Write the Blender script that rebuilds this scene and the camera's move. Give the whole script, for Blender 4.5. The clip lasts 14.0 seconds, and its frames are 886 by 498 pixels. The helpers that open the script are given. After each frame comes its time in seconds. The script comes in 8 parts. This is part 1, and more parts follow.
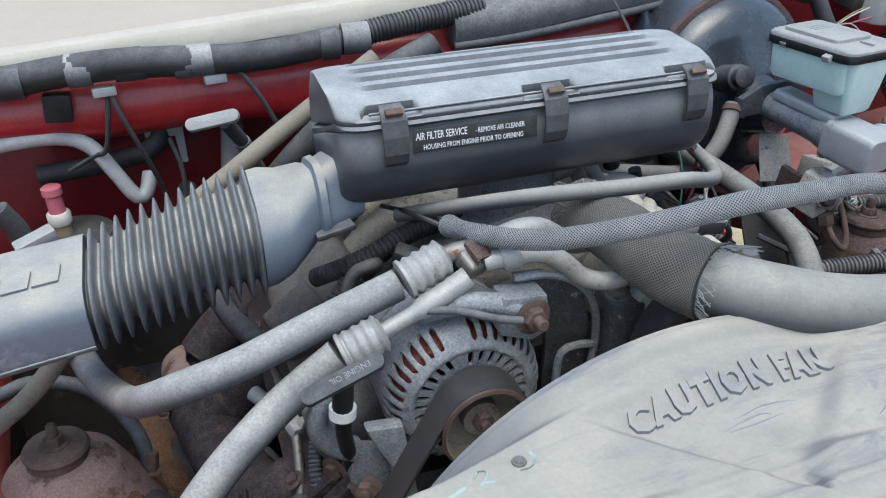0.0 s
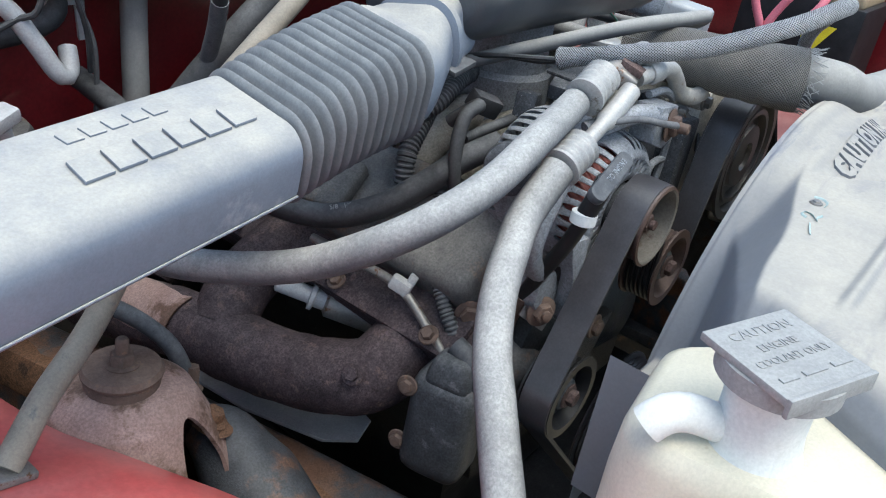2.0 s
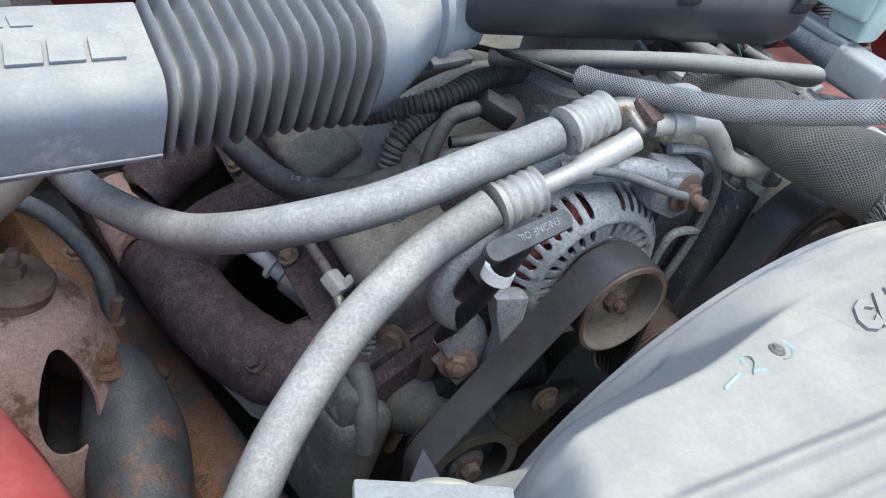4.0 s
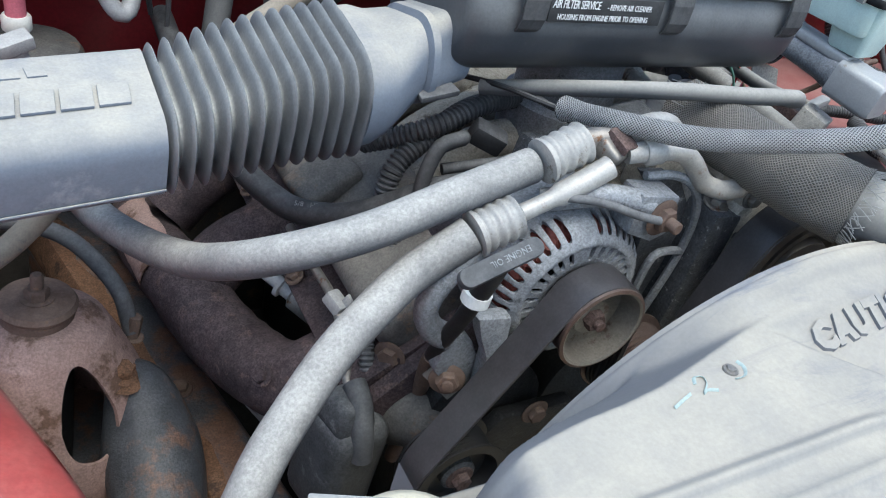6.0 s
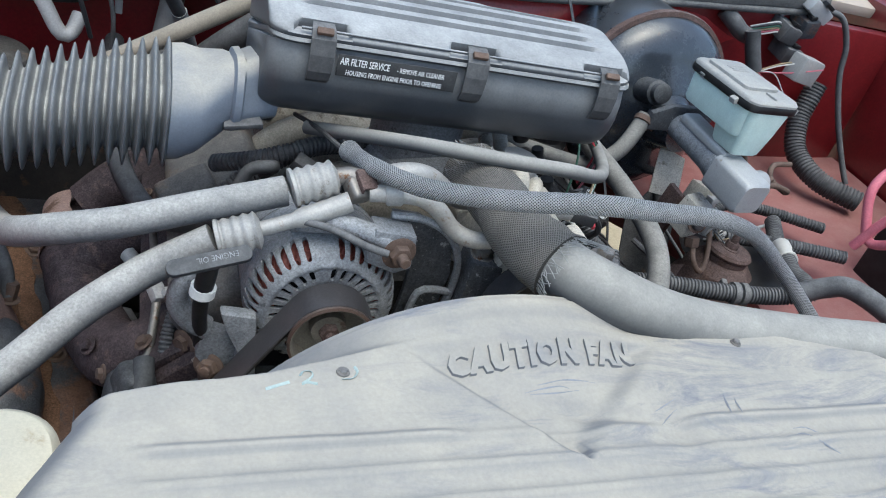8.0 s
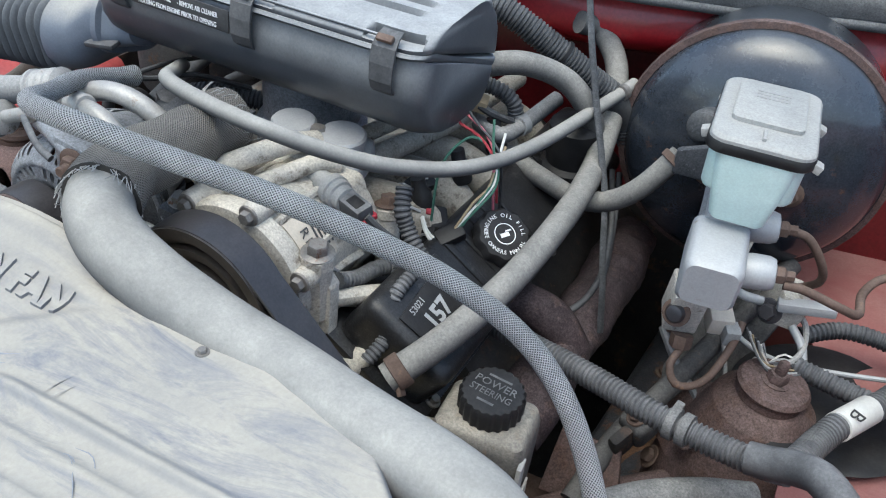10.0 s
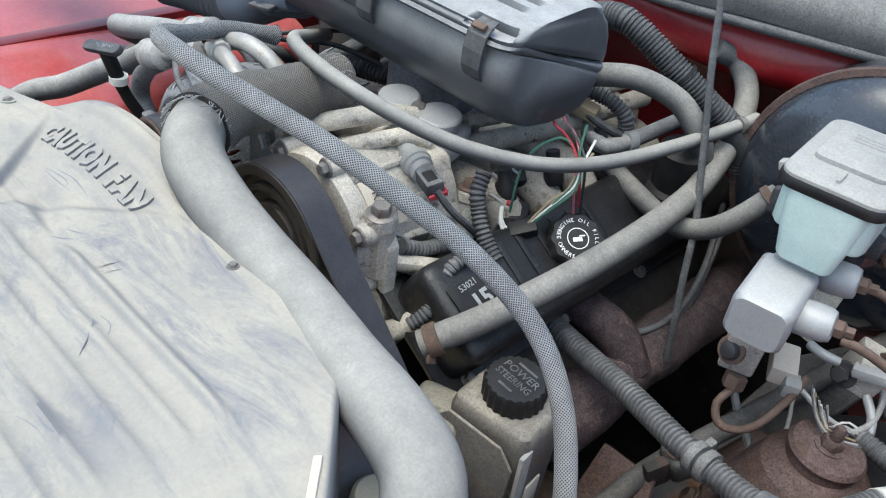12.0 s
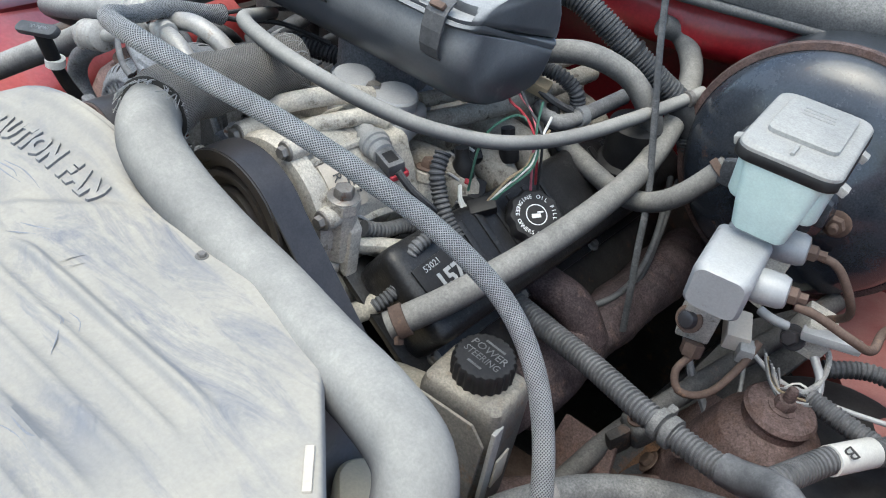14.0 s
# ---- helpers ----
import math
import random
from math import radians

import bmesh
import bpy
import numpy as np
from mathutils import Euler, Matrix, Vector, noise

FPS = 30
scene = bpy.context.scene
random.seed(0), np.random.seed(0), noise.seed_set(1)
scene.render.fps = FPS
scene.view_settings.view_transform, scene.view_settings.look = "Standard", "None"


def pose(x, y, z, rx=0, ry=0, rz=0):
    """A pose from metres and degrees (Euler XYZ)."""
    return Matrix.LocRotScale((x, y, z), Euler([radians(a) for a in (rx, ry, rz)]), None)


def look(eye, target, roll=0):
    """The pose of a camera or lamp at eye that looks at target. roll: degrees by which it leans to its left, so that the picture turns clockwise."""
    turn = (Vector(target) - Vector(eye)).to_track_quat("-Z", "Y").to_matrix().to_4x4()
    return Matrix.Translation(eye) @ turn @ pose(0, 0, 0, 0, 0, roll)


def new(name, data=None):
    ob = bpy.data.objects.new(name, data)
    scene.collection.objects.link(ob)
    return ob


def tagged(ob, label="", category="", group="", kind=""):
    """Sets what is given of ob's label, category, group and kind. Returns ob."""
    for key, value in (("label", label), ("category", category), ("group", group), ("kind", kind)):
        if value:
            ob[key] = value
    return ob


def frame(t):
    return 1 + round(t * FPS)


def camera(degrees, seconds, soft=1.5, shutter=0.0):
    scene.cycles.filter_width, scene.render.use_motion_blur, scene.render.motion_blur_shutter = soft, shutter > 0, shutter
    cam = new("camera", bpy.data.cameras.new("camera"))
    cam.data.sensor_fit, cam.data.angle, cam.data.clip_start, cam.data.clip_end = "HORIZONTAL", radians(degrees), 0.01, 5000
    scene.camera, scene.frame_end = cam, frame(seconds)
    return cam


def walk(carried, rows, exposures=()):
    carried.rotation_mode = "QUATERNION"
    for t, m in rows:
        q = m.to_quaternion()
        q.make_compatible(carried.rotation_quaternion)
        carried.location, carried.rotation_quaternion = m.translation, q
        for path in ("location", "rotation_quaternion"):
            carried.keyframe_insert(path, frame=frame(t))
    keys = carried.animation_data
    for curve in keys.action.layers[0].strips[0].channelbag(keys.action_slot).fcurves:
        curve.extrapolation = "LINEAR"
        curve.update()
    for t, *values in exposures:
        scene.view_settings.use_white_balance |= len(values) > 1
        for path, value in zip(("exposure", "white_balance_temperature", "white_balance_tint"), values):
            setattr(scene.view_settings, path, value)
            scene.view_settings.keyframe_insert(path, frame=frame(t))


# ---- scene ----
cam = camera(56.3, 14.0, soft=1.1)
PATH = [
    (0, (-0.296, -0.602, 1.509), (0.253, 1.06, 0.541), -1.5),
    (0.5, (-0.466, -0.583, 1.485), (0.46, 0.865, 0.461), -0.3),
    (1, (-0.551, -0.491, 1.446), (0.551, 0.821, 0.414), 2.1),
    (1.5, (-0.601, -0.393, 1.411), (0.661, 0.775, 0.389), 4.7),
    (1.8, (-0.671, -0.366, 1.375), (0.723, 0.657, 0.37), 8.8),
    (2, (-0.732, -0.376, 1.387), (0.714, 0.613, 0.422), 9.2),
    (2.5, (-0.7, -0.413, 1.401), (0.674, 0.728, 0.5), 12.4),
    (3, (-0.542, -0.429, 1.39), (0.645, 0.822, 0.377), 17.5),
    (3.2, (-0.512, -0.429, 1.392), (0.633, 0.8, 0.306), 18.8),
    (5.5, (-0.502, -0.467, 1.442), (0.459, 0.861, 0.297), 15.2),
    (6, (-0.493, -0.469, 1.448), (0.475, 0.861, 0.31), 15.3),
    (6.5, (-0.486, -0.482, 1.461), (0.516, 0.865, 0.374), 16.7),
    (7, (-0.527, -0.531, 1.475), (0.508, 0.812, 0.414), 17.7),
    (7.5, (-0.527, -0.606, 1.507), (0.479, 0.775, 0.467), 16.9),
    (8, (-0.289, -0.649, 1.539), (0.454, 0.863, 0.461), 18.4),
    (8.2, (-0.2, -0.659, 1.56), (0.401, 0.909, 0.473), 16.9),
    (8.5, (-0.125, -0.615, 1.569), (0.308, 0.973, 0.433), 15.2),
    (9, (0.043, -0.557, 1.574), (0.138, 1.051, 0.387), 12.1),
    (9.2, (0.152, -0.547, 1.546), (0.062, 1.066, 0.367), 10.0),
    (11.3, (0.55, -0.494, 1.534), (-0.511, 0.698, 0.328), 7.3),
    (11.5, (0.554, -0.493, 1.539), (-0.52, 0.7, 0.347), 7.4),
    (12, (0.555, -0.485, 1.536), (-0.512, 0.721, 0.35), 8.0),
    (12.5, (0.55, -0.484, 1.53), (-0.476, 0.732, 0.319), 9.0),
    (13, (0.552, -0.487, 1.531), (-0.439, 0.742, 0.303), 9.9),
    (13.5, (0.55, -0.494, 1.538), (-0.429, 0.75, 0.315), 10.3),
    (14, (0.532, -0.503, 1.537), (-0.382, 0.797, 0.322), 10.0),
]
EXPOSURES = [(0, 0.6), (1, 0.8), (2, 0.95), (3, 0.97), (5.5, 0.9), (6.5, 0.87), (7.5, 0.72), (8.5, 0.65), (9.2, 0.73), (11.3, 0.9), (14, 0.9)]
walk(cam, [(t, look(eye, target, roll)) for t, eye, target, roll in PATH], [(t, stops, 6080 if t < 10 else 6360, 1) for t, stops in EXPOSURES])
import collections

# world and light
world = bpy.data.worlds.new("sky")
scene.world = world
world.use_nodes = True
wn = world.node_tree.nodes
sky = wn.new("ShaderNodeTexSky")
sky.sky_type = "NISHITA"
sky.sun_disc = False
sky.sun_elevation = radians(70)
sky.sun_rotation = radians(188)
sky.dust_density = 3.0
world.node_tree.links.new(sky.outputs[0], wn["Background"].inputs[0])
wn["Background"].inputs[1].default_value = 0.17

sun = new("sun", bpy.data.lights.new("sun", "SUN"))
sun.data.energy = 1.1
sun.data.angle = radians(55)
sun.data.color = (1.0, 0.965, 0.88)
sun.matrix_world = look((-0.1, -0.75, 3.4 + 1.1), (0, 0, 1.1))


# materials
def node(tree, kind, **values):
    n = tree.nodes.new("ShaderNode" + kind)
    for k, v in values.items():
        n.inputs[k].default_value = v
    return n


def surface(name, c1, c2, rough=0.6, metal=0.0, scale=28, fine=420, bump=0.12, dust=0.0, dust_lit_colour=(0.42, 0.40, 0.37),
            spots=0.0, spot_colour=(0.16, 0.07, 0.03), spot_scale=45, coat=0.0, speckle=0.10, low=-0.35, high=0.9, shine=0.25, streak=0.0, streak_colour=(0.15, 0.165, 0.20), even=0.25, grit=0.22):
    """A painted, plastic, rubber or metal surface with grain, stains, settled dust and specks of rust or wear. The dust
    follows the slope, so it also paints lit tops and shaded undersides.
    """
    m = bpy.data.materials.new(name)
    m.use_nodes = True
    t, L = m.node_tree, m.node_tree.links.new
    b = t.nodes["Principled BSDF"]
    geo = node(t, "NewGeometry")
    big = node(t, "TexNoise", Scale=scale, Detail=5.0, Roughness=0.6)
    small = node(t, "TexNoise", Scale=fine, Detail=4.0, Roughness=0.65)
    for n in (big, small):
        L(geo.outputs["Position"], n.inputs["Vector"])
    ramp = node(t, "MapRange")
    ramp.inputs["From Min"].default_value, ramp.inputs["From Max"].default_value = 0.3, 0.7
    L(big.outputs[0], ramp.inputs["Value"])
    mix = t.nodes.new("ShaderNodeMix")
    mix.data_type = "RGBA"
    mix.inputs[6].default_value, mix.inputs[7].default_value = (*c1, 1), (*c2, 1)
    L(ramp.outputs[0], mix.inputs[0])
    colour = mix.outputs[2]

    def over(factor, rgb, below):
        k = t.nodes.new("ShaderNodeMix")
        k.data_type = "RGBA"
        k.inputs[7].default_value = (*rgb, 1)
        L(factor, k.inputs[0])
        L(below, k.inputs[6])
        return k.outputs[2]

    def calc(op, a, v, clamp=False):
        k = t.nodes.new("ShaderNodeMath")
        k.operation, k.use_clamp = op, clamp
        L(a, k.inputs[0])
        if isinstance(v, (int, float)):
            k.inputs[1].default_value = v
        else:
            L(v, k.inputs[1])
        return k.outputs[0]

    rough_out = None
    if spots:
        sp = node(t, "TexNoise", Scale=spot_scale, Detail=6.0, Roughness=0.7)
        L(geo.outputs["Position"], sp.inputs["Vector"])
        r = node(t, "MapRange")
        r.inputs["From Min"].default_value, r.inputs["From Max"].default_value = 0.68 - 0.22 * spots, 0.76 - 0.22 * spots
        L(sp.outputs[0], r.inputs["Value"])
        colour = over(r.outputs[0], spot_colour, colour)
    # settled dust by slope; its pale tops and dark undersides also paint in light
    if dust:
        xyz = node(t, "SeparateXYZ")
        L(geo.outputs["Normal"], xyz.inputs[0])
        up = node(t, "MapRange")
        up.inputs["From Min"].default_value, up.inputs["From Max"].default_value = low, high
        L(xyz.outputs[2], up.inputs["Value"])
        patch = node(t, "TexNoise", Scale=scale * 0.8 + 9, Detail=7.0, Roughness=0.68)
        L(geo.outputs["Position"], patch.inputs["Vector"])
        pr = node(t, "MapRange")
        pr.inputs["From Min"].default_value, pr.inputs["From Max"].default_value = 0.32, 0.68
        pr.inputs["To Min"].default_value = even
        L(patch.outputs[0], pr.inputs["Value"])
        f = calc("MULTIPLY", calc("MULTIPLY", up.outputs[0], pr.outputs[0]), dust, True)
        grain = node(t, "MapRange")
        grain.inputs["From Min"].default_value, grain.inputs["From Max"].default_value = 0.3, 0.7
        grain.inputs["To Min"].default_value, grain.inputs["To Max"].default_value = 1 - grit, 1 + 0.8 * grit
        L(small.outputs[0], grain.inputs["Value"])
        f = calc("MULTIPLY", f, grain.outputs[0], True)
        colour = over(f, dust_lit_colour, colour)
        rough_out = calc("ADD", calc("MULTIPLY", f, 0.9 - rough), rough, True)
    if streak:
        stretch = node(t, "Mapping")
        stretch.inputs["Scale"].default_value = (9.0, 34.0, 9.0)
        stretch.inputs["Rotation"].default_value = (0, 0, 0.22)
        L(geo.outputs["Position"], stretch.inputs["Vector"])
        smear = node(t, "TexNoise", Scale=1.0, Detail=8.0, Roughness=0.72, Distortion=0.9)
        L(stretch.outputs[0], smear.inputs["Vector"])
        patchy = node(t, "TexNoise", Scale=5.5, Detail=3.0, Roughness=0.5)
        L(geo.outputs["Position"], patchy.inputs["Vector"])
        s1, s2 = node(t, "MapRange"), node(t, "MapRange")
        s1.inputs["From Min"].default_value, s1.inputs["From Max"].default_value = 0.50, 0.66
        s2.inputs["From Min"].default_value, s2.inputs["From Max"].default_value = 0.42, 0.60
        L(smear.outputs[0], s1.inputs["Value"])
        L(patchy.outputs[0], s2.inputs["Value"])
        colour = over(calc("MULTIPLY", calc("MULTIPLY", s1.outputs[0], s2.outputs[0]), streak), streak_colour, colour)
    if speckle:
        fleck = node(t, "TexNoise", Scale=fine * 1.2, Detail=3.0, Roughness=0.7)
        worn = node(t, "TexNoise", Scale=scale * 3.0 + 20, Detail=6.0, Roughness=0.7)
        marks = []
        for n, lo, hi, k in ((fleck, 0.36, 0.64, speckle), (worn, 0.3, 0.7, speckle * 0.75)):
            L(geo.outputs["Position"], n.inputs["Vector"])
            r = node(t, "MapRange")
            r.inputs["From Min"].default_value, r.inputs["From Max"].default_value = lo, hi
            r.inputs["To Min"].default_value, r.inputs["To Max"].default_value = 1 - k, 1 + k * 0.9
            L(n.outputs[0], r.inputs["Value"])
            marks.append(r.outputs[0])
        k = t.nodes.new("ShaderNodeMix")
        k.data_type, k.blend_type = "RGBA", "MULTIPLY"
        k.inputs[0].default_value = 1.0
        L(colour, k.inputs[6])
        L(calc("MULTIPLY", marks[0], marks[1]), k.inputs[7])
        colour = k.outputs[2]
    L(colour, b.inputs["Base Color"])
    if rough_out is None:
        rr = node(t, "MapRange")
        rr.inputs["To Min"].default_value, rr.inputs["To Max"].default_value = max(0.03, rough - 0.1), min(1, rough + 0.1)
        L(big.outputs[0], rr.inputs["Value"])
        rough_out = rr.outputs[0]
    L(rough_out, b.inputs["Roughness"])
    b.inputs["Metallic"].default_value = metal
    b.inputs["Specular IOR Level"].default_value = shine
    b.inputs["Coat Weight"].default_value = coat
    bp = node(t, "Bump", Strength=min(1.0, bump * 1.5), Distance=0.0016)
    both = calc("ADD", calc("MULTIPLY", small.outputs[0], 0.35), calc("MULTIPLY", big.outputs[0], 1.0))
    L(both, bp.inputs["Height"])
    L(bp.outputs[0], b.inputs["Normal"])
    return m


def woven(name, light, dark, pitch, bump=0.6, power=3.0):
    """Braided sleeve: two crossing strand families laid along the hose by its UV map, in metres."""
    m = bpy.data.materials.new(name)
    m.use_nodes = True
    t, L = m.node_tree, m.node_tree.links.new
    b = t.nodes["Principled BSDF"]
    uv = node(t, "UVMap")
    xyz = node(t, "SeparateXYZ")
    L(uv.outputs[0], xyz.inputs[0])

    def calc(op, a, c):
        k = t.nodes.new("ShaderNodeMath")
        k.operation = op
        for i, v in enumerate((a, c)):
            if v is None:
                continue
            if isinstance(v, (int, float)):
                k.inputs[i].default_value = v
            else:
                L(v, k.inputs[i])
        return k.outputs[0]

    k = math.pi / pitch
    s1 = calc("SINE", calc("MULTIPLY", calc("ADD", xyz.outputs[0], xyz.outputs[1]), k), None)
    s2 = calc("SINE", calc("MULTIPLY", calc("SUBTRACT", xyz.outputs[0], xyz.outputs[1]), k), None)
    a = calc("MAXIMUM", calc("ABSOLUTE", s1, None), calc("ABSOLUTE", s2, None))
    h = calc("POWER", a, power)
    geo = node(t, "NewGeometry")
    nz = node(t, "TexNoise", Scale=60.0, Detail=6.0)
    L(geo.outputs["Position"], nz.inputs["Vector"])
    mix = t.nodes.new("ShaderNodeMix")
    mix.data_type = "RGBA"
    mix.inputs[6].default_value, mix.inputs[7].default_value = (*dark, 1), (*light, 1)
    L(calc("MULTIPLY", h, calc("ADD", calc("MULTIPLY", nz.outputs[0], 0.7), 0.55)), mix.inputs[0])
    L(mix.outputs[2], b.inputs["Base Color"])
    b.inputs["Roughness"].default_value = 0.75
    bp = node(t, "Bump", Strength=bump, Distance=0.0012)
    L(h, bp.inputs["Height"])
    L(bp.outputs[0], b.inputs["Normal"])
    return m


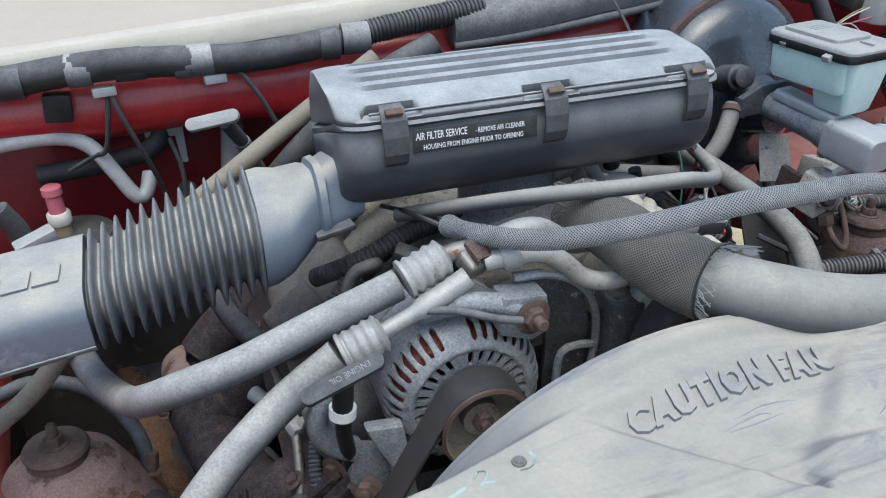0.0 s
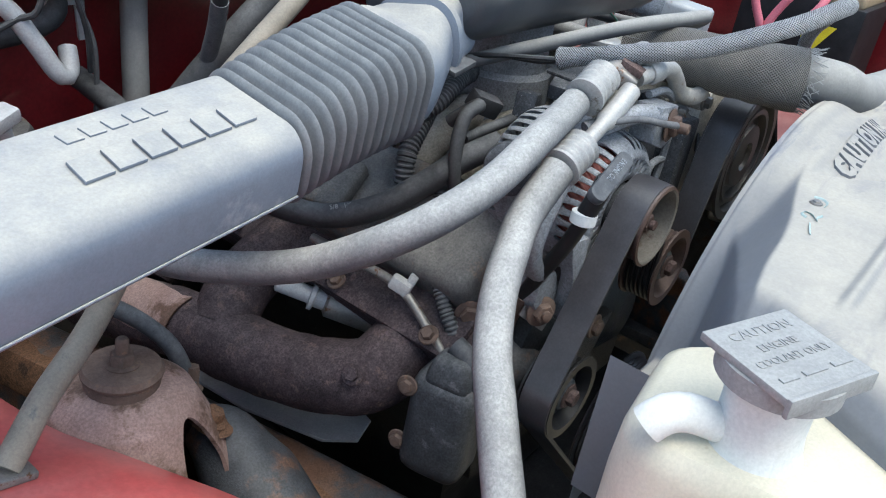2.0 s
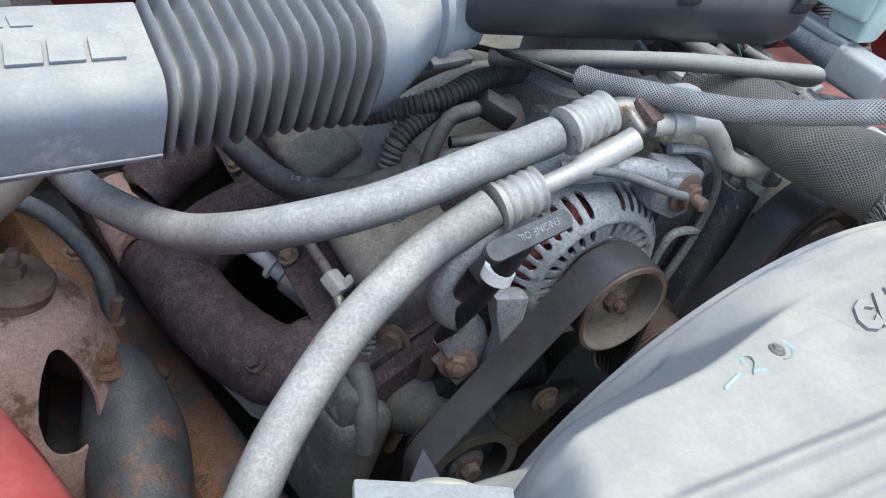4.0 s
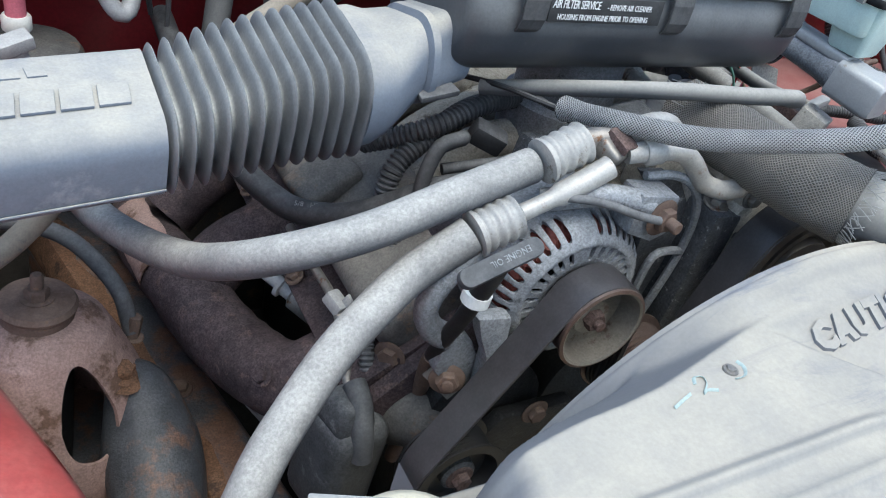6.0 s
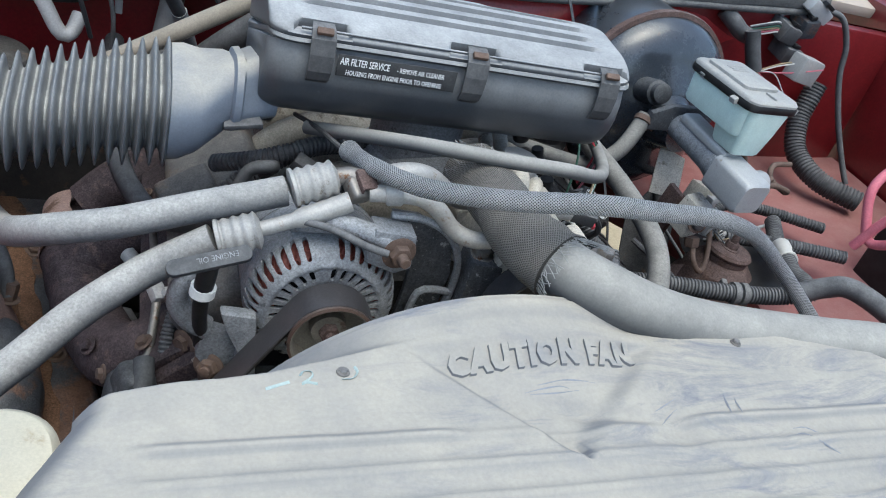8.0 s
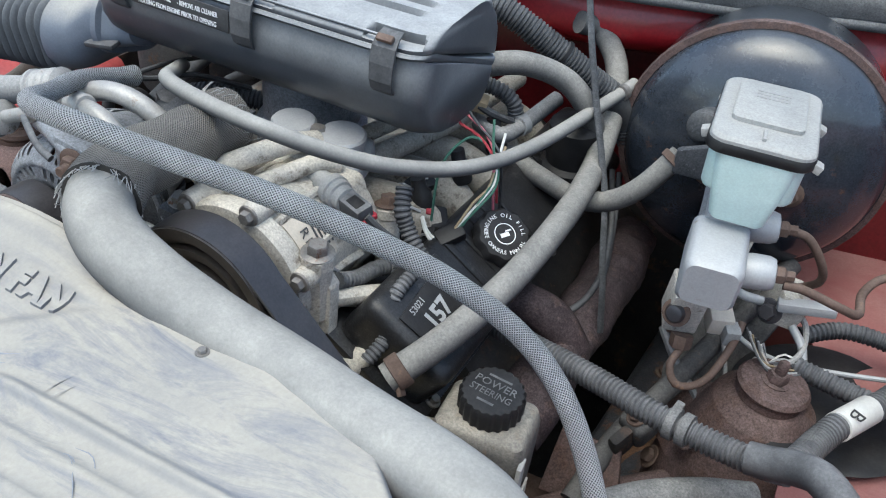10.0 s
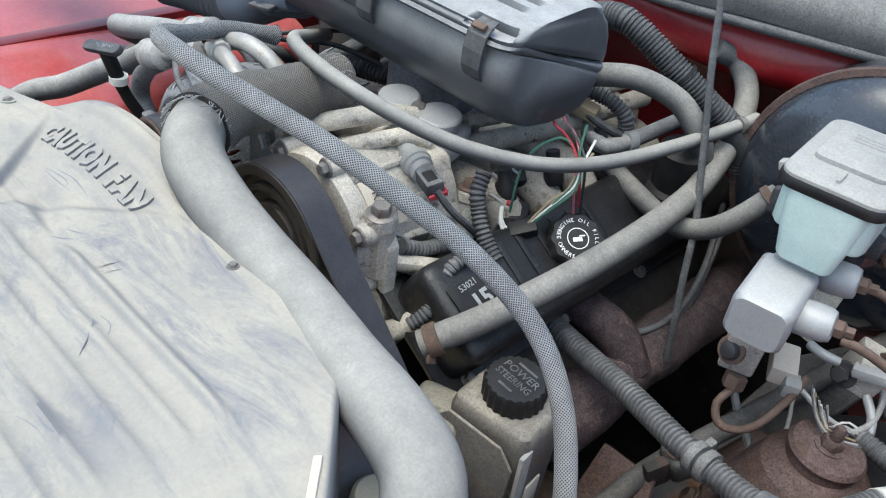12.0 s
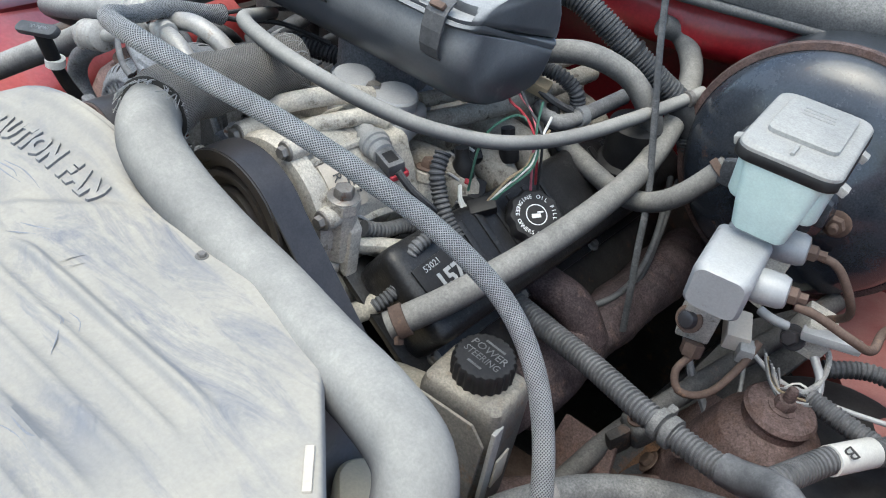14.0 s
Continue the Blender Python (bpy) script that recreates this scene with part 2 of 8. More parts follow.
M = dict(
    # dust thins on steep faces, which also paints groove walls and sides as shaded
    box=surface("dusty_black_plastic", (0.032, 0.036, 0.044), (0.056, 0.061, 0.070), 0.38, dust=1.0, dust_lit_colour=(0.43, 0.438, 0.445), scale=10, bump=0.05, speckle=0.08, spots=0.25, spot_colour=(0.10, 0.106, 0.116), spot_scale=26, low=-0.12, high=1.0, shine=0.45, even=0.48, grit=0.1),
    # warm dusty top and bluish sides also paint in top light and sky
    duct=surface("dusty_duct_plastic", (0.135, 0.155, 0.193), (0.178, 0.20, 0.24), 0.36, dust=1.0, dust_lit_colour=(0.44, 0.415, 0.365), scale=14, bump=0.05, spots=0.3, spot_colour=(0.24, 0.255, 0.285), spot_scale=18, speckle=0.06, low=0.3, high=0.95, grit=0.10, even=0.45),
    # dust stops on slopes, so their greyer tone also paints in shade
    shroud=surface("dusty_shroud_plastic", (0.165, 0.171, 0.187), (0.20, 0.203, 0.213), 0.6, dust=1.0, dust_lit_colour=(0.42, 0.39, 0.335), scale=7, fine=300, bump=0.08, spots=0.34, spot_colour=(0.225, 0.232, 0.252), spot_scale=11, speckle=0.04, low=0.68, high=1.0, streak=0.85, streak_colour=(0.18, 0.19, 0.222), even=0.6, grit=0.08),
    # rubber and pale: dark base under top dust also paints the hoses' shaded undersides
    rubber=surface("dusty_rubber_hose", (0.072, 0.077, 0.087), (0.11, 0.114, 0.122), 0.6, dust=1.0, dust_lit_colour=(0.43, 0.42, 0.40), scale=20, bump=0.35, spots=0.45, spot_colour=(0.058, 0.061, 0.068), spot_scale=110, speckle=0.13, low=-0.3, high=0.8, even=0.45, grit=0.22),
    pale=surface("pale_dusty_rubber", (0.070, 0.073, 0.080), (0.105, 0.106, 0.108), 0.7, dust=1.0, dust_lit_colour=(0.385, 0.373, 0.345), scale=15, bump=0.1, spots=0.3, spot_colour=(0.075, 0.077, 0.084), spot_scale=32, speckle=0.06, low=-0.22, high=0.8, even=0.55, grit=0.09),
    dark=surface("dark_rubber", (0.02, 0.021, 0.023), (0.042, 0.043, 0.046), 0.55, low=-0.1, dust=0.5, dust_lit_colour=(0.28, 0.28, 0.285), scale=40, bump=0.2),
    loom=surface("corrugated_loom_plastic", (0.032, 0.033, 0.037), (0.06, 0.061, 0.065), 0.55, dust=0.55, dust_lit_colour=(0.32, 0.32, 0.325), scale=50, bump=0.1),
    black=surface("black_plastic", (0.008, 0.008, 0.009), (0.018, 0.018, 0.02), 0.45, dust=0.05, scale=40, bump=0.15),
    belt=surface("worn_belt_rubber", (0.036, 0.034, 0.037), (0.054, 0.051, 0.055), 0.36, scale=40, bump=0.05, speckle=0.15, shine=0.6),
    alu=surface("weathered_aluminium", (0.155, 0.165, 0.185), (0.26, 0.27, 0.288), 0.5, 0.15, scale=30, bump=0.5, dust=0.5, dust_lit_colour=(0.40, 0.405, 0.41), spots=0.38, spot_colour=(0.075, 0.08, 0.088), spot_scale=60, speckle=0.25),
    castalu=surface("pale_cast_aluminium", (0.43, 0.405, 0.36), (0.55, 0.515, 0.455), 0.6, 0.1, scale=40, bump=0.5, dust=0.5, dust_lit_colour=(0.52, 0.485, 0.42), spots=0.5, spot_colour=(0.2, 0.172, 0.14), spot_scale=50, speckle=0.2),
    darkalu=surface("grimy_cast_metal", (0.035, 0.038, 0.044), (0.075, 0.079, 0.088), 0.5, 0.15, scale=40, bump=0.6, dust=0.35, dust_lit_colour=(0.25, 0.257, 0.27), spots=0.33, spot_colour=(0.30, 0.305, 0.315), spot_scale=170, speckle=0.3),
    bright=surface("bare_aluminium_pipe", (0.36, 0.35, 0.338), (0.46, 0.448, 0.43), 0.42, 0.35, scale=40, bump=0.2, dust=0.35, dust_lit_colour=(0.40, 0.38, 0.35), spots=0.35, spot_colour=(0.23, 0.165, 0.12), spot_scale=45),
    crimp=surface("crimped_aluminium", (0.33, 0.325, 0.315), (0.43, 0.42, 0.405), 0.5, 0.3, scale=50, bump=0.25, dust=0.35, dust_lit_colour=(0.40, 0.385, 0.36), spots=0.45, spot_colour=(0.17, 0.145, 0.12), spot_scale=70),
    steel=surface("dull_steel", (0.20, 0.19, 0.18), (0.30, 0.28, 0.26), 0.5, 0.6, scale=60, bump=0.15, spots=0.4, spot_scale=90, spot_colour=(0.17, 0.09, 0.05)),
    mcyl=surface("pale_grey_cast_cylinder", (0.35, 0.36, 0.372), (0.40, 0.408, 0.418), 0.4, 0.2, scale=40, bump=0.15, dust=0.35, dust_lit_colour=(0.47, 0.46, 0.44), spots=0.2, spot_scale=50, spot_colour=(0.24, 0.21, 0.185), speckle=0.06),
    rust=surface("rusty_steel", (0.08, 0.052, 0.041), (0.13, 0.085, 0.065), 0.85, scale=45, bump=0.45, spots=0.4, spot_colour=(0.175, 0.10, 0.06), spot_scale=90, dust=0.35, dust_lit_colour=(0.25, 0.2, 0.175)),
    tower=surface("rusty_pink_primer", (0.235, 0.15, 0.13), (0.32, 0.215, 0.19), 0.85, scale=24, bump=0.5, spots=0.72, spot_colour=(0.10, 0.052, 0.032), spot_scale=22, dust=0.3, dust_lit_colour=(0.36, 0.29, 0.26), speckle=0.2),
    manifold=surface("burnt_cast_iron", (0.024, 0.017, 0.02), (0.06, 0.041, 0.045), 0.8, scale=32, bump=0.9, spots=0.5, spot_colour=(0.095, 0.062, 0.055), spot_scale=55, dust=0.4, dust_lit_colour=(0.155, 0.128, 0.128), speckle=0.4),
    # grimy steel, darkened further to paint in shade low in the bay
    rail=surface("grimy_shaded_steel", (0.016, 0.0155, 0.016), (0.040, 0.036, 0.034), 0.7, scale=26, bump=0.4, spots=0.5, spot_colour=(0.085, 0.05, 0.034), spot_scale=40, dust=0.45, dust_lit_colour=(0.135, 0.124, 0.117)),
    frame_dusty=surface("dusty_grimy_metal", (0.036, 0.037, 0.041), (0.07, 0.068, 0.066), 0.7, scale=30, bump=0.4, spots=0.4, spot_colour=(0.10, 0.06, 0.04), spot_scale=40, dust=0.55, dust_lit_colour=(0.20, 0.19, 0.18), speckle=0.2),
    # body red darkened to paint in the shade on firewall and inner panels
    red=surface("shaded_red_paint", (0.115, 0.006, 0.009), (0.17, 0.010, 0.014), 0.32, scale=9, fine=200, bump=0.05, dust=0.25, dust_lit_colour=(0.22, 0.075, 0.07), coat=0.3, speckle=0.15, shine=0.5),
    faded=surface("faded_red_paint", (0.36, 0.026, 0.032), (0.44, 0.06, 0.06), 0.25, scale=7, fine=150, bump=0.05, dust=0.4, dust_lit_colour=(0.54, 0.26, 0.24), coat=0.7, speckle=0.08, shine=0.5),
    shelf=surface("dusty_red_inner_fender", (0.19, 0.05, 0.05), (0.25, 0.078, 0.074), 0.5, scale=9, bump=0.06, dust=0.8, dust_lit_colour=(0.33, 0.185, 0.17), speckle=0.05),
    bellows=surface("dusty_bellows_rubber", (0.060, 0.067, 0.082), (0.095, 0.103, 0.118), 0.42, dust=1.05, dust_lit_colour=(0.46, 0.46, 0.445), scale=26, bump=0.10, speckle=0.08, low=-0.25, high=0.85, even=0.5, grit=0.12, shine=0.4),
    cream=surface("dusty_cream_panel", (0.50, 0.45, 0.385), (0.58, 0.525, 0.45), 0.8, scale=18, bump=0.06, speckle=0.06),
    booster=surface("black_painted_steel", (0.012, 0.016, 0.024), (0.024, 0.030, 0.041), 0.2, scale=12, bump=0.05, dust=0.24, dust_lit_colour=(0.19, 0.205, 0.225), spots=0.32, spot_scale=24, spot_colour=(0.10, 0.055, 0.033), coat=0.5, speckle=0.25, shine=0.6),
    tank=surface("milky_green_plastic", (0.58, 0.73, 0.69), (0.65, 0.79, 0.75), 0.4, scale=20, bump=0.04, speckle=0.05),
    tankcap=surface("dusty_grey_lid", (0.30, 0.30, 0.292), (0.35, 0.348, 0.336), 0.6, scale=22, bump=0.1, dust=0.4, dust_lit_colour=(0.42, 0.41, 0.385), speckle=0.12),
    bottle=surface("yellowed_white_plastic", (0.55, 0.505, 0.385), (0.63, 0.585, 0.475), 0.4, scale=13, bump=0.05, spots=0.15, spot_colour=(0.44, 0.37, 0.25), spot_scale=25, speckle=0.06),
    greycap=surface("grey_plastic_cap", (0.26, 0.26, 0.255), (0.32, 0.318, 0.31), 0.55, scale=30, bump=0.08, dust=0.35, dust_lit_colour=(0.42, 0.415, 0.39)),
    white=surface("white_plastic", (0.62, 0.61, 0.57), (0.70, 0.69, 0.65), 0.5, scale=50, bump=0.04, speckle=0.06),
    copper=surface("red_enamelled_winding", (0.16, 0.044, 0.036), (0.25, 0.078, 0.065), 0.4, scale=200, bump=0.5),
    pulley=surface("rusty_brown_pulley", (0.07, 0.043, 0.036), (0.11, 0.068, 0.057), 0.42, 0.3, scale=40, bump=0.1, dust=0.2),
    vent_shade=surface("cavity_shade", (0.008, 0.008, 0.009), (0.014, 0.014, 0.015), 0.9, scale=60, bump=0.1),
    grey=surface("light_grey_paint", (0.34, 0.345, 0.35), (0.42, 0.42, 0.425), 0.5, 0.15, scale=50, bump=0.1, dust=0.4, dust_lit_colour=(0.45, 0.44, 0.43)),
    sand=surface("sunlit_sand", (0.34, 0.27, 0.17), (0.45, 0.37, 0.25), 0.95, scale=3, fine=60, bump=0.6),
    ink=surface("white_print", (0.75, 0.76, 0.78), (0.82, 0.83, 0.84), 0.6, bump=0.0, speckle=0.0),
    teal=surface("pale_chalk_mark", (0.35, 0.43, 0.42), (0.40, 0.48, 0.47), 0.9, bump=0.0),
    redwire=surface("red_insulation", (0.36, 0.035, 0.05), (0.43, 0.06, 0.075), 0.5, bump=0.05),
    pinkwire=surface("faded_red_cable", (0.5, 0.13, 0.17), (0.58, 0.18, 0.22), 0.5, bump=0.05),
    greenwire=surface("green_insulation", (0.045, 0.12, 0.085), (0.075, 0.16, 0.12), 0.5, bump=0.05),
    yellow=surface("yellow_print", (0.75, 0.62, 0.03), (0.8, 0.68, 0.05), 0.5, bump=0.0),
    braid=woven("grey_braided_sleeve", (0.52, 0.53, 0.545), (0.022, 0.023, 0.025), 0.0023, 1.0, power=3.4),
    mesh=woven("dark_mesh_sleeve", (0.25, 0.232, 0.208), (0.040, 0.037, 0.034), 0.0023, 0.8, power=3.2),
    rodtan=surface("worn_tan_painted_steel", (0.20, 0.172, 0.138), (0.27, 0.235, 0.19), 0.6, scale=30, bump=0.15, spots=0.3, spot_colour=(0.12, 0.12, 0.12), spot_scale=50, dust=0.4, dust_lit_colour=(0.36, 0.32, 0.26)),
    scuff=surface("rubbed_plastic_scuff", (0.21, 0.22, 0.25), (0.27, 0.28, 0.31), 0.6, bump=0.1),
    skirt=surface("bluish_grey_steel", (0.024, 0.028, 0.036), (0.052, 0.057, 0.067), 0.42, scale=22, bump=0.7, spots=0.92, spot_colour=(0.125, 0.060, 0.033), spot_scale=15, dust=0.25, dust_lit_colour=(0.16, 0.16, 0.165), speckle=0.3, shine=0.45),
    # greasy near-black that also paints in the deep shade round the engine
    grease_shade=surface("greasy_shade_black", (0.009, 0.009, 0.010), (0.022, 0.0215, 0.0215), 0.45, scale=40, bump=0.6, spots=0.3, spot_colour=(0.06, 0.057, 0.055), spot_scale=110, dust=0.25, dust_lit_colour=(0.09, 0.088, 0.086), speckle=0.3),
    cup=surface("dull_grey_pulley_face", (0.155, 0.142, 0.125), (0.21, 0.195, 0.172), 0.5, 0.1, scale=30, bump=0.15, spots=0.35, spot_colour=(0.10, 0.07, 0.056), spot_scale=50, speckle=0.15),
    tancast=surface("tan_stained_casting", (0.285, 0.26, 0.222), (0.385, 0.352, 0.302), 0.7, 0.1, scale=34, bump=0.4, spots=0.5, spot_colour=(0.10, 0.078, 0.062), spot_scale=55, dust=0.4, dust_lit_colour=(0.40, 0.365, 0.31), speckle=0.2),
    brownrust=surface("deep_brown_rust", (0.058, 0.037, 0.034), (0.105, 0.068, 0.062), 0.8, scale=26, bump=0.9, spots=0.7, spot_colour=(0.075, 0.043, 0.034), spot_scale=34, dust=0.45, dust_lit_colour=(0.20, 0.155, 0.145), speckle=0.35),
    slate=surface("slate_grey_plastic", (0.035, 0.037, 0.042), (0.06, 0.062, 0.068), 0.5, scale=60, bump=0.1, dust=0.3, dust_lit_colour=(0.3, 0.3, 0.3)),
    cowltan=surface("pale_dusty_tan_paint", (0.42, 0.355, 0.30), (0.47, 0.40, 0.34), 0.8, scale=6, bump=0.05, spots=0.15, spot_colour=(0.34, 0.28, 0.23), spot_scale=14, speckle=0.04),
    grimycream=surface("grimy_cream_plastic", (0.24, 0.222, 0.188), (0.34, 0.315, 0.265), 0.6, scale=24, bump=0.2, spots=0.66, spot_colour=(0.11, 0.092, 0.074), spot_scale=26, dust=0.3, dust_lit_colour=(0.42, 0.39, 0.33), speckle=0.15),
    oilyblack=surface("oily_dusty_black_plastic", (0.006, 0.006, 0.007), (0.015, 0.015, 0.017), 0.33, scale=22, bump=0.35, spots=0.38, spot_colour=(0.042, 0.041, 0.040), spot_scale=90, dust=0.14, dust_lit_colour=(0.14, 0.138, 0.135), speckle=0.35, shine=0.45),
    clutch=surface("worn_dark_clutch_face", (0.045, 0.04, 0.038), (0.075, 0.067, 0.062), 0.38, 0.1, scale=30, bump=0.1, spots=0.3, spot_colour=(0.09, 0.06, 0.045), spot_scale=60, shine=0.6),
    seal=surface("weathered_grey_seal", (0.070, 0.072, 0.076), (0.105, 0.106, 0.108), 0.65, dust=0.8, dust_lit_colour=(0.27, 0.266, 0.255), scale=22, bump=0.4, low=-0.1, grit=0.25, speckle=0.25),
    # lighter copy of the body red, painting the ledge as lit
    ledge=surface("lit_red_paint", (0.30, 0.010, 0.016), (0.37, 0.018, 0.024), 0.3, scale=12, fine=200, bump=0.05, dust=0.3, dust_lit_colour=(0.40, 0.16, 0.15), coat=0.3, speckle=0.15, shine=0.5),
    sensorblack=surface("grimy_black_moulding", (0.016, 0.018, 0.022), (0.032, 0.035, 0.04), 0.4, scale=30, bump=0.3, dust=0.6, dust_lit_colour=(0.22, 0.222, 0.225), spots=0.35, spot_colour=(0.09, 0.093, 0.10), spot_scale=70, speckle=0.25),
    scale=surface("orange_brown_rust_scale", (0.10, 0.052, 0.030), (0.17, 0.090, 0.052), 0.9, scale=30, bump=0.8, spots=0.6, spot_colour=(0.05, 0.030, 0.022), spot_scale=30, dust=0.2, dust_lit_colour=(0.22, 0.16, 0.12), speckle=0.35),
    valvetin=surface("dusty_stained_tin", (0.075, 0.074, 0.076), (0.12, 0.115, 0.110), 0.6, scale=20, bump=0.3, spots=0.5, spot_colour=(0.16, 0.105, 0.07), spot_scale=18, dust=0.7, dust_lit_colour=(0.27, 0.25, 0.225), speckle=0.2),
    hosegrey=surface("mid_grey_rubber", (0.060, 0.061, 0.064), (0.092, 0.092, 0.092), 0.65, dust=1.0, dust_lit_colour=(0.315, 0.303, 0.28), scale=18, bump=0.2, spots=0.35, spot_colour=(0.05, 0.05, 0.052), spot_scale=60, speckle=0.14, low=-0.3, high=0.85, even=0.45, grit=0.2),
    tinbody=surface("grimy_dark_tin", (0.062, 0.063, 0.066), (0.11, 0.107, 0.104), 0.5, scale=24, bump=0.25, spots=0.55, spot_colour=(0.105, 0.066, 0.042), spot_scale=32, dust=1.0, dust_lit_colour=(0.38, 0.345, 0.29), low=-0.15, high=0.95, speckle=0.2, even=0.4),
    tan=surface("tan_wire_loom", (0.28, 0.22, 0.14), (0.36, 0.28, 0.18), 0.8, bump=0.2),
)


# geometry helpers
def smooth_border(bm, rounds=8, keep=None):
    """Evens out the edges of holes cut in a mesh."""
    rim = [e for e in bm.edges if len(e.link_faces) == 1]
    near = collections.defaultdict(list)
    for e in rim:
        a, b = e.verts
        near[a].append(b)
        near[b].append(a)
    free = [v for v in near if len(near[v]) == 2 and not (keep and keep(v.co))]
    for _ in range(rounds):
        moved = [(v, v.co * 0.4 + (near[v][0].co + near[v][1].co) * 0.3) for v in free]
        for v, c in moved:
            v.co = c


def finish(name, bm, mat, smooth=40):
    bmesh.ops.recalc_face_normals(bm, faces=bm.faces)
    me = bpy.data.meshes.new(name)
    bm.to_mesh(me)
    bm.free()
    me.materials.append(mat)
    if smooth:
        for p in me.polygons:
            p.use_smooth = True
        me.set_sharp_from_angle(angle=radians(smooth))
    return new(name, me)


def thing(name, label, category, at, group="", kind=""):
    """The Empty at the base of a thing, which parents its parts."""
    ob = new(name)
    ob.location = at
    ob.empty_display_size = 0.02
    return tagged(ob, label, category, group, kind)


def part(name, bm, mat, parent, label="", smooth=40):
    ob = finish(name, bm, mat, smooth)
    ob.parent = parent
    if parent.data is None:
        ob.matrix_parent_inverse = Matrix.Translation(-parent.location)
    return tagged(ob, label)


def solid(name, bm, mat, label, category, group="", kind="", smooth=40):
    """A thing of one mesh."""
    return tagged(finish(name, bm, mat, smooth), label, category, group, kind)


def spline(points, step=0.006):
    """A smooth line through the points, cut into even steps."""
    p = [Vector(q) for q in points]
    q = [2 * p[0] - p[1], *p, 2 * p[-1] - p[-2]]
    fine = []
    for a, b, c, d in zip(q, q[1:], q[2:], q[3:]):
        for k in range(16):
            t = k / 16
            fine.append(0.5 * (2 * b + (c - a) * t + (2 * a - 5 * b + 4 * c - d) * t * t + (3 * b - a - 3 * c + d) * t ** 3))
    fine.append(p[-1])
    at = [0.0]
    for a, b in zip(fine, fine[1:]):
        at.append(at[-1] + (b - a).length)
    n = max(2, round(at[-1] / step))
    out, j = [], 0
    for i in range(n + 1):
        s = at[-1] * i / n
        while j < len(at) - 2 and at[j + 1] < s:
            j += 1
        w = (s - at[j]) / max(1e-9, at[j + 1] - at[j])
        out.append((fine[j].lerp(fine[j + 1], w), s))
    return out


def loft(rings, bm=None, caps=True, uvs=None):
    """Skins closed rings of equal length. uvs: (girth, stations) in metres."""
    bm = bm or bmesh.new()
    rows = [[bm.verts.new(v) for v in r] for r in rings]
    n = len(rows[0])
    layer = bm.loops.layers.uv.verify() if uvs else None
    for i, (a, b) in enumerate(zip(rows, rows[1:])):
        for k in range(n):
            f = bm.faces.new((a[k], a[(k + 1) % n], b[(k + 1) % n], b[k]))
            if uvs:
                girth, st = uvs
                for loop, (u, v) in zip(f.loops, ((k, i), (k + 1, i), (k + 1, i + 1), (k, i + 1))):
                    loop[layer].uv = (girth * u / n, st[v])
    if caps:
        bm.faces.new(rows[0])
        bm.faces.new(rows[-1])
    return bm


def tube(points, r, seg=14, step=0.006, shape=None, bm=None, squash=1.0, uv_girth=None):
    """A hose, pipe or wire. shape(s, length) multiplies the radius along the way."""
    line = spline(points, step)
    total = line[-1][1]
    tangents = []
    for i in range(len(line)):
        a, b = line[max(0, i - 1)][0], line[min(len(line) - 1, i + 1)][0]
        tangents.append((b - a).normalized())
    side = tangents[0].orthogonal().normalized()
    rings = []
    for (p, s), t in zip(line, tangents):
        side = (side - t * side.dot(t)).normalized()
        other = t.cross(side)
        k = r * (shape(s, total) if shape else 1.0)
        rings.append([p + side * (k * math.cos(2 * math.pi * j / seg)) + other * (k * squash * math.sin(2 * math.pi * j / seg)) for j in range(seg)])
    return loft(rings, bm, uvs=(uv_girth or 2 * math.pi * r, [s for _, s in line]))


def ribbed(pitch, depth=0.09):
    return lambda s, total: 1 + depth * (1 if (s / pitch) % 1 < 0.55 else -1)


def axes(at, z, x=(1, 0, 0)):
    """A frame at a place, its z along the given way."""
    z = Vector(z).normalized()
    x = Vector(x)
    x = (x - z * x.dot(z)).normalized()
    y = z.cross(x)
    m = Matrix((x, y, z)).transposed().to_4x4()
    m.translation = at
    return m


def lathe(profile, m=None, seg=36, bm=None, caps=True):
    """Turns (radius, height) pairs about the frame's z."""
    m = m or Matrix()
    rings = [[m @ Vector((r * math.cos(2 * math.pi * k / seg), r * math.sin(2 * math.pi * k / seg), h)) for k in range(seg)] for r, h in profile]
    return loft(rings, bm, caps)


def box(size, m=None, bevel=0.002, bm=None, segments=2, taper=None):
    own = bmesh.new()
    bmesh.ops.create_cube(own, size=1)
    for v in own.verts:
        k = 1.0 if taper is None or v.co.z < 0 else taper
        v.co = Vector((v.co.x * size[0] * k, v.co.y * size[1] * k, v.co.z * size[2]))
    if bevel:
        bmesh.ops.bevel(own, geom=own.edges[:], offset=bevel, segments=segments, profile=0.6, affect="EDGES")
    return join(own, m, bm)


def join(own, m=None, bm=None):
    if m is not None:
        bmesh.ops.transform(own, matrix=m, verts=own.verts)
    if bm is None:
        return own
    me = bpy.data.meshes.new("tmp")
    own.to_mesh(me)
    own.free()
    bm.from_mesh(me)
    bpy.data.meshes.remove(me)
    return bm


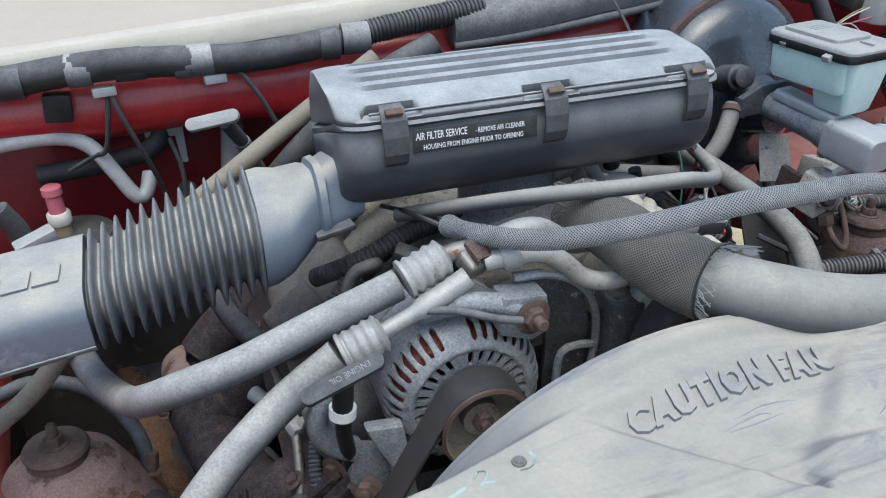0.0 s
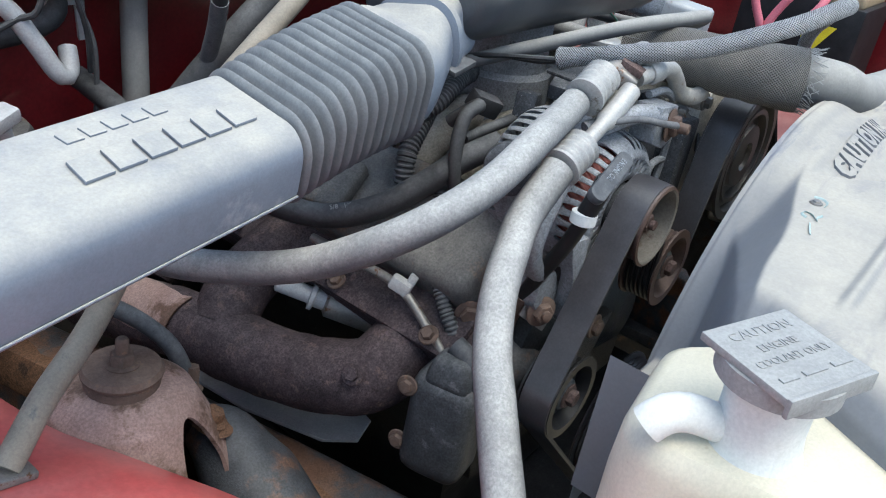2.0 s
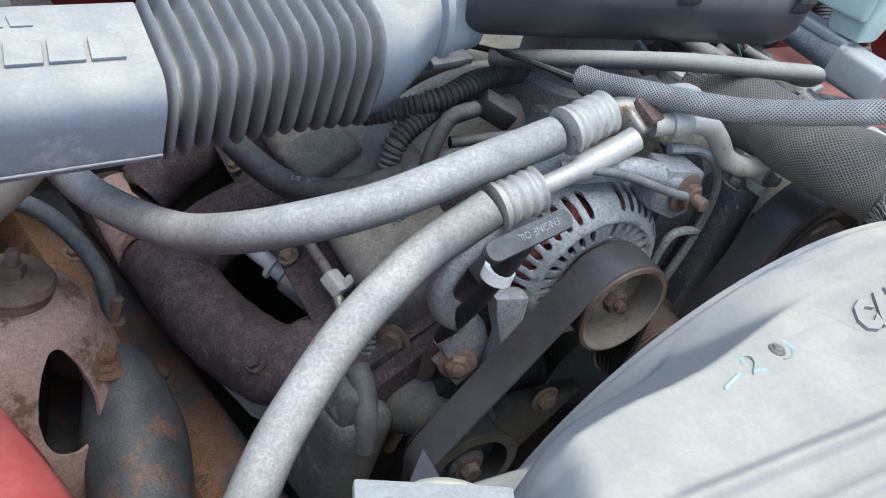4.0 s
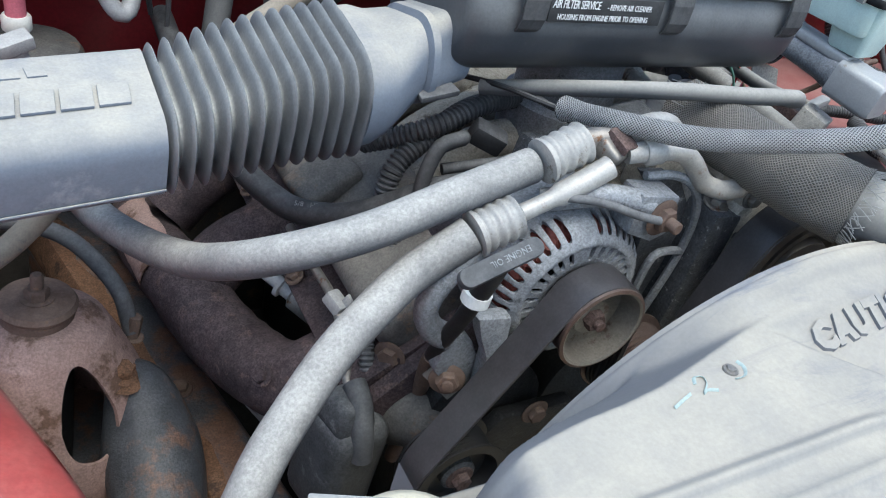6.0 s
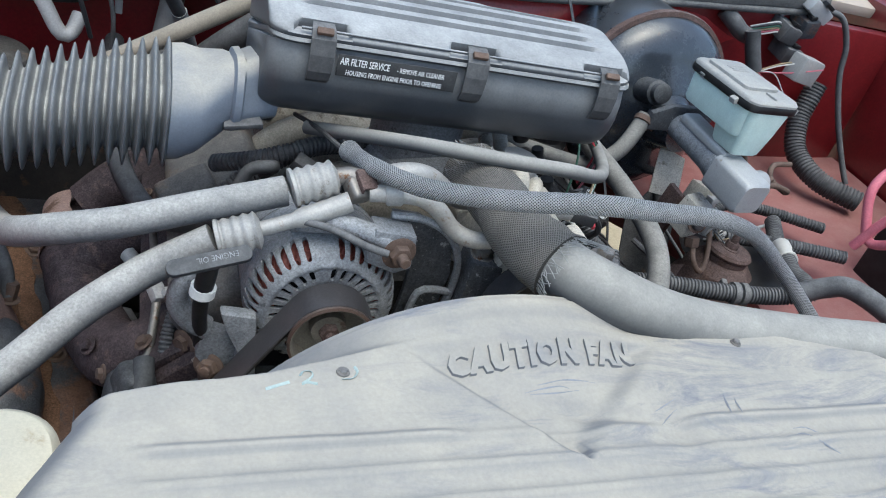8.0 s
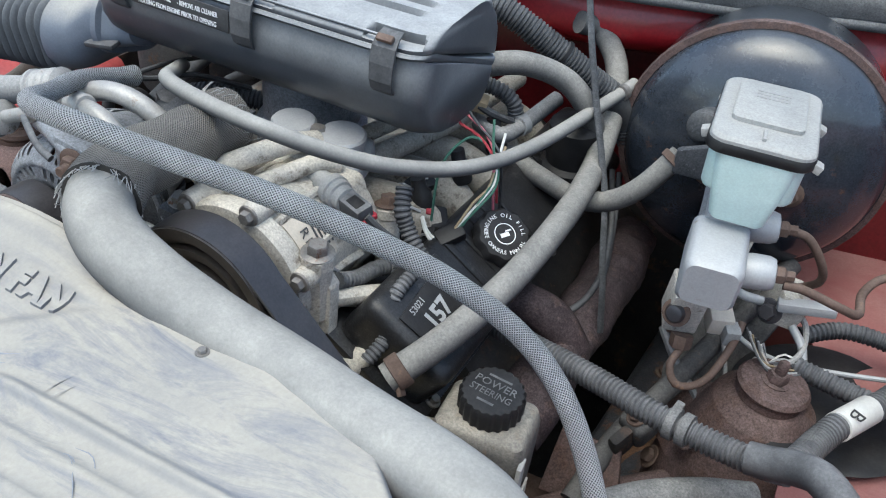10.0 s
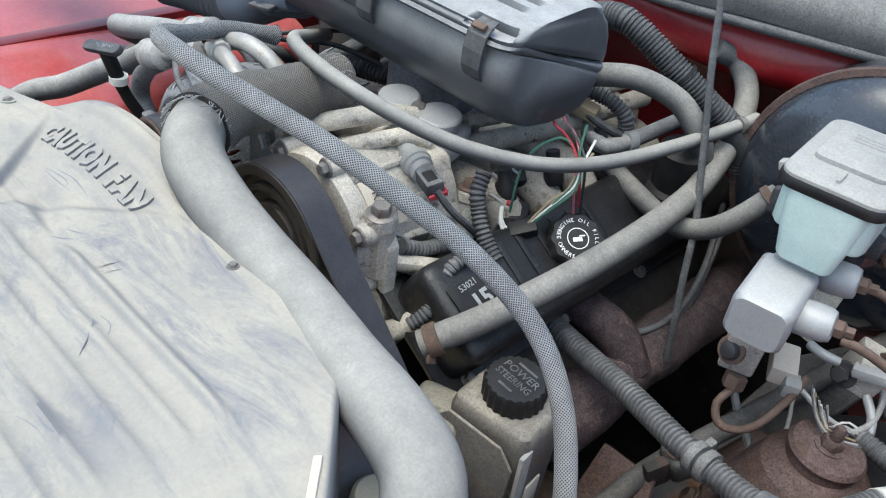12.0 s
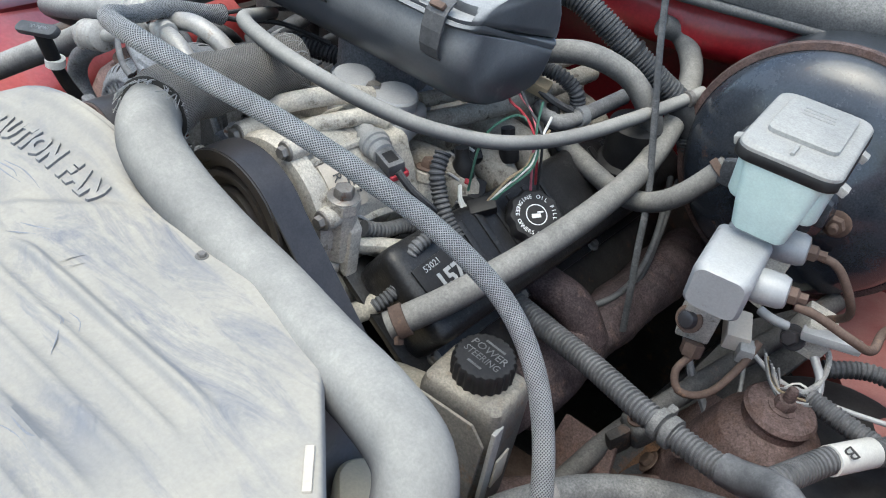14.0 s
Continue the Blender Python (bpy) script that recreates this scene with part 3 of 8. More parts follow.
def plate(outline, thick, m=None, bevel=0.001, bm=None):
    """A flat plate cut to an outline, in the frame's xy, thick along its z."""
    own = bmesh.new()
    f = own.faces.new([own.verts.new((x, y, 0)) for x, y in outline])
    ext = bmesh.ops.extrude_face_region(own, geom=[f])
    bmesh.ops.translate(own, vec=(0, 0, thick), verts=[v for v in ext["geom"] if isinstance(v, bmesh.types.BMVert)])
    if bevel:
        rim = [e for e in own.edges if len(e.link_faces) == 2 and e.calc_face_angle(0) > 0.6]
        bmesh.ops.bevel(own, geom=rim, offset=bevel, segments=2, profile=0.6, affect="EDGES")
    return join(own, m, bm)


def rounded(w, h, r, n=6):
    """Points of a rounded rectangle about the origin."""
    out = []
    for cx, cy, a in ((w / 2 - r, h / 2 - r, 0), (-w / 2 + r, h / 2 - r, 90), (-w / 2 + r, -h / 2 + r, 180), (w / 2 - r, -h / 2 + r, 270)):
        for k in range(n + 1):
            b = radians(a + 90 * k / n)
            out.append((cx + r * math.cos(b), cy + r * math.sin(b)))
    return out


def hexhead(m, r=0.007, h=0.006, washer=True, bm=None, shank=0.0):
    """A hexagon bolt head on a washer, with a short threaded end if it has one."""
    bm = bm or bmesh.new()
    if washer:
        lathe([(r * 1.5, 0), (r * 1.55, 0.0008), (r * 1.4, 0.0018)], m, 20, bm)
    lathe([(r, 0.0015), (r, h * 0.85), (r * 0.86, h)], m, 6, bm)
    if shank:
        lathe([(r * 0.5, h * 0.9), (r * 0.5, h + shank * 0.9), (r * 0.4, h + shank)], m, 12, bm)
    return bm


def lettering(text, size, depth=0.0004, align="LEFT", spacing=1.0, bold=0.0):
    cu = bpy.data.curves.new("text", "FONT")
    cu.body, cu.size, cu.extrude, cu.align_x, cu.space_character = text, size, depth, align, spacing
    cu.resolution_u = 2
    cu.offset = bold
    ob = new("text", cu)
    bpy.context.view_layer.update()
    me = bpy.data.meshes.new_from_object(ob.evaluated_get(bpy.context.evaluated_depsgraph_get()))
    bpy.data.objects.remove(ob)
    own = bmesh.new()
    own.from_mesh(me)
    bpy.data.meshes.remove(me)
    return own

# ---- ground and body shell ----
bm = bmesh.new()
bmesh.ops.create_grid(bm, x_segments=40, y_segments=40, size=200)
for v in bm.verts:
    v.co.z = 0.02 * noise.noise(v.co * 0.13)
solid("ground", bm, M["sand"], "sunlit tan sandy ground under the truck", "ground", kind="structure")

# firewall, cowl and its edge
bm = bmesh.new()
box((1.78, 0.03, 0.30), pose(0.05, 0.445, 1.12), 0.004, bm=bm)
# lower firewall in a dark colour that paints in its shade
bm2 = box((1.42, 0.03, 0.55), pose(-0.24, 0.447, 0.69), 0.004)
solid("wall_lower_firewall", bm2, M["rail"], "lower firewall coloured dark to paint in its shade", "firewall", kind="structure")
# dark side panels, added to stand in for shade low in the bay
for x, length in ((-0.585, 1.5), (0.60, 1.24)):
    solid("wall_shade_side", box((0.02, length, 0.5), pose(x, -0.90 + length / 2, 0.70), 0.004), M["rail"], "added dark side panel that paints in the bay's shade", "inner fender", kind="structure")
# dark sheet added where only shade lies below the engine
solid("floor_shade_sheet", box((0.74, 0.66, 0.01), pose(0.05, 0.12, 0.60), 0.003), M["grease_shade"], "added dark sheet that paints in shade below the engine", "undertray", kind="structure")
# dark block added to hide bright ground in the right-hand gap
solid("floor_gap_block", box((0.34, 0.36, 0.02), pose(0.47, -0.06, 0.70, 0, 6, 0), 0.004), M["frame_dusty"], "added dark block that covers bright ground in a gap", "crossmember", kind="structure")
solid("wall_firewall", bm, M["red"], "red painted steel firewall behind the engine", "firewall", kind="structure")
rows = []
for x in np.linspace(-0.85, 0.94, 64):
    dip = 0.006 * math.sin(9 * x) + 0.004 * math.sin(23 * x + 1)
    prof = [(0.43, 1.165), (0.39, 1.168), (0.352, 1.178 + dip), (0.337, 1.192 + dip), (0.334, 1.21), (0.342, 1.235), (0.36, 1.252), (0.375, 1.262), (0.43, 1.262)]
    back = float(np.interp(x, (0.206, 0.326, 0.454, 0.59, 0.75), (0.0, 0.042, 0.075, 0.094, 0.107)))
    rows.append([Vector((x, min(y + back, 0.455), z + 0.02 * (x + 0.4) * 0.4)) for y, z in prof])
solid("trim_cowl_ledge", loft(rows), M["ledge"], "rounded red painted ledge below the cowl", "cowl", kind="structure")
rows = []
for x in np.linspace(-0.9, 0.16, 30):
    k = -0.006 + 0.052 * (x + 0.47)
    rows.append([Vector((x, y, z + k)) for y, z in ((0.348, 1.260), (0.347, 1.278), (0.352, 1.285), (0.375, 1.287), (0.385, 1.281), (0.385, 1.260))])
solid("trim_cowl_lip", loft(rows), M["cream"], "dusty cream lip along the cowl edge", "trim", kind="structure")
bm = bmesh.new()
box((1.12, 0.5, 0.02), pose(-0.34, 0.62, 1.31, 12), 0.006, bm)
solid("trim_cowl_panel", bm, M["cowltan"], "dusty tan cowl panel below the windscreen", "cowl", kind="structure")
solid("trim_cowl_panel", box((0.72, 0.44, 0.02), pose(0.585, 0.715, 1.33, 12), 0.006), M["cowltan"], "dusty tan cowl panel behind the hood seal", "cowl", kind="structure")

# left fender top and the right inner fender
rows = []
edge = [(-0.545, 0.34), (-0.535, 0.22), (-0.526, 0.14), (-0.514, 0.075), (-0.495, 0.025), (-0.478, -0.02), (-0.463, -0.06), (-0.448, -0.11), (-0.435, -0.18), (-0.43, -0.30), (-0.43, -0.5)]
for p, s in spline([(x, y, 1.0) for x, y in edge], 0.02):
    x, y = p.x, p.y
    rows.append([Vector((x + a, y, z)) for a, z in ((0.004, 0.905), (0.003, 0.945), (-0.005, 0.957), (-0.03, 0.967), (-0.06, 0.976), (-0.09, 0.983), (-0.13, 0.990), (-0.2, 0.998), (-0.6, 1.005), (-0.66, 0.89), (-0.6, 0.87))])
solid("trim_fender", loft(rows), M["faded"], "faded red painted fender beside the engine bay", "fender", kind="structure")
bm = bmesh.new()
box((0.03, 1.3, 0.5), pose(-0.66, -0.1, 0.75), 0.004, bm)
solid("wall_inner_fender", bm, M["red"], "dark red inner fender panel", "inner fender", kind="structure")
rows = []
for y in np.linspace(-0.5, 0.43, 48):
    row = []
    inner = 0.520 - 0.09 * min(1, max(0, (abs(y - 0.06) - 0.16) / 0.10))
    for x in np.linspace(inner, 0.95, 34):
        z = 0.985 + 0.10 * (x - 0.455) + 0.02 * math.exp(-((x - 0.60) ** 2 + (y - 0.2) ** 2) / 0.01) + 0.003 * noise.noise(Vector((x * 9, y * 9, 0)))
        row.append(Vector((x, y, z)))
    rows.append(row + [Vector((x, y, 0.93)) for x in np.linspace(0.95, inner + 0.007, 34)])
solid("trim_fender_shelf", loft(rows), M["shelf"], "dusty red inner fender shelf round the shock tower", "inner fender", kind="structure")
bm = bmesh.new()
box((0.03, 1.4, 0.5), pose(0.97, -0.05, 1.06, 0, -6, 0), 0.004, bm)
solid("wall_fender_side", bm, M["red"], "red painted inside of the outer fender", "fender", kind="structure")

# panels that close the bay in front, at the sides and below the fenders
# unseen front panel, added to keep light bounced off the sand out
solid("wall_front_blocker", box((1.5, 0.02, 0.45), pose(0, -0.70, 0.76), 0.004), M["rail"], "unseen dark front panel added to block ground bounce", "radiator support", kind="structure")
solid("trim_fender_top", box((0.42, 1.5, 0.02), pose(1.18, -0.02, 1.30, 0, 4, 0), 0.006), M["faded"], "faded red fender top", "fender", kind="structure")
# unseen side panels, added for the same blocking of bounced light
for x in (-1.12, 1.0):
    solid("wall_side_blocker", box((0.02, 1.3, 0.42), pose(x, -0.08, 0.76), 0.004), M["red"], "unseen red side panel added to block ground bounce", "fender", kind="structure")

# frame rails
def rail(x, slant, label):
    """A boxed rail with scaling rust along its inner top edge."""
    def middle(y):
        return x + slant * (y - 0.09) + (0.03 * math.sin(y * 2.2) if slant == 0 else 0), 0.745 + 0.02 * math.cos(3 * y)

    rows, flake = [], []
    for y in np.linspace(-0.75, 0.75, 90):
        c, h = middle(y)
        rows.append([Vector((c + a, y, h + b + 0.0012 * noise.noise(Vector((a * 40, y * 40, b * 40))))) for a, b in rounded(0.075, 0.12, 0.014, 4)])
        w = 0.030 + 0.016 * noise.noise(Vector((0, y * 14, 5))) + 0.006 * noise.noise(Vector((0, y * 60, 9)))
        left = c - math.copysign(0.038, -x)
        way = math.copysign(1, left - c)
        flake.append([Vector((left + way * 0.0015, y, h + 0.02)), Vector((left + way * 0.0015, y, h + 0.047)), Vector((left - way * 0.008, y, h + 0.0618)), Vector((left - way * w, y, h + 0.0622)), Vector((left - way * w, y, h + 0.055)), Vector((left - way * 0.004, y, h + 0.02))])
    ob = thing("frame_rail", label, "frame rail", (x, 0, 0.68))
    part("beam", loft(rows), M["skirt"], ob)
    part("rust_scale", loft(flake), M["scale"], ob, "orange-brown scaling rust")
    for y in (-0.3, -0.12, 0.1, 0.3):
        c, h = middle(y)
        part("bolt", hexhead(axes((c, y, h + 0.061), (0, 0, 1)), 0.008, 0.007), M["rust"], ob)
    return ob


rail(-0.338, -0.2, "grimy blue-black frame rail with scaling rust beside the exhaust manifold")
rail(0.367, 0, "grimy blue-black frame rail with scaling rust below the brake cylinder")

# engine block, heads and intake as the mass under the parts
block = thing("engine_block", "greasy cast iron engine block, coloured near black for deep shade", "engine", (0.0, 0.1, 0.6))
# the block's near-black colour paints in its deep shade
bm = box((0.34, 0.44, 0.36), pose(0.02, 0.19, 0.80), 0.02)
part("block", bm, M["grease_shade"], block)
bm = box((0.16, 0.5, 0.09), pose(-0.165, 0.16, 0.985, 0, -42, 0), 0.012)
part("cylinder_head", bm, M["manifold"], block, "rusty brown cylinder head")
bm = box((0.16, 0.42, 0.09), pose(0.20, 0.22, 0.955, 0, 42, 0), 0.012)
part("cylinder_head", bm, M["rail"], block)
manifold = part("intake_manifold", box((0.15, 0.40, 0.10), pose(0.02, 0.18, 1.055), 0.03, segments=4), M["tancast"], block, "dusty cast aluminium intake manifold")
for y in (0.03, 0.085, 0.14, 0.20, 0.26):
    part("runner", tube([(0.05, y, 1.09), (0.10, y + 0.01, 1.110), (0.150, y + 0.015, 1.106), (0.185, y + 0.015, 1.07)], 0.019, 14), M["tancast"], manifold)
    part("runner", tube([(0.0, y, 1.09), (-0.06, y, 1.10), (-0.11, y, 1.08), (-0.15, y, 1.04)], 0.019, 14), M["tancast"], manifold)
bm = lathe([(0.055, 0), (0.055, 0.05), (0.048, 0.055), (0.048, 0.12)], axes((-0.0, 0.09, 1.09), (0, 0, 1)))
part("throttle_body", bm, M["alu"], block)


# ---- air cleaner ----
cleaner = thing("air_cleaner", "dusty black plastic air cleaner housing with three clips", "air cleaner", (0.0, 0.08, 1.2))
X0, X1 = -0.180, 0.170


def corner(x, r=0.024):
    """How far the front and back stand back where the housing's ends are rounded in plan."""
    d = min(x - X0, X1 - x)
    return 0.0 if d >= r else r - math.sqrt(max(0.0, r * r - (r - max(d, 0.0)) ** 2))


ENDS = (0.0, 0.0006, 0.0018, 0.0036, 0.006, 0.0095, 0.014, 0.019, 0.024)


def housing(profile, inset, relief=None, fine=60):
    """Lofts a side profile along the housing's length with rounded ends."""
    cz = sum(p[1] for p in profile) / len(profile)
    line = [X0 + d for d in ENDS] + list(np.linspace(X0 + 0.027, X1 - 0.027, fine)) + [X1 - d for d in reversed(ENDS)]
    rings = []
    for x in line:
        k = 1 - 0.85 * corner(x) / 0.086
        h = 1 - inset * corner(x) / 0.024
        ring = []
        for y, z in profile:
            dy, dz = relief(x, y, z) if relief else (0.0, 0.0)
            y = y + dy if y + dy < 0.03 else 0.03 + 0.87 * (y + dy - 0.03)
            ring.append(Vector((x, 0.072 + (y - 0.072) * k, cz + (z + dz - cz) * h)))
        rings.append(ring)
    return rings


base = [(0.002, 1.276), (-0.004, 1.262), (-0.006, 1.246), (-0.003, 1.23), (0.004, 1.217), (0.016, 1.207), (0.035, 1.200), (0.07, 1.196), (0.11, 1.196), (0.135, 1.2), (0.15, 1.21),
        (0.159, 1.226), (0.158, 1.232), (0.08, 1.255)]
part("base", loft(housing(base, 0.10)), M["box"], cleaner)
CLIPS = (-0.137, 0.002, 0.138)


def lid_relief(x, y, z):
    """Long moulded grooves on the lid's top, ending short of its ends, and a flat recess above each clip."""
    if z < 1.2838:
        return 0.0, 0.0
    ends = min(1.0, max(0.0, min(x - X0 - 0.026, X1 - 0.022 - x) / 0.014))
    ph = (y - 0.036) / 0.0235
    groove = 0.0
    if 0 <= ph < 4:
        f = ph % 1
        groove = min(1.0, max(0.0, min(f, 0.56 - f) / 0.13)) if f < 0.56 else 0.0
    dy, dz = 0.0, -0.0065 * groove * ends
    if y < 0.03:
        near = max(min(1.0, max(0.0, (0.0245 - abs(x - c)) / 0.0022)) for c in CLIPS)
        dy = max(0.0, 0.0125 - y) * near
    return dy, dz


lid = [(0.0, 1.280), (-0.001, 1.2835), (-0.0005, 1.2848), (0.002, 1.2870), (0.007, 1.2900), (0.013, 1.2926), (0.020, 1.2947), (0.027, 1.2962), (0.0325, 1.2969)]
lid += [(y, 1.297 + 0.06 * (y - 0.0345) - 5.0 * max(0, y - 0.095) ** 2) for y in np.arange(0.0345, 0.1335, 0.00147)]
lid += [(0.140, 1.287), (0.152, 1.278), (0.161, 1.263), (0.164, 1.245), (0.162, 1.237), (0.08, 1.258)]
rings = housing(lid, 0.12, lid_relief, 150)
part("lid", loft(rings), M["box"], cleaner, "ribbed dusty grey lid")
flange = [(-0.004, 1.2765), (-0.006, 1.279), (-0.004, 1.2815), (0.08, 1.2575), (0.163, 1.2375), (0.1655, 1.2345), (0.162, 1.232), (0.08, 1.2535)]
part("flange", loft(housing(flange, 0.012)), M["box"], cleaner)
bm = box((0.115, 0.05, 0.03), pose(0.005, 0.130, 1.2775, -15), 0.013, segments=4)
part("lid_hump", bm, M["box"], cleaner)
for x in CLIPS:
    clip = part("clip", bmesh.new(), M["loom"], cleaner, "worn grey clip")
    rows = []
    for y, z, w in ((0.005, 1.2945, 0.009), (-0.003, 1.2915, 0.010), (-0.0095, 1.285, 0.0105), (-0.0125, 1.272, 0.0105), (-0.013, 1.258, 0.010), (-0.0105, 1.250, 0.0095), (-0.006, 1.246, 0.009)):
        n = Vector((0, 0.0022, 0.0)) if y < 0 else Vector((0, 0.0, -0.0022))
        rows.append([Vector((x - w, y, z)), Vector((x, y - 0.0007, z)), Vector((x + w, y, z)), Vector((x + w, y, z)) + n, Vector((x - w, y, z)) + n])
    b2 = loft(rows)
    bmesh.ops.recalc_face_normals(b2, faces=b2.faces)
    b2.to_mesh(clip.data)
    b2.free()
    part("clip_spring", box((0.014, 0.006, 0.004), pose(x, -0.0075, 1.2915, 35), 0.001), M["rust"], clip, "rusty spring wire")
part("lid_crease", box((0.30, 0.003, 0.002), pose(-0.005, 0.0022, 1.2884), 0.0008), M["box"], cleaner)
label = part("label", box((0.108, 0.0008, 0.019), pose(-0.068, -0.0072, 1.264, -4, 0.5, 0), 0.0003), M["dark"], cleaner, "printed black sticker")
m = pose(-0.120, -0.0078, 1.2655, 86, 0.5, 0)
part("print", join(lettering("AIR FILTER SERVICE", 0.0088, 0.0002, spacing=0.93), m @ Matrix.Diagonal((0.62, 1, 1, 1))), M["ink"], label, "white print", smooth=0)
part("print", join(lettering("- REMOVE AIR CLEANER", 0.0062, 0.0002), m @ pose(0.0505, 0, 0) @ Matrix.Diagonal((0.66, 1, 1, 1))), M["ink"], label, "white print", smooth=0)
part("print", join(lettering("HOUSING FROM ENGINE PRIOR TO OPENING", 0.0062, 0.0002), m @ pose(0.006, -0.0085, 0) @ Matrix.Diagonal((0.68, 1, 1, 1))), M["ink"], label, "white print", smooth=0)


# ---- intake duct: rigid tube, bellows, neck ----
duct = thing("intake_duct", "dusty grey plastic intake duct with a ribbed bellows", "intake duct", (-0.5, 0.04, 1.1))


def section(c, w, h, r, lean):
    """A rounded rectangle across the duct, its top leaning back."""
    out = []
    for a, b in rounded(w, h, r, 7):
        k = radians(lean)
        out.append(Vector((c[0], c[1] + a * math.cos(k) - b * math.sin(k), c[2] + a * math.sin(k) + b * math.cos(k))))
    return out


D0, D1 = Vector((-0.80, -0.027, 1.150)), Vector((-0.387, 0.031, 1.163))
rings = [section(D0.lerp(D1, k), 0.104, 0.060, 0.020, 8) for k in np.linspace(0, 1, 24)]
tubepart = part("tube", loft(rings), M["duct"], duct)
part("seam", tube([D0 + Vector((0, -0.0497, -0.0225)), D0.lerp(D1, 0.5) + Vector((0, -0.0497, -0.0225)), D1 + Vector((0, -0.0497, -0.0225))], 0.0009, 8, 0.05), M["duct"], tubepart)
B1 = Vector((-0.247, 0.044, 1.187))
rings = []
n = 13
for i in range(n * 12 + 1):
    k = i / (n * 12)
    ph = (k * n) % 1
    bulge = (0.5 - 0.5 * math.cos(2 * math.pi * ph)) ** 1.35
    g = 0.0137 * bulge
    rings.append(section(D1.lerp(B1, k) + Vector((0, 0, 0.004 * math.sin(math.pi * k))), 0.084 + 2 * g + 0.004 * k, 0.040 + 2 * g + 0.018 * k, 0.019 + g * 0.6, 8))
part("bellows", loft(rings), M["bellows"], duct, "accordion ribbed bellows")
rings = [section(c, w, h, r, a) for c, w, h, r, a in (
    ((-0.254, 0.044, 1.187), 0.092, 0.060, 0.026, 8), ((-0.250, 0.044, 1.187), 0.114, 0.080, 0.037, 8), ((-0.240, 0.045, 1.188), 0.114, 0.080, 0.037, 8), ((-0.226, 0.048, 1.189), 0.106, 0.072, 0.034, 7),
    ((-0.206, 0.051, 1.199), 0.092, 0.064, 0.028, -8), ((-0.200, 0.052, 1.201), 0.086, 0.060, 0.026, -13), ((-0.198, 0.052, 1.202), 0.096, 0.068, 0.03, -14), ((-0.192, 0.053, 1.203), 0.096, 0.068, 0.03, -14),
    ((-0.190, 0.054, 1.204), 0.086, 0.058, 0.017, -15), ((-0.182, 0.057, 1.207), 0.086, 0.058, 0.016, -15), ((-0.160, 0.062, 1.212), 0.086, 0.058, 0.016, -15))]
neck = part("neck", loft(rings), M["duct"], duct, "tapered neck joining the housing")
part("foot", plate([(0, 0), (0.034, 0.004), (0.028, 0.04), (0.0, 0.05)], 0.005, pose(-0.205, 0.0, 1.186, 8, -6, 0), 0.0015), M["loom"], duct, "flat plastic tab")
# raised badge, drawn as plain slanted blocks
bx = D1 - D0
for i in range(6):
    p = D1.lerp(D0, 0.060 + 0.052 * i) + Vector((0, -0.014, 0.0286))
    m = axes(p, (0, -0.14, 1), bx)
    part("badge_block", plate([(-0.0125, -0.0105), (0.0065, -0.0105), (0.0110, 0.0105), (-0.0080, 0.0105)], 0.0022, m, 0.0006), M["duct"], tubepart, "raised badge mark")
    part("badge_notch", plate([(-0.0046, -0.0060), (-0.0010, -0.0060), (0.0018, 0.0062), (-0.0018, 0.0062)], 0.0012, m @ pose(0, 0, 0.0009), 0.0003), M["bellows"], tubepart)
for i in range(5):
    p = D1.lerp(D0, 0.160 + 0.036 * i) + Vector((0, 0.0175, 0.0328))
    part("badge_block", box((0.0115, 0.011, 0.0024), axes(p, (0, -0.14, 1), bx), 0.0006), M["duct"], tubepart, "raised badge mark")


# ---- air conditioning hoses ----
AC_UP = [(-0.163, -0.089, 1.187), (-0.226, -0.097, 1.172), (-0.283, -0.101, 1.155), (-0.33, -0.092, 1.138), (-0.358, -0.062, 1.112), (-0.374, -0.018, 1.083), (-0.394, 0.033, 1.063), (-0.415, 0.091, 1.051), (-0.432, 0.151, 1.054)]
AC_LO = [(-0.216, -0.114, 1.153), (-0.256, -0.117, 1.128), (-0.286, -0.128, 1.111), (-0.314, -0.141, 1.093), (-0.344, -0.162, 1.073), (-0.37, -0.186, 1.061), (-0.398, -0.217, 1.034), (-0.429, -0.255, 1.001), (-0.446, -0.313, 0.958)]
hoses = thing("air_conditioning_hose_pair", "two dusty grey rubber hoses with crimped aluminium ends", "hose", (-0.3, -0.1, 1.0))


def crimp(a, b, r):
    a, b = Vector(a), Vector(b)
    L = (b - a).length
    prof = [(r * 1.0, 0), (r * 1.30, 0.0008), (r * 1.30, 0.0035), (r * 1.14, 0.0045)]
    for i in range(1, 25):
        s = 0.0045 + i * (L - 0.008) / 24
        prof.append((r * (1.17 - 0.075 * math.cos(2 * math.pi * 3.5 * i / 24)), s))
    prof += [(r * 1.05, L - 0.002), (r * 0.7, L)]
    return lathe(prof, axes(a, b - a), 24)


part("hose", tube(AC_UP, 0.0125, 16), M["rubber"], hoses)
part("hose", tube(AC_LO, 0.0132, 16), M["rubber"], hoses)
part("crimp", crimp((-0.160, -0.0935, 1.192), (-0.124, -0.089, 1.204), 0.0125), M["crimp"], hoses)
part("crimp", crimp((-0.214, -0.114, 1.153), (-0.181, -0.113, 1.165), 0.0125), M["crimp"], hoses)
part("pipe", tube([(-0.184, -0.113, 1.164), (-0.165, -0.113, 1.172), (-0.14, -0.112, 1.183), (-0.115, -0.111, 1.196)], 0.0062, 14, shape=lambda s, t: 1.0 if s < 0.035 else 1.35), M["bright"], hoses, "bare aluminium pipe")
part("pipe", tube([(-0.128, -0.089, 1.203), (-0.115, -0.09, 1.207), (-0.1, -0.097, 1.208)], 0.0075, 14), M["steel"], hoses)
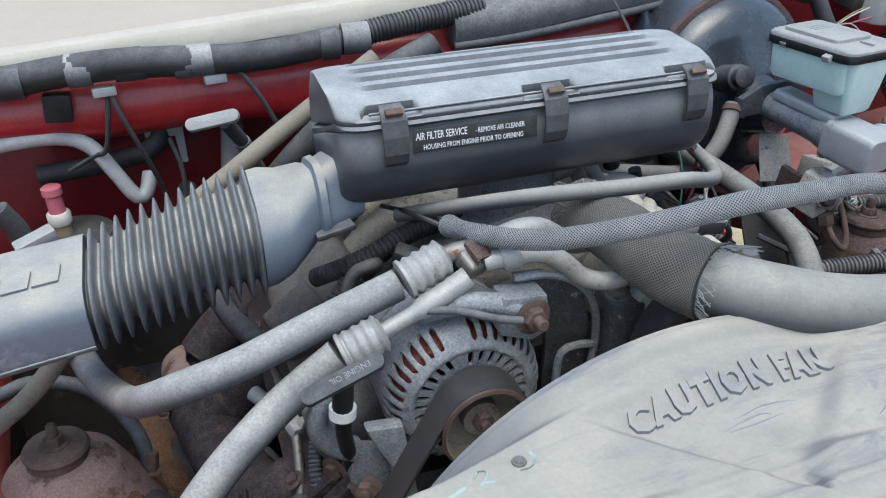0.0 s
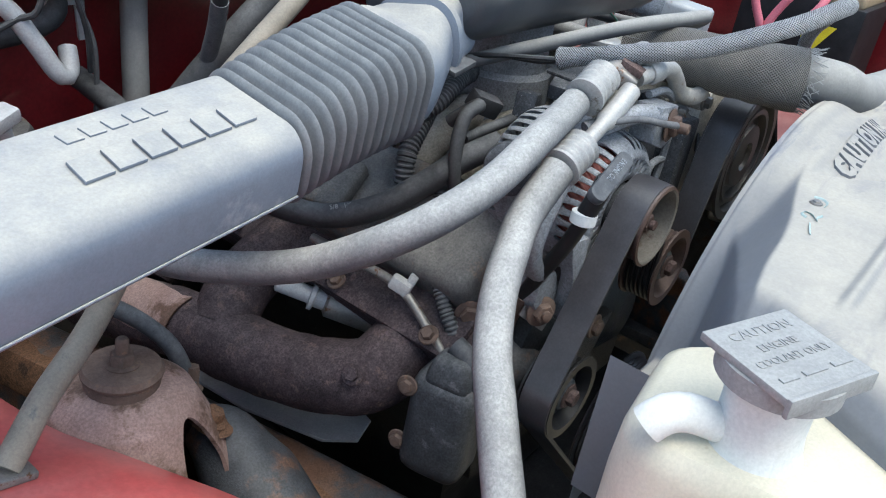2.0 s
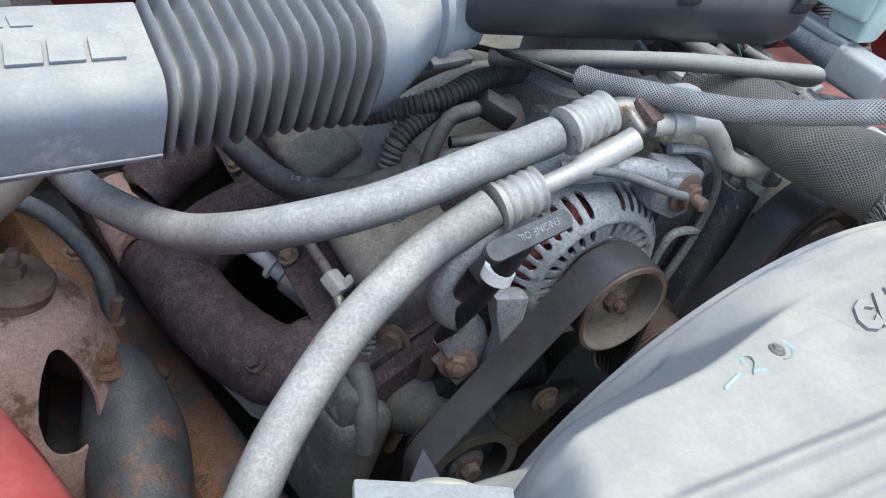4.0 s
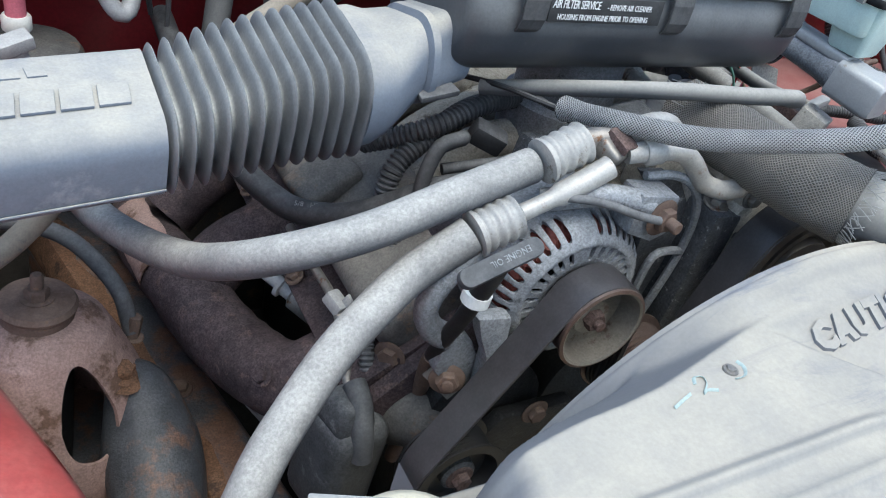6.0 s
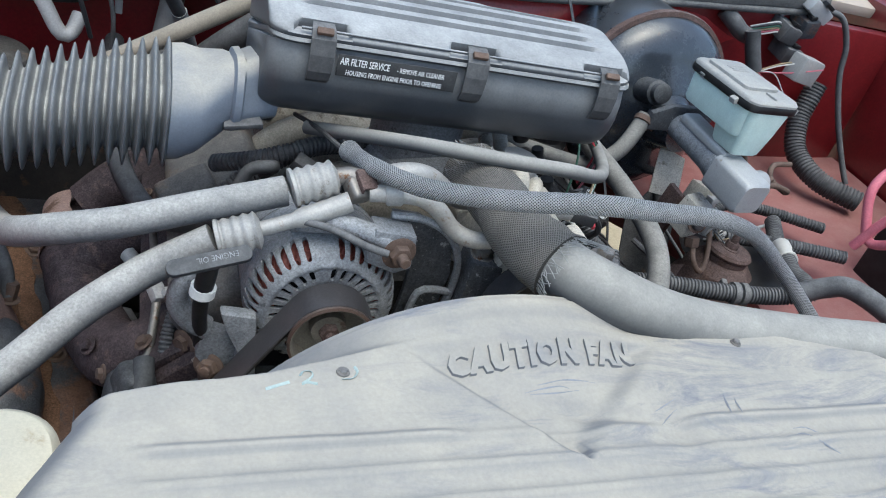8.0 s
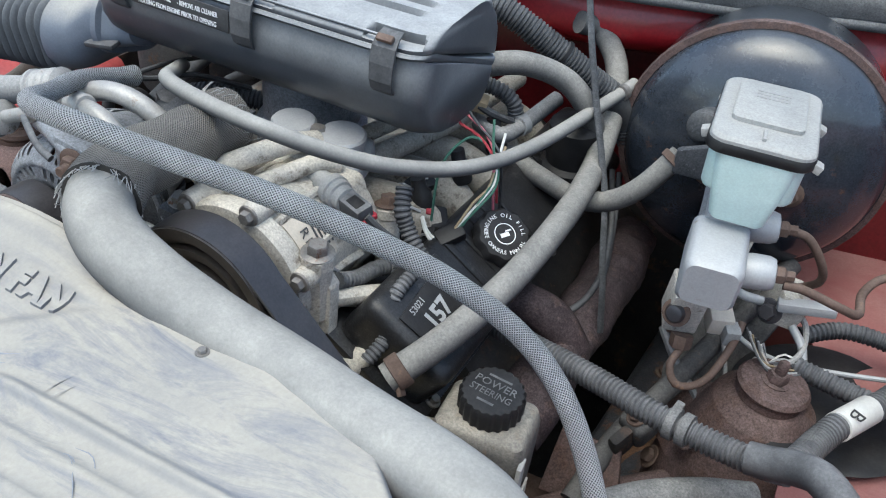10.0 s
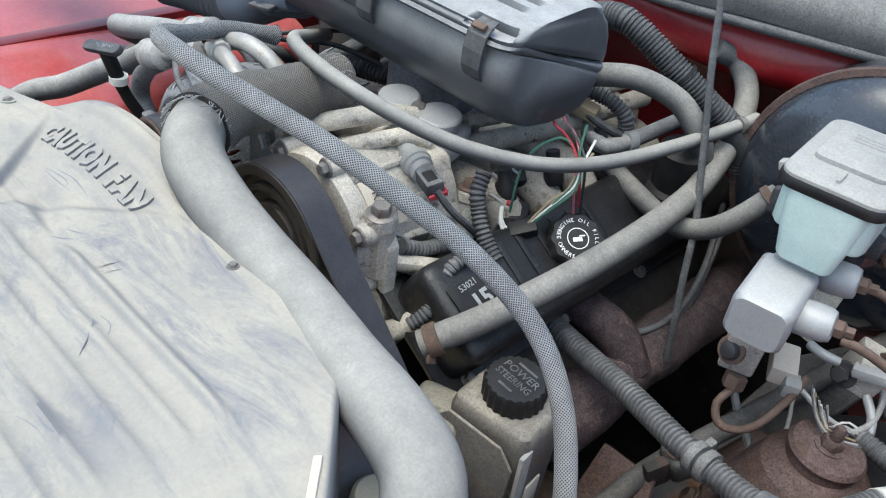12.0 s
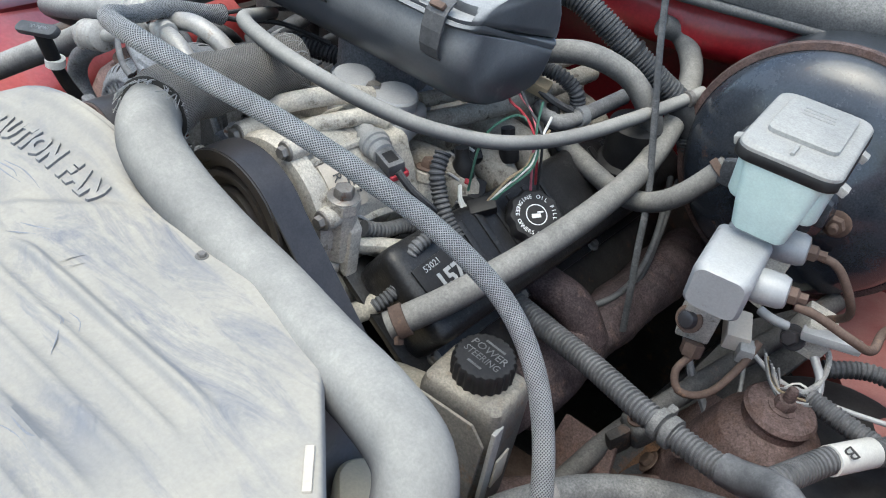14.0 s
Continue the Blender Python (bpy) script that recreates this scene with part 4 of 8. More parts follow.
coupling = part("coupling", box((0.018, 0.020, 0.016), axes((-0.108, -0.100, 1.201), (0.1, -0.5, 1), (1, 0.2, 0.3)), 0.004, segments=3), M["steel"], hoses, "rusty steel coupling block")
cl = axes((-0.104, -0.103, 1.2125), (0.05, -0.35, 1), (1, 0.15, 0.25))
part("retainer_top", plate(rounded(0.013, 0.020, 0.002, 3), 0.0016, cl, 0.0005), M["brownrust"], hoses, "rusty retaining clip")
for k in (-1, 1):
    part("retainer_side", plate([(-0.016, 0), (0.014, 0), (0.014, -0.007), (0.006, -0.007), (0.006, -0.016), (0.002, -0.020), (-0.004, -0.018), (-0.004, -0.008), (-0.016, -0.008)], 0.0016, cl @ pose(0.0065 * k, 0, 0.001) @ axes((0, 0, 0), (1, 0, 0), (0, 1, 0)) @ Matrix.Diagonal((0.66, 0.66, 1, 1)), 0.0004), M["brownrust"], hoses, "rusty retaining clip")
part("pipe", tube([(-0.1, -0.107, 1.203), (-0.08, -0.112, 1.207), (-0.058, -0.115, 1.207), (-0.04, -0.116, 1.196), (-0.025, -0.118, 1.181), (-0.008, -0.124, 1.176), (0.008, -0.126, 1.178)], 0.0075, 14), M["bright"], hoses, "bent aluminium pipe")
part("pipe", tube([(-0.1, -0.095, 1.207), (-0.07, -0.09, 1.215), (-0.045, -0.085, 1.210), (-0.02, -0.075, 1.19), (0.0, -0.06, 1.175), (0.02, -0.045, 1.165)], 0.0085, 14), M["bright"], hoses, "bent aluminium pipe")
part("collar", lathe([(0.009, 0), (0.0105, 0.002), (0.0105, 0.012), (0.009, 0.014)], axes((-0.088, -0.11, 1.206), (1, -0.2, 0.2)), 20), M["bright"], hoses)


# ---- radiator hose with mesh sleeve ----
RAD = [(0.010, -0.045, 1.197), (0.016, -0.105, 1.203), (0.017, -0.162, 1.207), (0.033, -0.199, 1.208), (0.064, -0.222, 1.203), (0.107, -0.229, 1.190), (0.160, -0.232, 1.179), (0.219, -0.237, 1.175), (0.281, -0.250, 1.179),
       (0.335, -0.260, 1.183), (0.372, -0.270, 1.180), (0.390, -0.288, 1.163), (0.396, -0.315, 1.134), (0.396, -0.355, 1.090)]
rad = thing("radiator_hose", "thick pale grey radiator hose with a frayed mesh sleeve", "radiator hose", (0.1, -0.2, 1.1))
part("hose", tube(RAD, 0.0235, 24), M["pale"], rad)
sleeve = tube(RAD[:4], 0.0250, 28, step=0.004, shape=lambda s, t: 1.02 + 0.14 * (s / t) ** 4 + 0.025 * math.sin(s * 150) + 0.10 * max(0, 1 - s / 0.02))
for v in sleeve.verts:
    v.co += Vector((0.0012, 0.0012, 0.0012)) * noise.noise(v.co * 90)
part("mesh_sleeve", sleeve, M["mesh"], rad, "dark woven mesh sleeve")
random.seed(4)
for end, way, n in ((Vector(RAD[3]), Vector(RAD[4]) - Vector(RAD[2]), 90), (Vector(RAD[0]) * 0.8 + Vector(RAD[1]) * 0.2, Vector(RAD[0]) - Vector(RAD[1]), 60)):
    fray = bmesh.new()
    f = axes(end, way)
    for k in range(n):
        a = 2 * math.pi * k / n + random.uniform(-0.05, 0.05)
        L = random.uniform(0.002, 0.010) + (0.014 if 0.5 < a < 1.1 or 3.6 < a < 4.4 else 0)
        p = f @ Vector((0.0258 * math.cos(a), 0.0258 * math.sin(a), -0.004))
        b2 = a + random.uniform(-0.3, 0.3)
        q = f @ Vector(((0.0262 + L * 0.3) * math.cos(b2), (0.0262 + L * 0.3) * math.sin(b2), L))
        tube([p, p.lerp(q, 0.5) + Vector((0, 0, random.uniform(-0.001, 0.002))), q], 0.00038, 4, 0.004, bm=fray)
    part("frayed_threads", fray, M["greycap"], rad)

BRAID = [(-0.100, 0.002, 1.185), (-0.103, -0.035, 1.199), (-0.098, -0.093, 1.219), (-0.071, -0.145, 1.235), (-0.028, -0.193, 1.26), (0.036, -0.213, 1.275), (0.098, -0.199, 1.265), (0.163, -0.181, 1.253), (0.219, -0.161, 1.234),
         (0.272, -0.138, 1.207), (0.325, -0.124, 1.172), (0.369, -0.135, 1.137), (0.409, -0.17, 1.095), (0.432, -0.211, 1.043), (0.44, -0.261, 0.993)]
braid = thing("braided_hose", "grey braided sleeve hose looped over the engine", "hose", (0.1, -0.15, 1.0))
part("sleeve", tube(BRAID[1:], 0.0078, 18, 0.005, shape=lambda s, t: 1 + 0.25 * max(0, 1 - s / 0.018)), M["braid"], braid)
# black disc painting the shade within the sleeve's open end
part("mouth_shade", lathe([(0.0004, 0.002), (0.0085, 0.0), (0.0102, -0.0008)], axes((-0.1030, -0.0350, 1.1990), (-0.08, 0.9, -0.35)), 18, caps=False), M["black"], braid)
part("cable", tube([(-0.103, -0.045, 1.201), (-0.100, -0.015, 1.190), (-0.09, 0.03, 1.18), (-0.06, 0.07, 1.16)], 0.0028, 8), M["dark"], braid)
part("cable", tube([(-0.104, -0.045, 1.200), (-0.112, -0.012, 1.194), (-0.12, 0.03, 1.185), (-0.13, 0.08, 1.17)], 0.0024, 8), M["dark"], braid)

VAC = [(-0.124, 0.046, 1.175), (-0.076, -0.014, 1.204), (-0.031, -0.064, 1.227), (0.03, -0.082, 1.231), (0.084, -0.082, 1.228), (0.126, -0.055, 1.21), (0.163, -0.018, 1.193), (0.198, 0.042, 1.177), (0.223, 0.119, 1.17), (0.246, 0.223, 1.173), (0.265, 0.285, 1.184)]
vac = thing("vacuum_hose", "pale grey rubber vacuum hose curving round the housing", "hose", (0.095, -0.014, 1.16))
part("hose", tube(VAC, 0.0068, 14), M["pale"], vac)
part("end_clamp", lathe([(0.0074, 0), (0.0084, 0.0005), (0.0084, 0.006), (0.0074, 0.0065)], axes((0.259, 0.262, 1.180), (0.2, 0.62, 0.11)), 16), M["steel"], vac)
HEAT = [(0.219, -0.116, 1.069), (0.245, -0.078, 1.093), (0.262, -0.034, 1.111), (0.27, 0.02, 1.119), (0.272, 0.083, 1.123), (0.27, 0.145, 1.126), (0.263, 0.21, 1.131), (0.252, 0.272, 1.155), (0.231, 0.326, 1.182), (0.201, 0.345, 1.206), (0.181, 0.327, 1.216)]
heat = thing("heater_hose", "pale dusty heater hose with a rusty spring clamp", "hose", (0.265, 0.090, 1.053))
part("hose", tube(HEAT, 0.0122, 18), M["hosegrey"], heat)
part("clamp", lathe([(0.0132, 0), (0.0145, 0.0005), (0.0145, 0.011), (0.0132, 0.0115)], axes((0.222, -0.112, 1.0715), (0.026, 0.038, 0.024)), 20), M["rust"], heat, "rusty spring clamp")
part("clamp_ear", box((0.004, 0.010, 0.010), axes((0.232, -0.116, 1.064), (0.5, -0.4, -0.6)), 0.001), M["rust"], heat)
LOOM = [(0.228, 0.045, 1.020), (0.290, 0.030, 1.026), (0.350, 0.014, 1.034), (0.408, -0.003, 1.040), (0.459, -0.012, 1.044), (0.495, -0.022, 1.054), (0.513, -0.034, 1.070)]
BRANCH = [(0.511, -0.030, 1.067), (0.520, -0.010, 1.065), (0.531, 0.025, 1.057), (0.545, 0.056, 1.057), (0.569, 0.101, 1.047), (0.599, 0.157, 1.05)]
loom = thing("wiring_loom", "ribbed grey wiring conduit held by a plastic clip", "wiring loom", (0.382, -0.006, 1.011))
part("conduit", tube(LOOM, 0.0105, 14, 0.0011, ribbed(0.0044)), M["loom"], loom)
part("conduit", tube(BRANCH, 0.0105, 14, 0.0011, ribbed(0.0044)), M["loom"], loom)
part("tape", tube([(0.485, -0.031, 1.064), (0.498, -0.033, 1.069), (0.517, -0.040, 1.082), (0.534, -0.057, 1.096), (0.567, -0.088, 1.089), (0.613, -0.116, 1.065), (0.676, -0.138, 1.05)], 0.0128, 14), M["loom"], loom, "grey tape wrap")
for k in range(2):
    part("clip", lathe([(0.0116, 0), (0.0142, 0.0005), (0.0142, 0.008), (0.0116, 0.0085)], axes((0.421 + 0.011 * k, -0.0052 - 0.002 * k, 1.0408 + 0.001 * k), (0.05, -0.009, 0.004)), 12), M["seal"], loom, "grey plastic clip")
part("clip_prong", box((0.008, 0.020, 0.012), pose(0.424, 0.012, 1.036, 12, 0, -10), 0.002), M["seal"], loom, "grey plastic clip")
HTR = [(-0.15, -0.02, 1.125), (-0.177, -0.003, 1.11), (-0.201, 0.018, 1.084), (-0.225, 0.041, 1.061), (-0.246, 0.068, 1.046), (-0.264, 0.1, 1.04), (-0.285, 0.16, 1.045), (-0.30, 0.26, 1.06), (-0.30, 0.40, 1.08)]
htr = thing("heater_hose", "dark grey heater hose with white printed marks", "hose", (-0.2, 0.05, 1.03))
part("hose", tube(HTR, 0.0115, 16), M["dark"], htr)
part("print", join(lettering("5/8   HEATER - 5/8", 0.009, 0.0002), axes((-0.262, 0.070, 1.0555), (-0.35, -0.45, 0.8), (0.72, -0.70, 0.42)) @ Matrix.Diagonal((0.7, 0.7, 1, 1))), M["greycap"], htr, "worn print", smooth=0)
brace = thing("brace_rod", "dusty tan painted steel brace rod to the fender", "brace", (-0.35, 0.13, 1.0))
part("rod", tube([(-0.10, 0.19, 1.279), (-0.228, 0.163, 1.21), (-0.365, 0.130, 1.128), (-0.457, 0.09, 1.045), (-0.495, 0.068, 1.026), (-0.535, 0.048, 1.010), (-0.572, 0.029, 0.986)], 0.0092, 14), M["rodtan"], brace)
part("foot", box((0.03, 0.024, 0.006), pose(-0.572, 0.029, 0.984, 0, 14, 0), 0.002), M["steel"], brace)


# ---- fan shroud ----
shroud = thing("fan_shroud", "dusty grey plastic fan shroud with raised letters and dents", "fan shroud", (0.0, -0.35, 0.95))


def step01(v):
    v = min(1.0, max(0.0, v))
    return v * v * (3 - 2 * v)


RING_Y, RING_Z, RING_R = -0.2266, 0.956, 0.2458


def shroud_rear(x):
    edge = -0.2555 - 0.187 * max(0, -0.095 - x) + 0.002 * math.sin(40 * x)
    return edge + 0.007 * step01(x / 0.1) - 0.06 * max(0, x - 0.13)


def shroud_top(x, y):
    u = RING_Y - y                                   # distance forward of the rear lip
    arc = RING_Z + math.sqrt(max(1e-6, RING_R ** 2 - x * x)) if abs(x) < RING_R else RING_Z
    mid = step01((0.13 - abs(x)) / 0.06)
    hump = arc - 0.36 * mid * max(0, u - 0.004) * step01(u / 0.02) - 0.08 * max(0, u - 0.045)
    level = 1.180 + 0.045 * x - 0.04 * max(0, u - 0.078)
    soft = 0.014 if x < 0 else 0.03
    valley = step01((0.104 - 1.0 * max(0, u - 0.034) - abs(x + 0.002)) / soft) * step01((u - 0.030) / 0.01)
    flat = level - 0.008 * valley
    back = y - shroud_rear(x)                        # behind the crease of the flat top
    lip = 0.016 + 0.18 * (x + 0.25)
    drop = 1.25 * max(0, back) + 6.0 * max(0, back - lip)
    ridge = 0.0
    if y < -0.322:
        w = ((-0.322 - y) / 0.0235) % 1
        ridge = 0.0034 * step01(1 - abs(2 * w - 1) * 1.7) * step01((x + 0.285) / 0.03) * step01((0.30 - x) / 0.03) * (1 - step01((0.10 - abs(x)) / 0.03) * step01((y + 0.345) / 0.02))
    panel = max(1.05, flat + ridge - drop)
    k = 260.0
    z = math.log(math.exp(k * (panel - 1.2)) + math.exp(k * (hump - 1.2))) / k + 1.2 if u > -0.0005 else hump
    z -= 0.004 * step01((0.003 - u) / 0.003)
    dent = -0.005 * math.exp(-((x - 0.03) ** 2 / 0.0014 + (y + 0.322 + 0.3 * (x - 0.03)) ** 2 / 0.00008)) - 0.004 * math.exp(-((x - 0.075) ** 2 / 0.0002 + (y + 0.34) ** 2 / 0.0008))
    dent -= 0.003 * math.exp(-((x - 0.20) ** 2 / 0.004 + (y + 0.40 - 0.2 * (x - 0.2)) ** 2 / 0.00005))
    return z + dent + 0.0012 * noise.noise(Vector((x * 18, y * 18, 0))) + 0.0005 * noise.noise(Vector((x * 65, y * 65, 3)))


bm = bmesh.new()
us = np.linspace(0, 1, 270)
ys = np.concatenate([np.linspace(-0.2251, -0.345, 76), np.linspace(-0.347, -0.60, 76)])
grid = []
for y in ys:
    left = -0.304 + 0.55 * min(0, y + 0.30)
    right = 0.308 + 1.12 * max(0, -0.275 - y)
    row = [bm.verts.new((left - 0.006, y, 0.98)), bm.verts.new((left - 0.002, y, 1.09))]
    for u in us:
        x = left + u * (right - left)
        drop = 0.018 * (1 - min(1, u / 0.035)) ** 2 + 0.004 * (1 - min(1, (1 - u) / 0.01)) ** 2
        row.append(bm.verts.new((x, y, shroud_top(x, y) - drop)))
    row += [bm.verts.new((right + 0.003, y, 1.14)), bm.verts.new((right + 0.004, y, 1.05))]
    grid.append(row)
for a, b in zip(grid, grid[1:]):
    for k in range(len(a) - 1):
        bm.faces.new((a[k], a[k + 1], b[k + 1], b[k]))
part("panel", bm, M["shroud"], shroud, smooth=55)
ringm = axes((0, RING_Y, RING_Z), (0, -1, 0))
bm = bmesh.new()
ro = []
for a in np.linspace(radians(-60), radians(240), 120):
    deep = 0.003 + 0.070 * step01((abs(RING_R * math.cos(a)) - 0.12) / 0.03) if math.sin(a) > 0 else 0.073
    ro.append([ringm @ Vector((r * math.cos(a), -r * math.sin(a) * -1, h)) for r, h in ((RING_R - 0.006, -0.001), (RING_R - 0.001, -0.0012), (RING_R - 0.001, deep), (RING_R - 0.006, deep))])
loft(ro, bm)
part("ring", bm, M["shroud"], shroud, "round rear lip of the shroud")
# raised warning letters on the sloping front of the hump
word = lettering("CAUTION FAN", 0.030, 0.0025, "CENTER", 1.16, 0.0021)
bmesh.ops.triangulate(word, faces=word.faces)
wide = max(v.co.x for v in word.verts) - min(v.co.x for v in word.verts)
bmesh.ops.scale(word, vec=(0.146 / wide, 0.80, 1), verts=word.verts)
bmesh.ops.subdivide_edges(word, edges=[e for e in word.edges if e.calc_length() > 0.01], cuts=2)
for v in word.verts:
    x = v.co.x - 0.0012
    y = -0.2800 + 0.045 * x + v.co.y * 0.92
    v.co = Vector((x, y, shroud_top(x, y) + (0.0023 if v.co.z > 0 else -0.002)))
part("letters", word, M["shroud"], shroud, "raised moulded letters", smooth=30)
part("bolt", hexhead(axes((-0.147, -0.279, shroud_top(-0.147, -0.279) - 0.0008), (0, 0, 1)), 0.0030, 0.003), M["steel"], shroud)
part("bolt", hexhead(axes((0.174, -0.259, shroud_top(0.174, -0.262) - 0.001), (0, 0, 1)), 0.003, 0.004), M["steel"], shroud)
for pts in ([(-0.197, -0.291), (-0.190, -0.2885), (-0.182, -0.286)], [(-0.175, -0.281), (-0.172, -0.277), (-0.167, -0.278), (-0.168, -0.283), (-0.175, -0.2885), (-0.171, -0.287), (-0.165, -0.289)], [(-0.139, -0.275), (-0.138, -0.280), (-0.142, -0.285), (-0.149, -0.2855)]):
    part("chalk_mark", tube([(x, y, shroud_top(x, y) + 0.0005) for x, y in pts], 0.0011, 8, 0.0015, squash=0.25), M["teal"], shroud, "pale chalk mark")
random.seed(21)
for x0, y0, x1, y1, n in ((0.127, -0.333, 0.133, -0.306, 2), (0.192, -0.366, 0.157, -0.339, 3), (0.070, -0.328, 0.095, -0.316, 2), (-0.020, -0.299, 0.030, -0.297, 3), (0.22, -0.41, 0.25, -0.405, 2)):
    for k in range(n):
        o, q = random.uniform(-0.006, 0.006), random.uniform(-0.006, 0.006)
        bend = random.uniform(-0.004, 0.004)
        pts = [(x0 + o, y0 + q), ((x0 + x1) / 2 + o, (y0 + y1) / 2 + q + bend), (x0 + o + (x1 - x0) * random.uniform(0.6, 1.05), y0 + q + (y1 - y0) * random.uniform(0.6, 1.05))]
        part("scuff", tube([(x, y, shroud_top(x, y) + 0.0001) for x, y in pts], random.uniform(0.0003, 0.0007), 6, 0.004, squash=0.12, shape=lambda s, t: 0.25 + math.sin(math.pi * min(1, s / t))), M["scuff"], shroud, "bluish grey scuff mark")
part("tab", box((0.005, 0.028, 0.022), pose(0.3500, -0.3225, 1.186, 0, -8, 45), 0.001), M["cream"], shroud, "cream plastic tab")


# ---- alternator ----
alt = thing("alternator", "weathered aluminium alternator with vents showing red windings", "alternator", (-0.1205, -0.1, 1.0))
am = axes((-0.1205, -0.150, 1.0965), (0, 1, 0))


def vented_half(m):
    """A cast end frame: short slots round the face, long slots over the rounded shoulder."""
    prof = [(0.027, 0.0215), (0.030, 0.0200), (0.033, 0.0195)] + [(0.033 + 0.0016 * k, 0.0195) for k in range(1, 9)] + [(0.0475, 0.0180), (0.0500, 0.0182), (0.0520, 0.0200)]
    prof += [(0.0525 + 0.0120 * math.sin(radians(9 * k)), 0.0215 + 0.026 * (1 - math.cos(radians(9 * k)))) for k in range(1, 11)] + [(0.0655, 0.049), (0.0655, 0.054)]
    seg = 480
    bm = bmesh.new()
    rows = [[bm.verts.new(m @ Vector((r * math.cos(2 * math.pi * s / seg), r * math.sin(2 * math.pi * s / seg), h))) for s in range(seg)] for r, h in prof]
    for i in range(len(rows) - 1):
        rm = (prof[i][0] + prof[i + 1][0]) / 2
        for s in range(seg):
            long_slot = 0.0535 < rm < 0.0643 and 0.22 < (s + 0.5) / 12 % 1 < 0.76 and (s // 12) % 20 not in (8, 9)
            short_slot = 0.0345 < rm < 0.0455 and 0.24 < (s + 0.5) / 16 % 1 < 0.74 and (s // 16) % 15 != 6
            if not (long_slot or short_slot):
                bm.faces.new((rows[i][s], rows[i][(s + 1) % seg], rows[i + 1][(s + 1) % seg], rows[i + 1][s]))
    smooth_border(bm, 4)
    bmesh.ops.recalc_face_normals(bm, faces=bm.faces)
    bmesh.ops.solidify(bm, geom=bm.faces[:], thickness=0.0036)
    for v in bm.verts:
        v.co += Vector((1, 1, 1)) * 0.0005 * noise.noise(v.co * 150)
    return bm


part("front_housing", vented_half(am), M["alu"], alt, "slotted grimy aluminium front housing", smooth=50)
part("rear_housing", vented_half(axes((-0.1205, -0.004, 1.0965), (0, -1, 0))), M["alu"], alt, "slotted grimy aluminium rear housing", smooth=50)
part("stator_band", lathe([(0.0625, 0.052), (0.0648, 0.053), (0.0648, 0.093), (0.0625, 0.094)], am, 64), M["alu"], alt, "smooth laminated band")
# near-black rotor paints the shade inside the vents
part("rotor", lathe([(0.012, 0.026), (0.041, 0.027), (0.041, 0.12)], am, 36), M["vent_shade"], alt)
rings = [[am @ Vector((r * (1 + 0.022 * math.cos(54 * t)) * math.cos(t + 9 * h), r * (1 + 0.022 * math.cos(54 * t)) * math.sin(t + 9 * h), h + 0.0012 * math.cos(54 * t))) for t in np.linspace(0, 2 * math.pi, 325)[:-1]] for r, h in ((0.044, 0.030), (0.051, 0.031), (0.0555, 0.038), (0.0575, 0.048), (0.0575, 0.062), (0.050, 0.062))]
part("winding", loft(rings), M["copper"], alt, "red enamelled copper winding")
bm = lathe([(0.0335, -0.0176), (0.0358, -0.0168), (0.0358, -0.0142), (0.0332, -0.0138), (0.0332, 0.008), (0.0355, 0.009), (0.0355, 0.0125), (0.02, 0.0125)], am, 44, caps=False)
pl = part("pulley", bm, M["pulley"], alt, "rusty brown cupped pulley")
part("pulley_face", lathe([(0.0335, -0.0176), (0.0318, -0.0165), (0.0305, 0.004), (0.015, 0.006), (0.0145, -0.003), (0.002, -0.0035)], am, 44, caps=False), M["cup"], pl, "dull brown-grey inner face")
part("nut", hexhead(am @ pose(0, 0, -0.001, 180), 0.0085, 0.009, shank=0.005), M["brownrust"], pl)
part("shaft_sleeve", lathe([(0.024, 0.011), (0.024, 0.026)], am, 32), M["darkalu"], alt)
# ears and bracket
part("upper_ear", plate([(-0.020, -0.022), (0.016, -0.018), (0.018, 0.014), (0.004, 0.020), (-0.022, 0.010)], 0.024, axes((-0.076, -0.134, 1.163), (0, 1, 0), (1, 0, 0)), 0.003), M["alu"], alt)
part("upper_bolt", hexhead(axes((-0.073, -0.135, 1.166), (0.1, -1, 0.05)), 0.0095, 0.008, shank=0.009), M["rust"], alt, "rusty pivot bolt")
part("side_arm", tube([(-0.196, -0.112, 1.150), (-0.217, -0.116, 1.136), (-0.233, -0.118, 1.116), (-0.238, -0.118, 1.096), (-0.228, -0.117, 1.076), (-0.212, -0.116, 1.064)], 0.0085, 14, squash=1.2), M["alu"], alt, "curved cast arm")
part("foot", plate([(-0.216, 1.066), (-0.191, 1.058), (-0.175, 1.026), (-0.186, 1.012), (-0.203, 1.014), (-0.219, 1.036)], 0.018, axes((0, -0.104, 0), (0, -1, 0)), 0.004), M["alu"], alt, "cast mounting foot")
part("leg", plate([(-0.206, 1.096), (-0.176, 1.092), (-0.170, 1.041), (-0.166, 1.008), (-0.176, 1.003), (-0.186, 1.014), (-0.188, 1.055), (-0.198, 1.075)], 0.014, axes((0, -0.122, 0), (0, -1, 0)), 0.004), M["alu"], alt, "cast leg")
part("lower_bolt", hexhead(axes((-0.206, -0.122, 1.026), (-0.45, -0.9, 0.1)), 0.009, 0.008, shank=0.003), M["rust"], alt)
part("wire", tube([(-0.155, -0.115, 1.178), (-0.13, -0.13, 1.181), (-0.105, -0.142, 1.176), (-0.086, -0.146, 1.172)], 0.0032, 10, squash=0.7), M["loom"], alt)
part("case_cap", lathe([(0.020, 0), (0.022, 0.002), (0.022, 0.014), (0.014, 0.018)], axes((-0.185, -0.055, 1.125), (-0.8, -0.5, 0.2)), 28), M["darkalu"], alt)

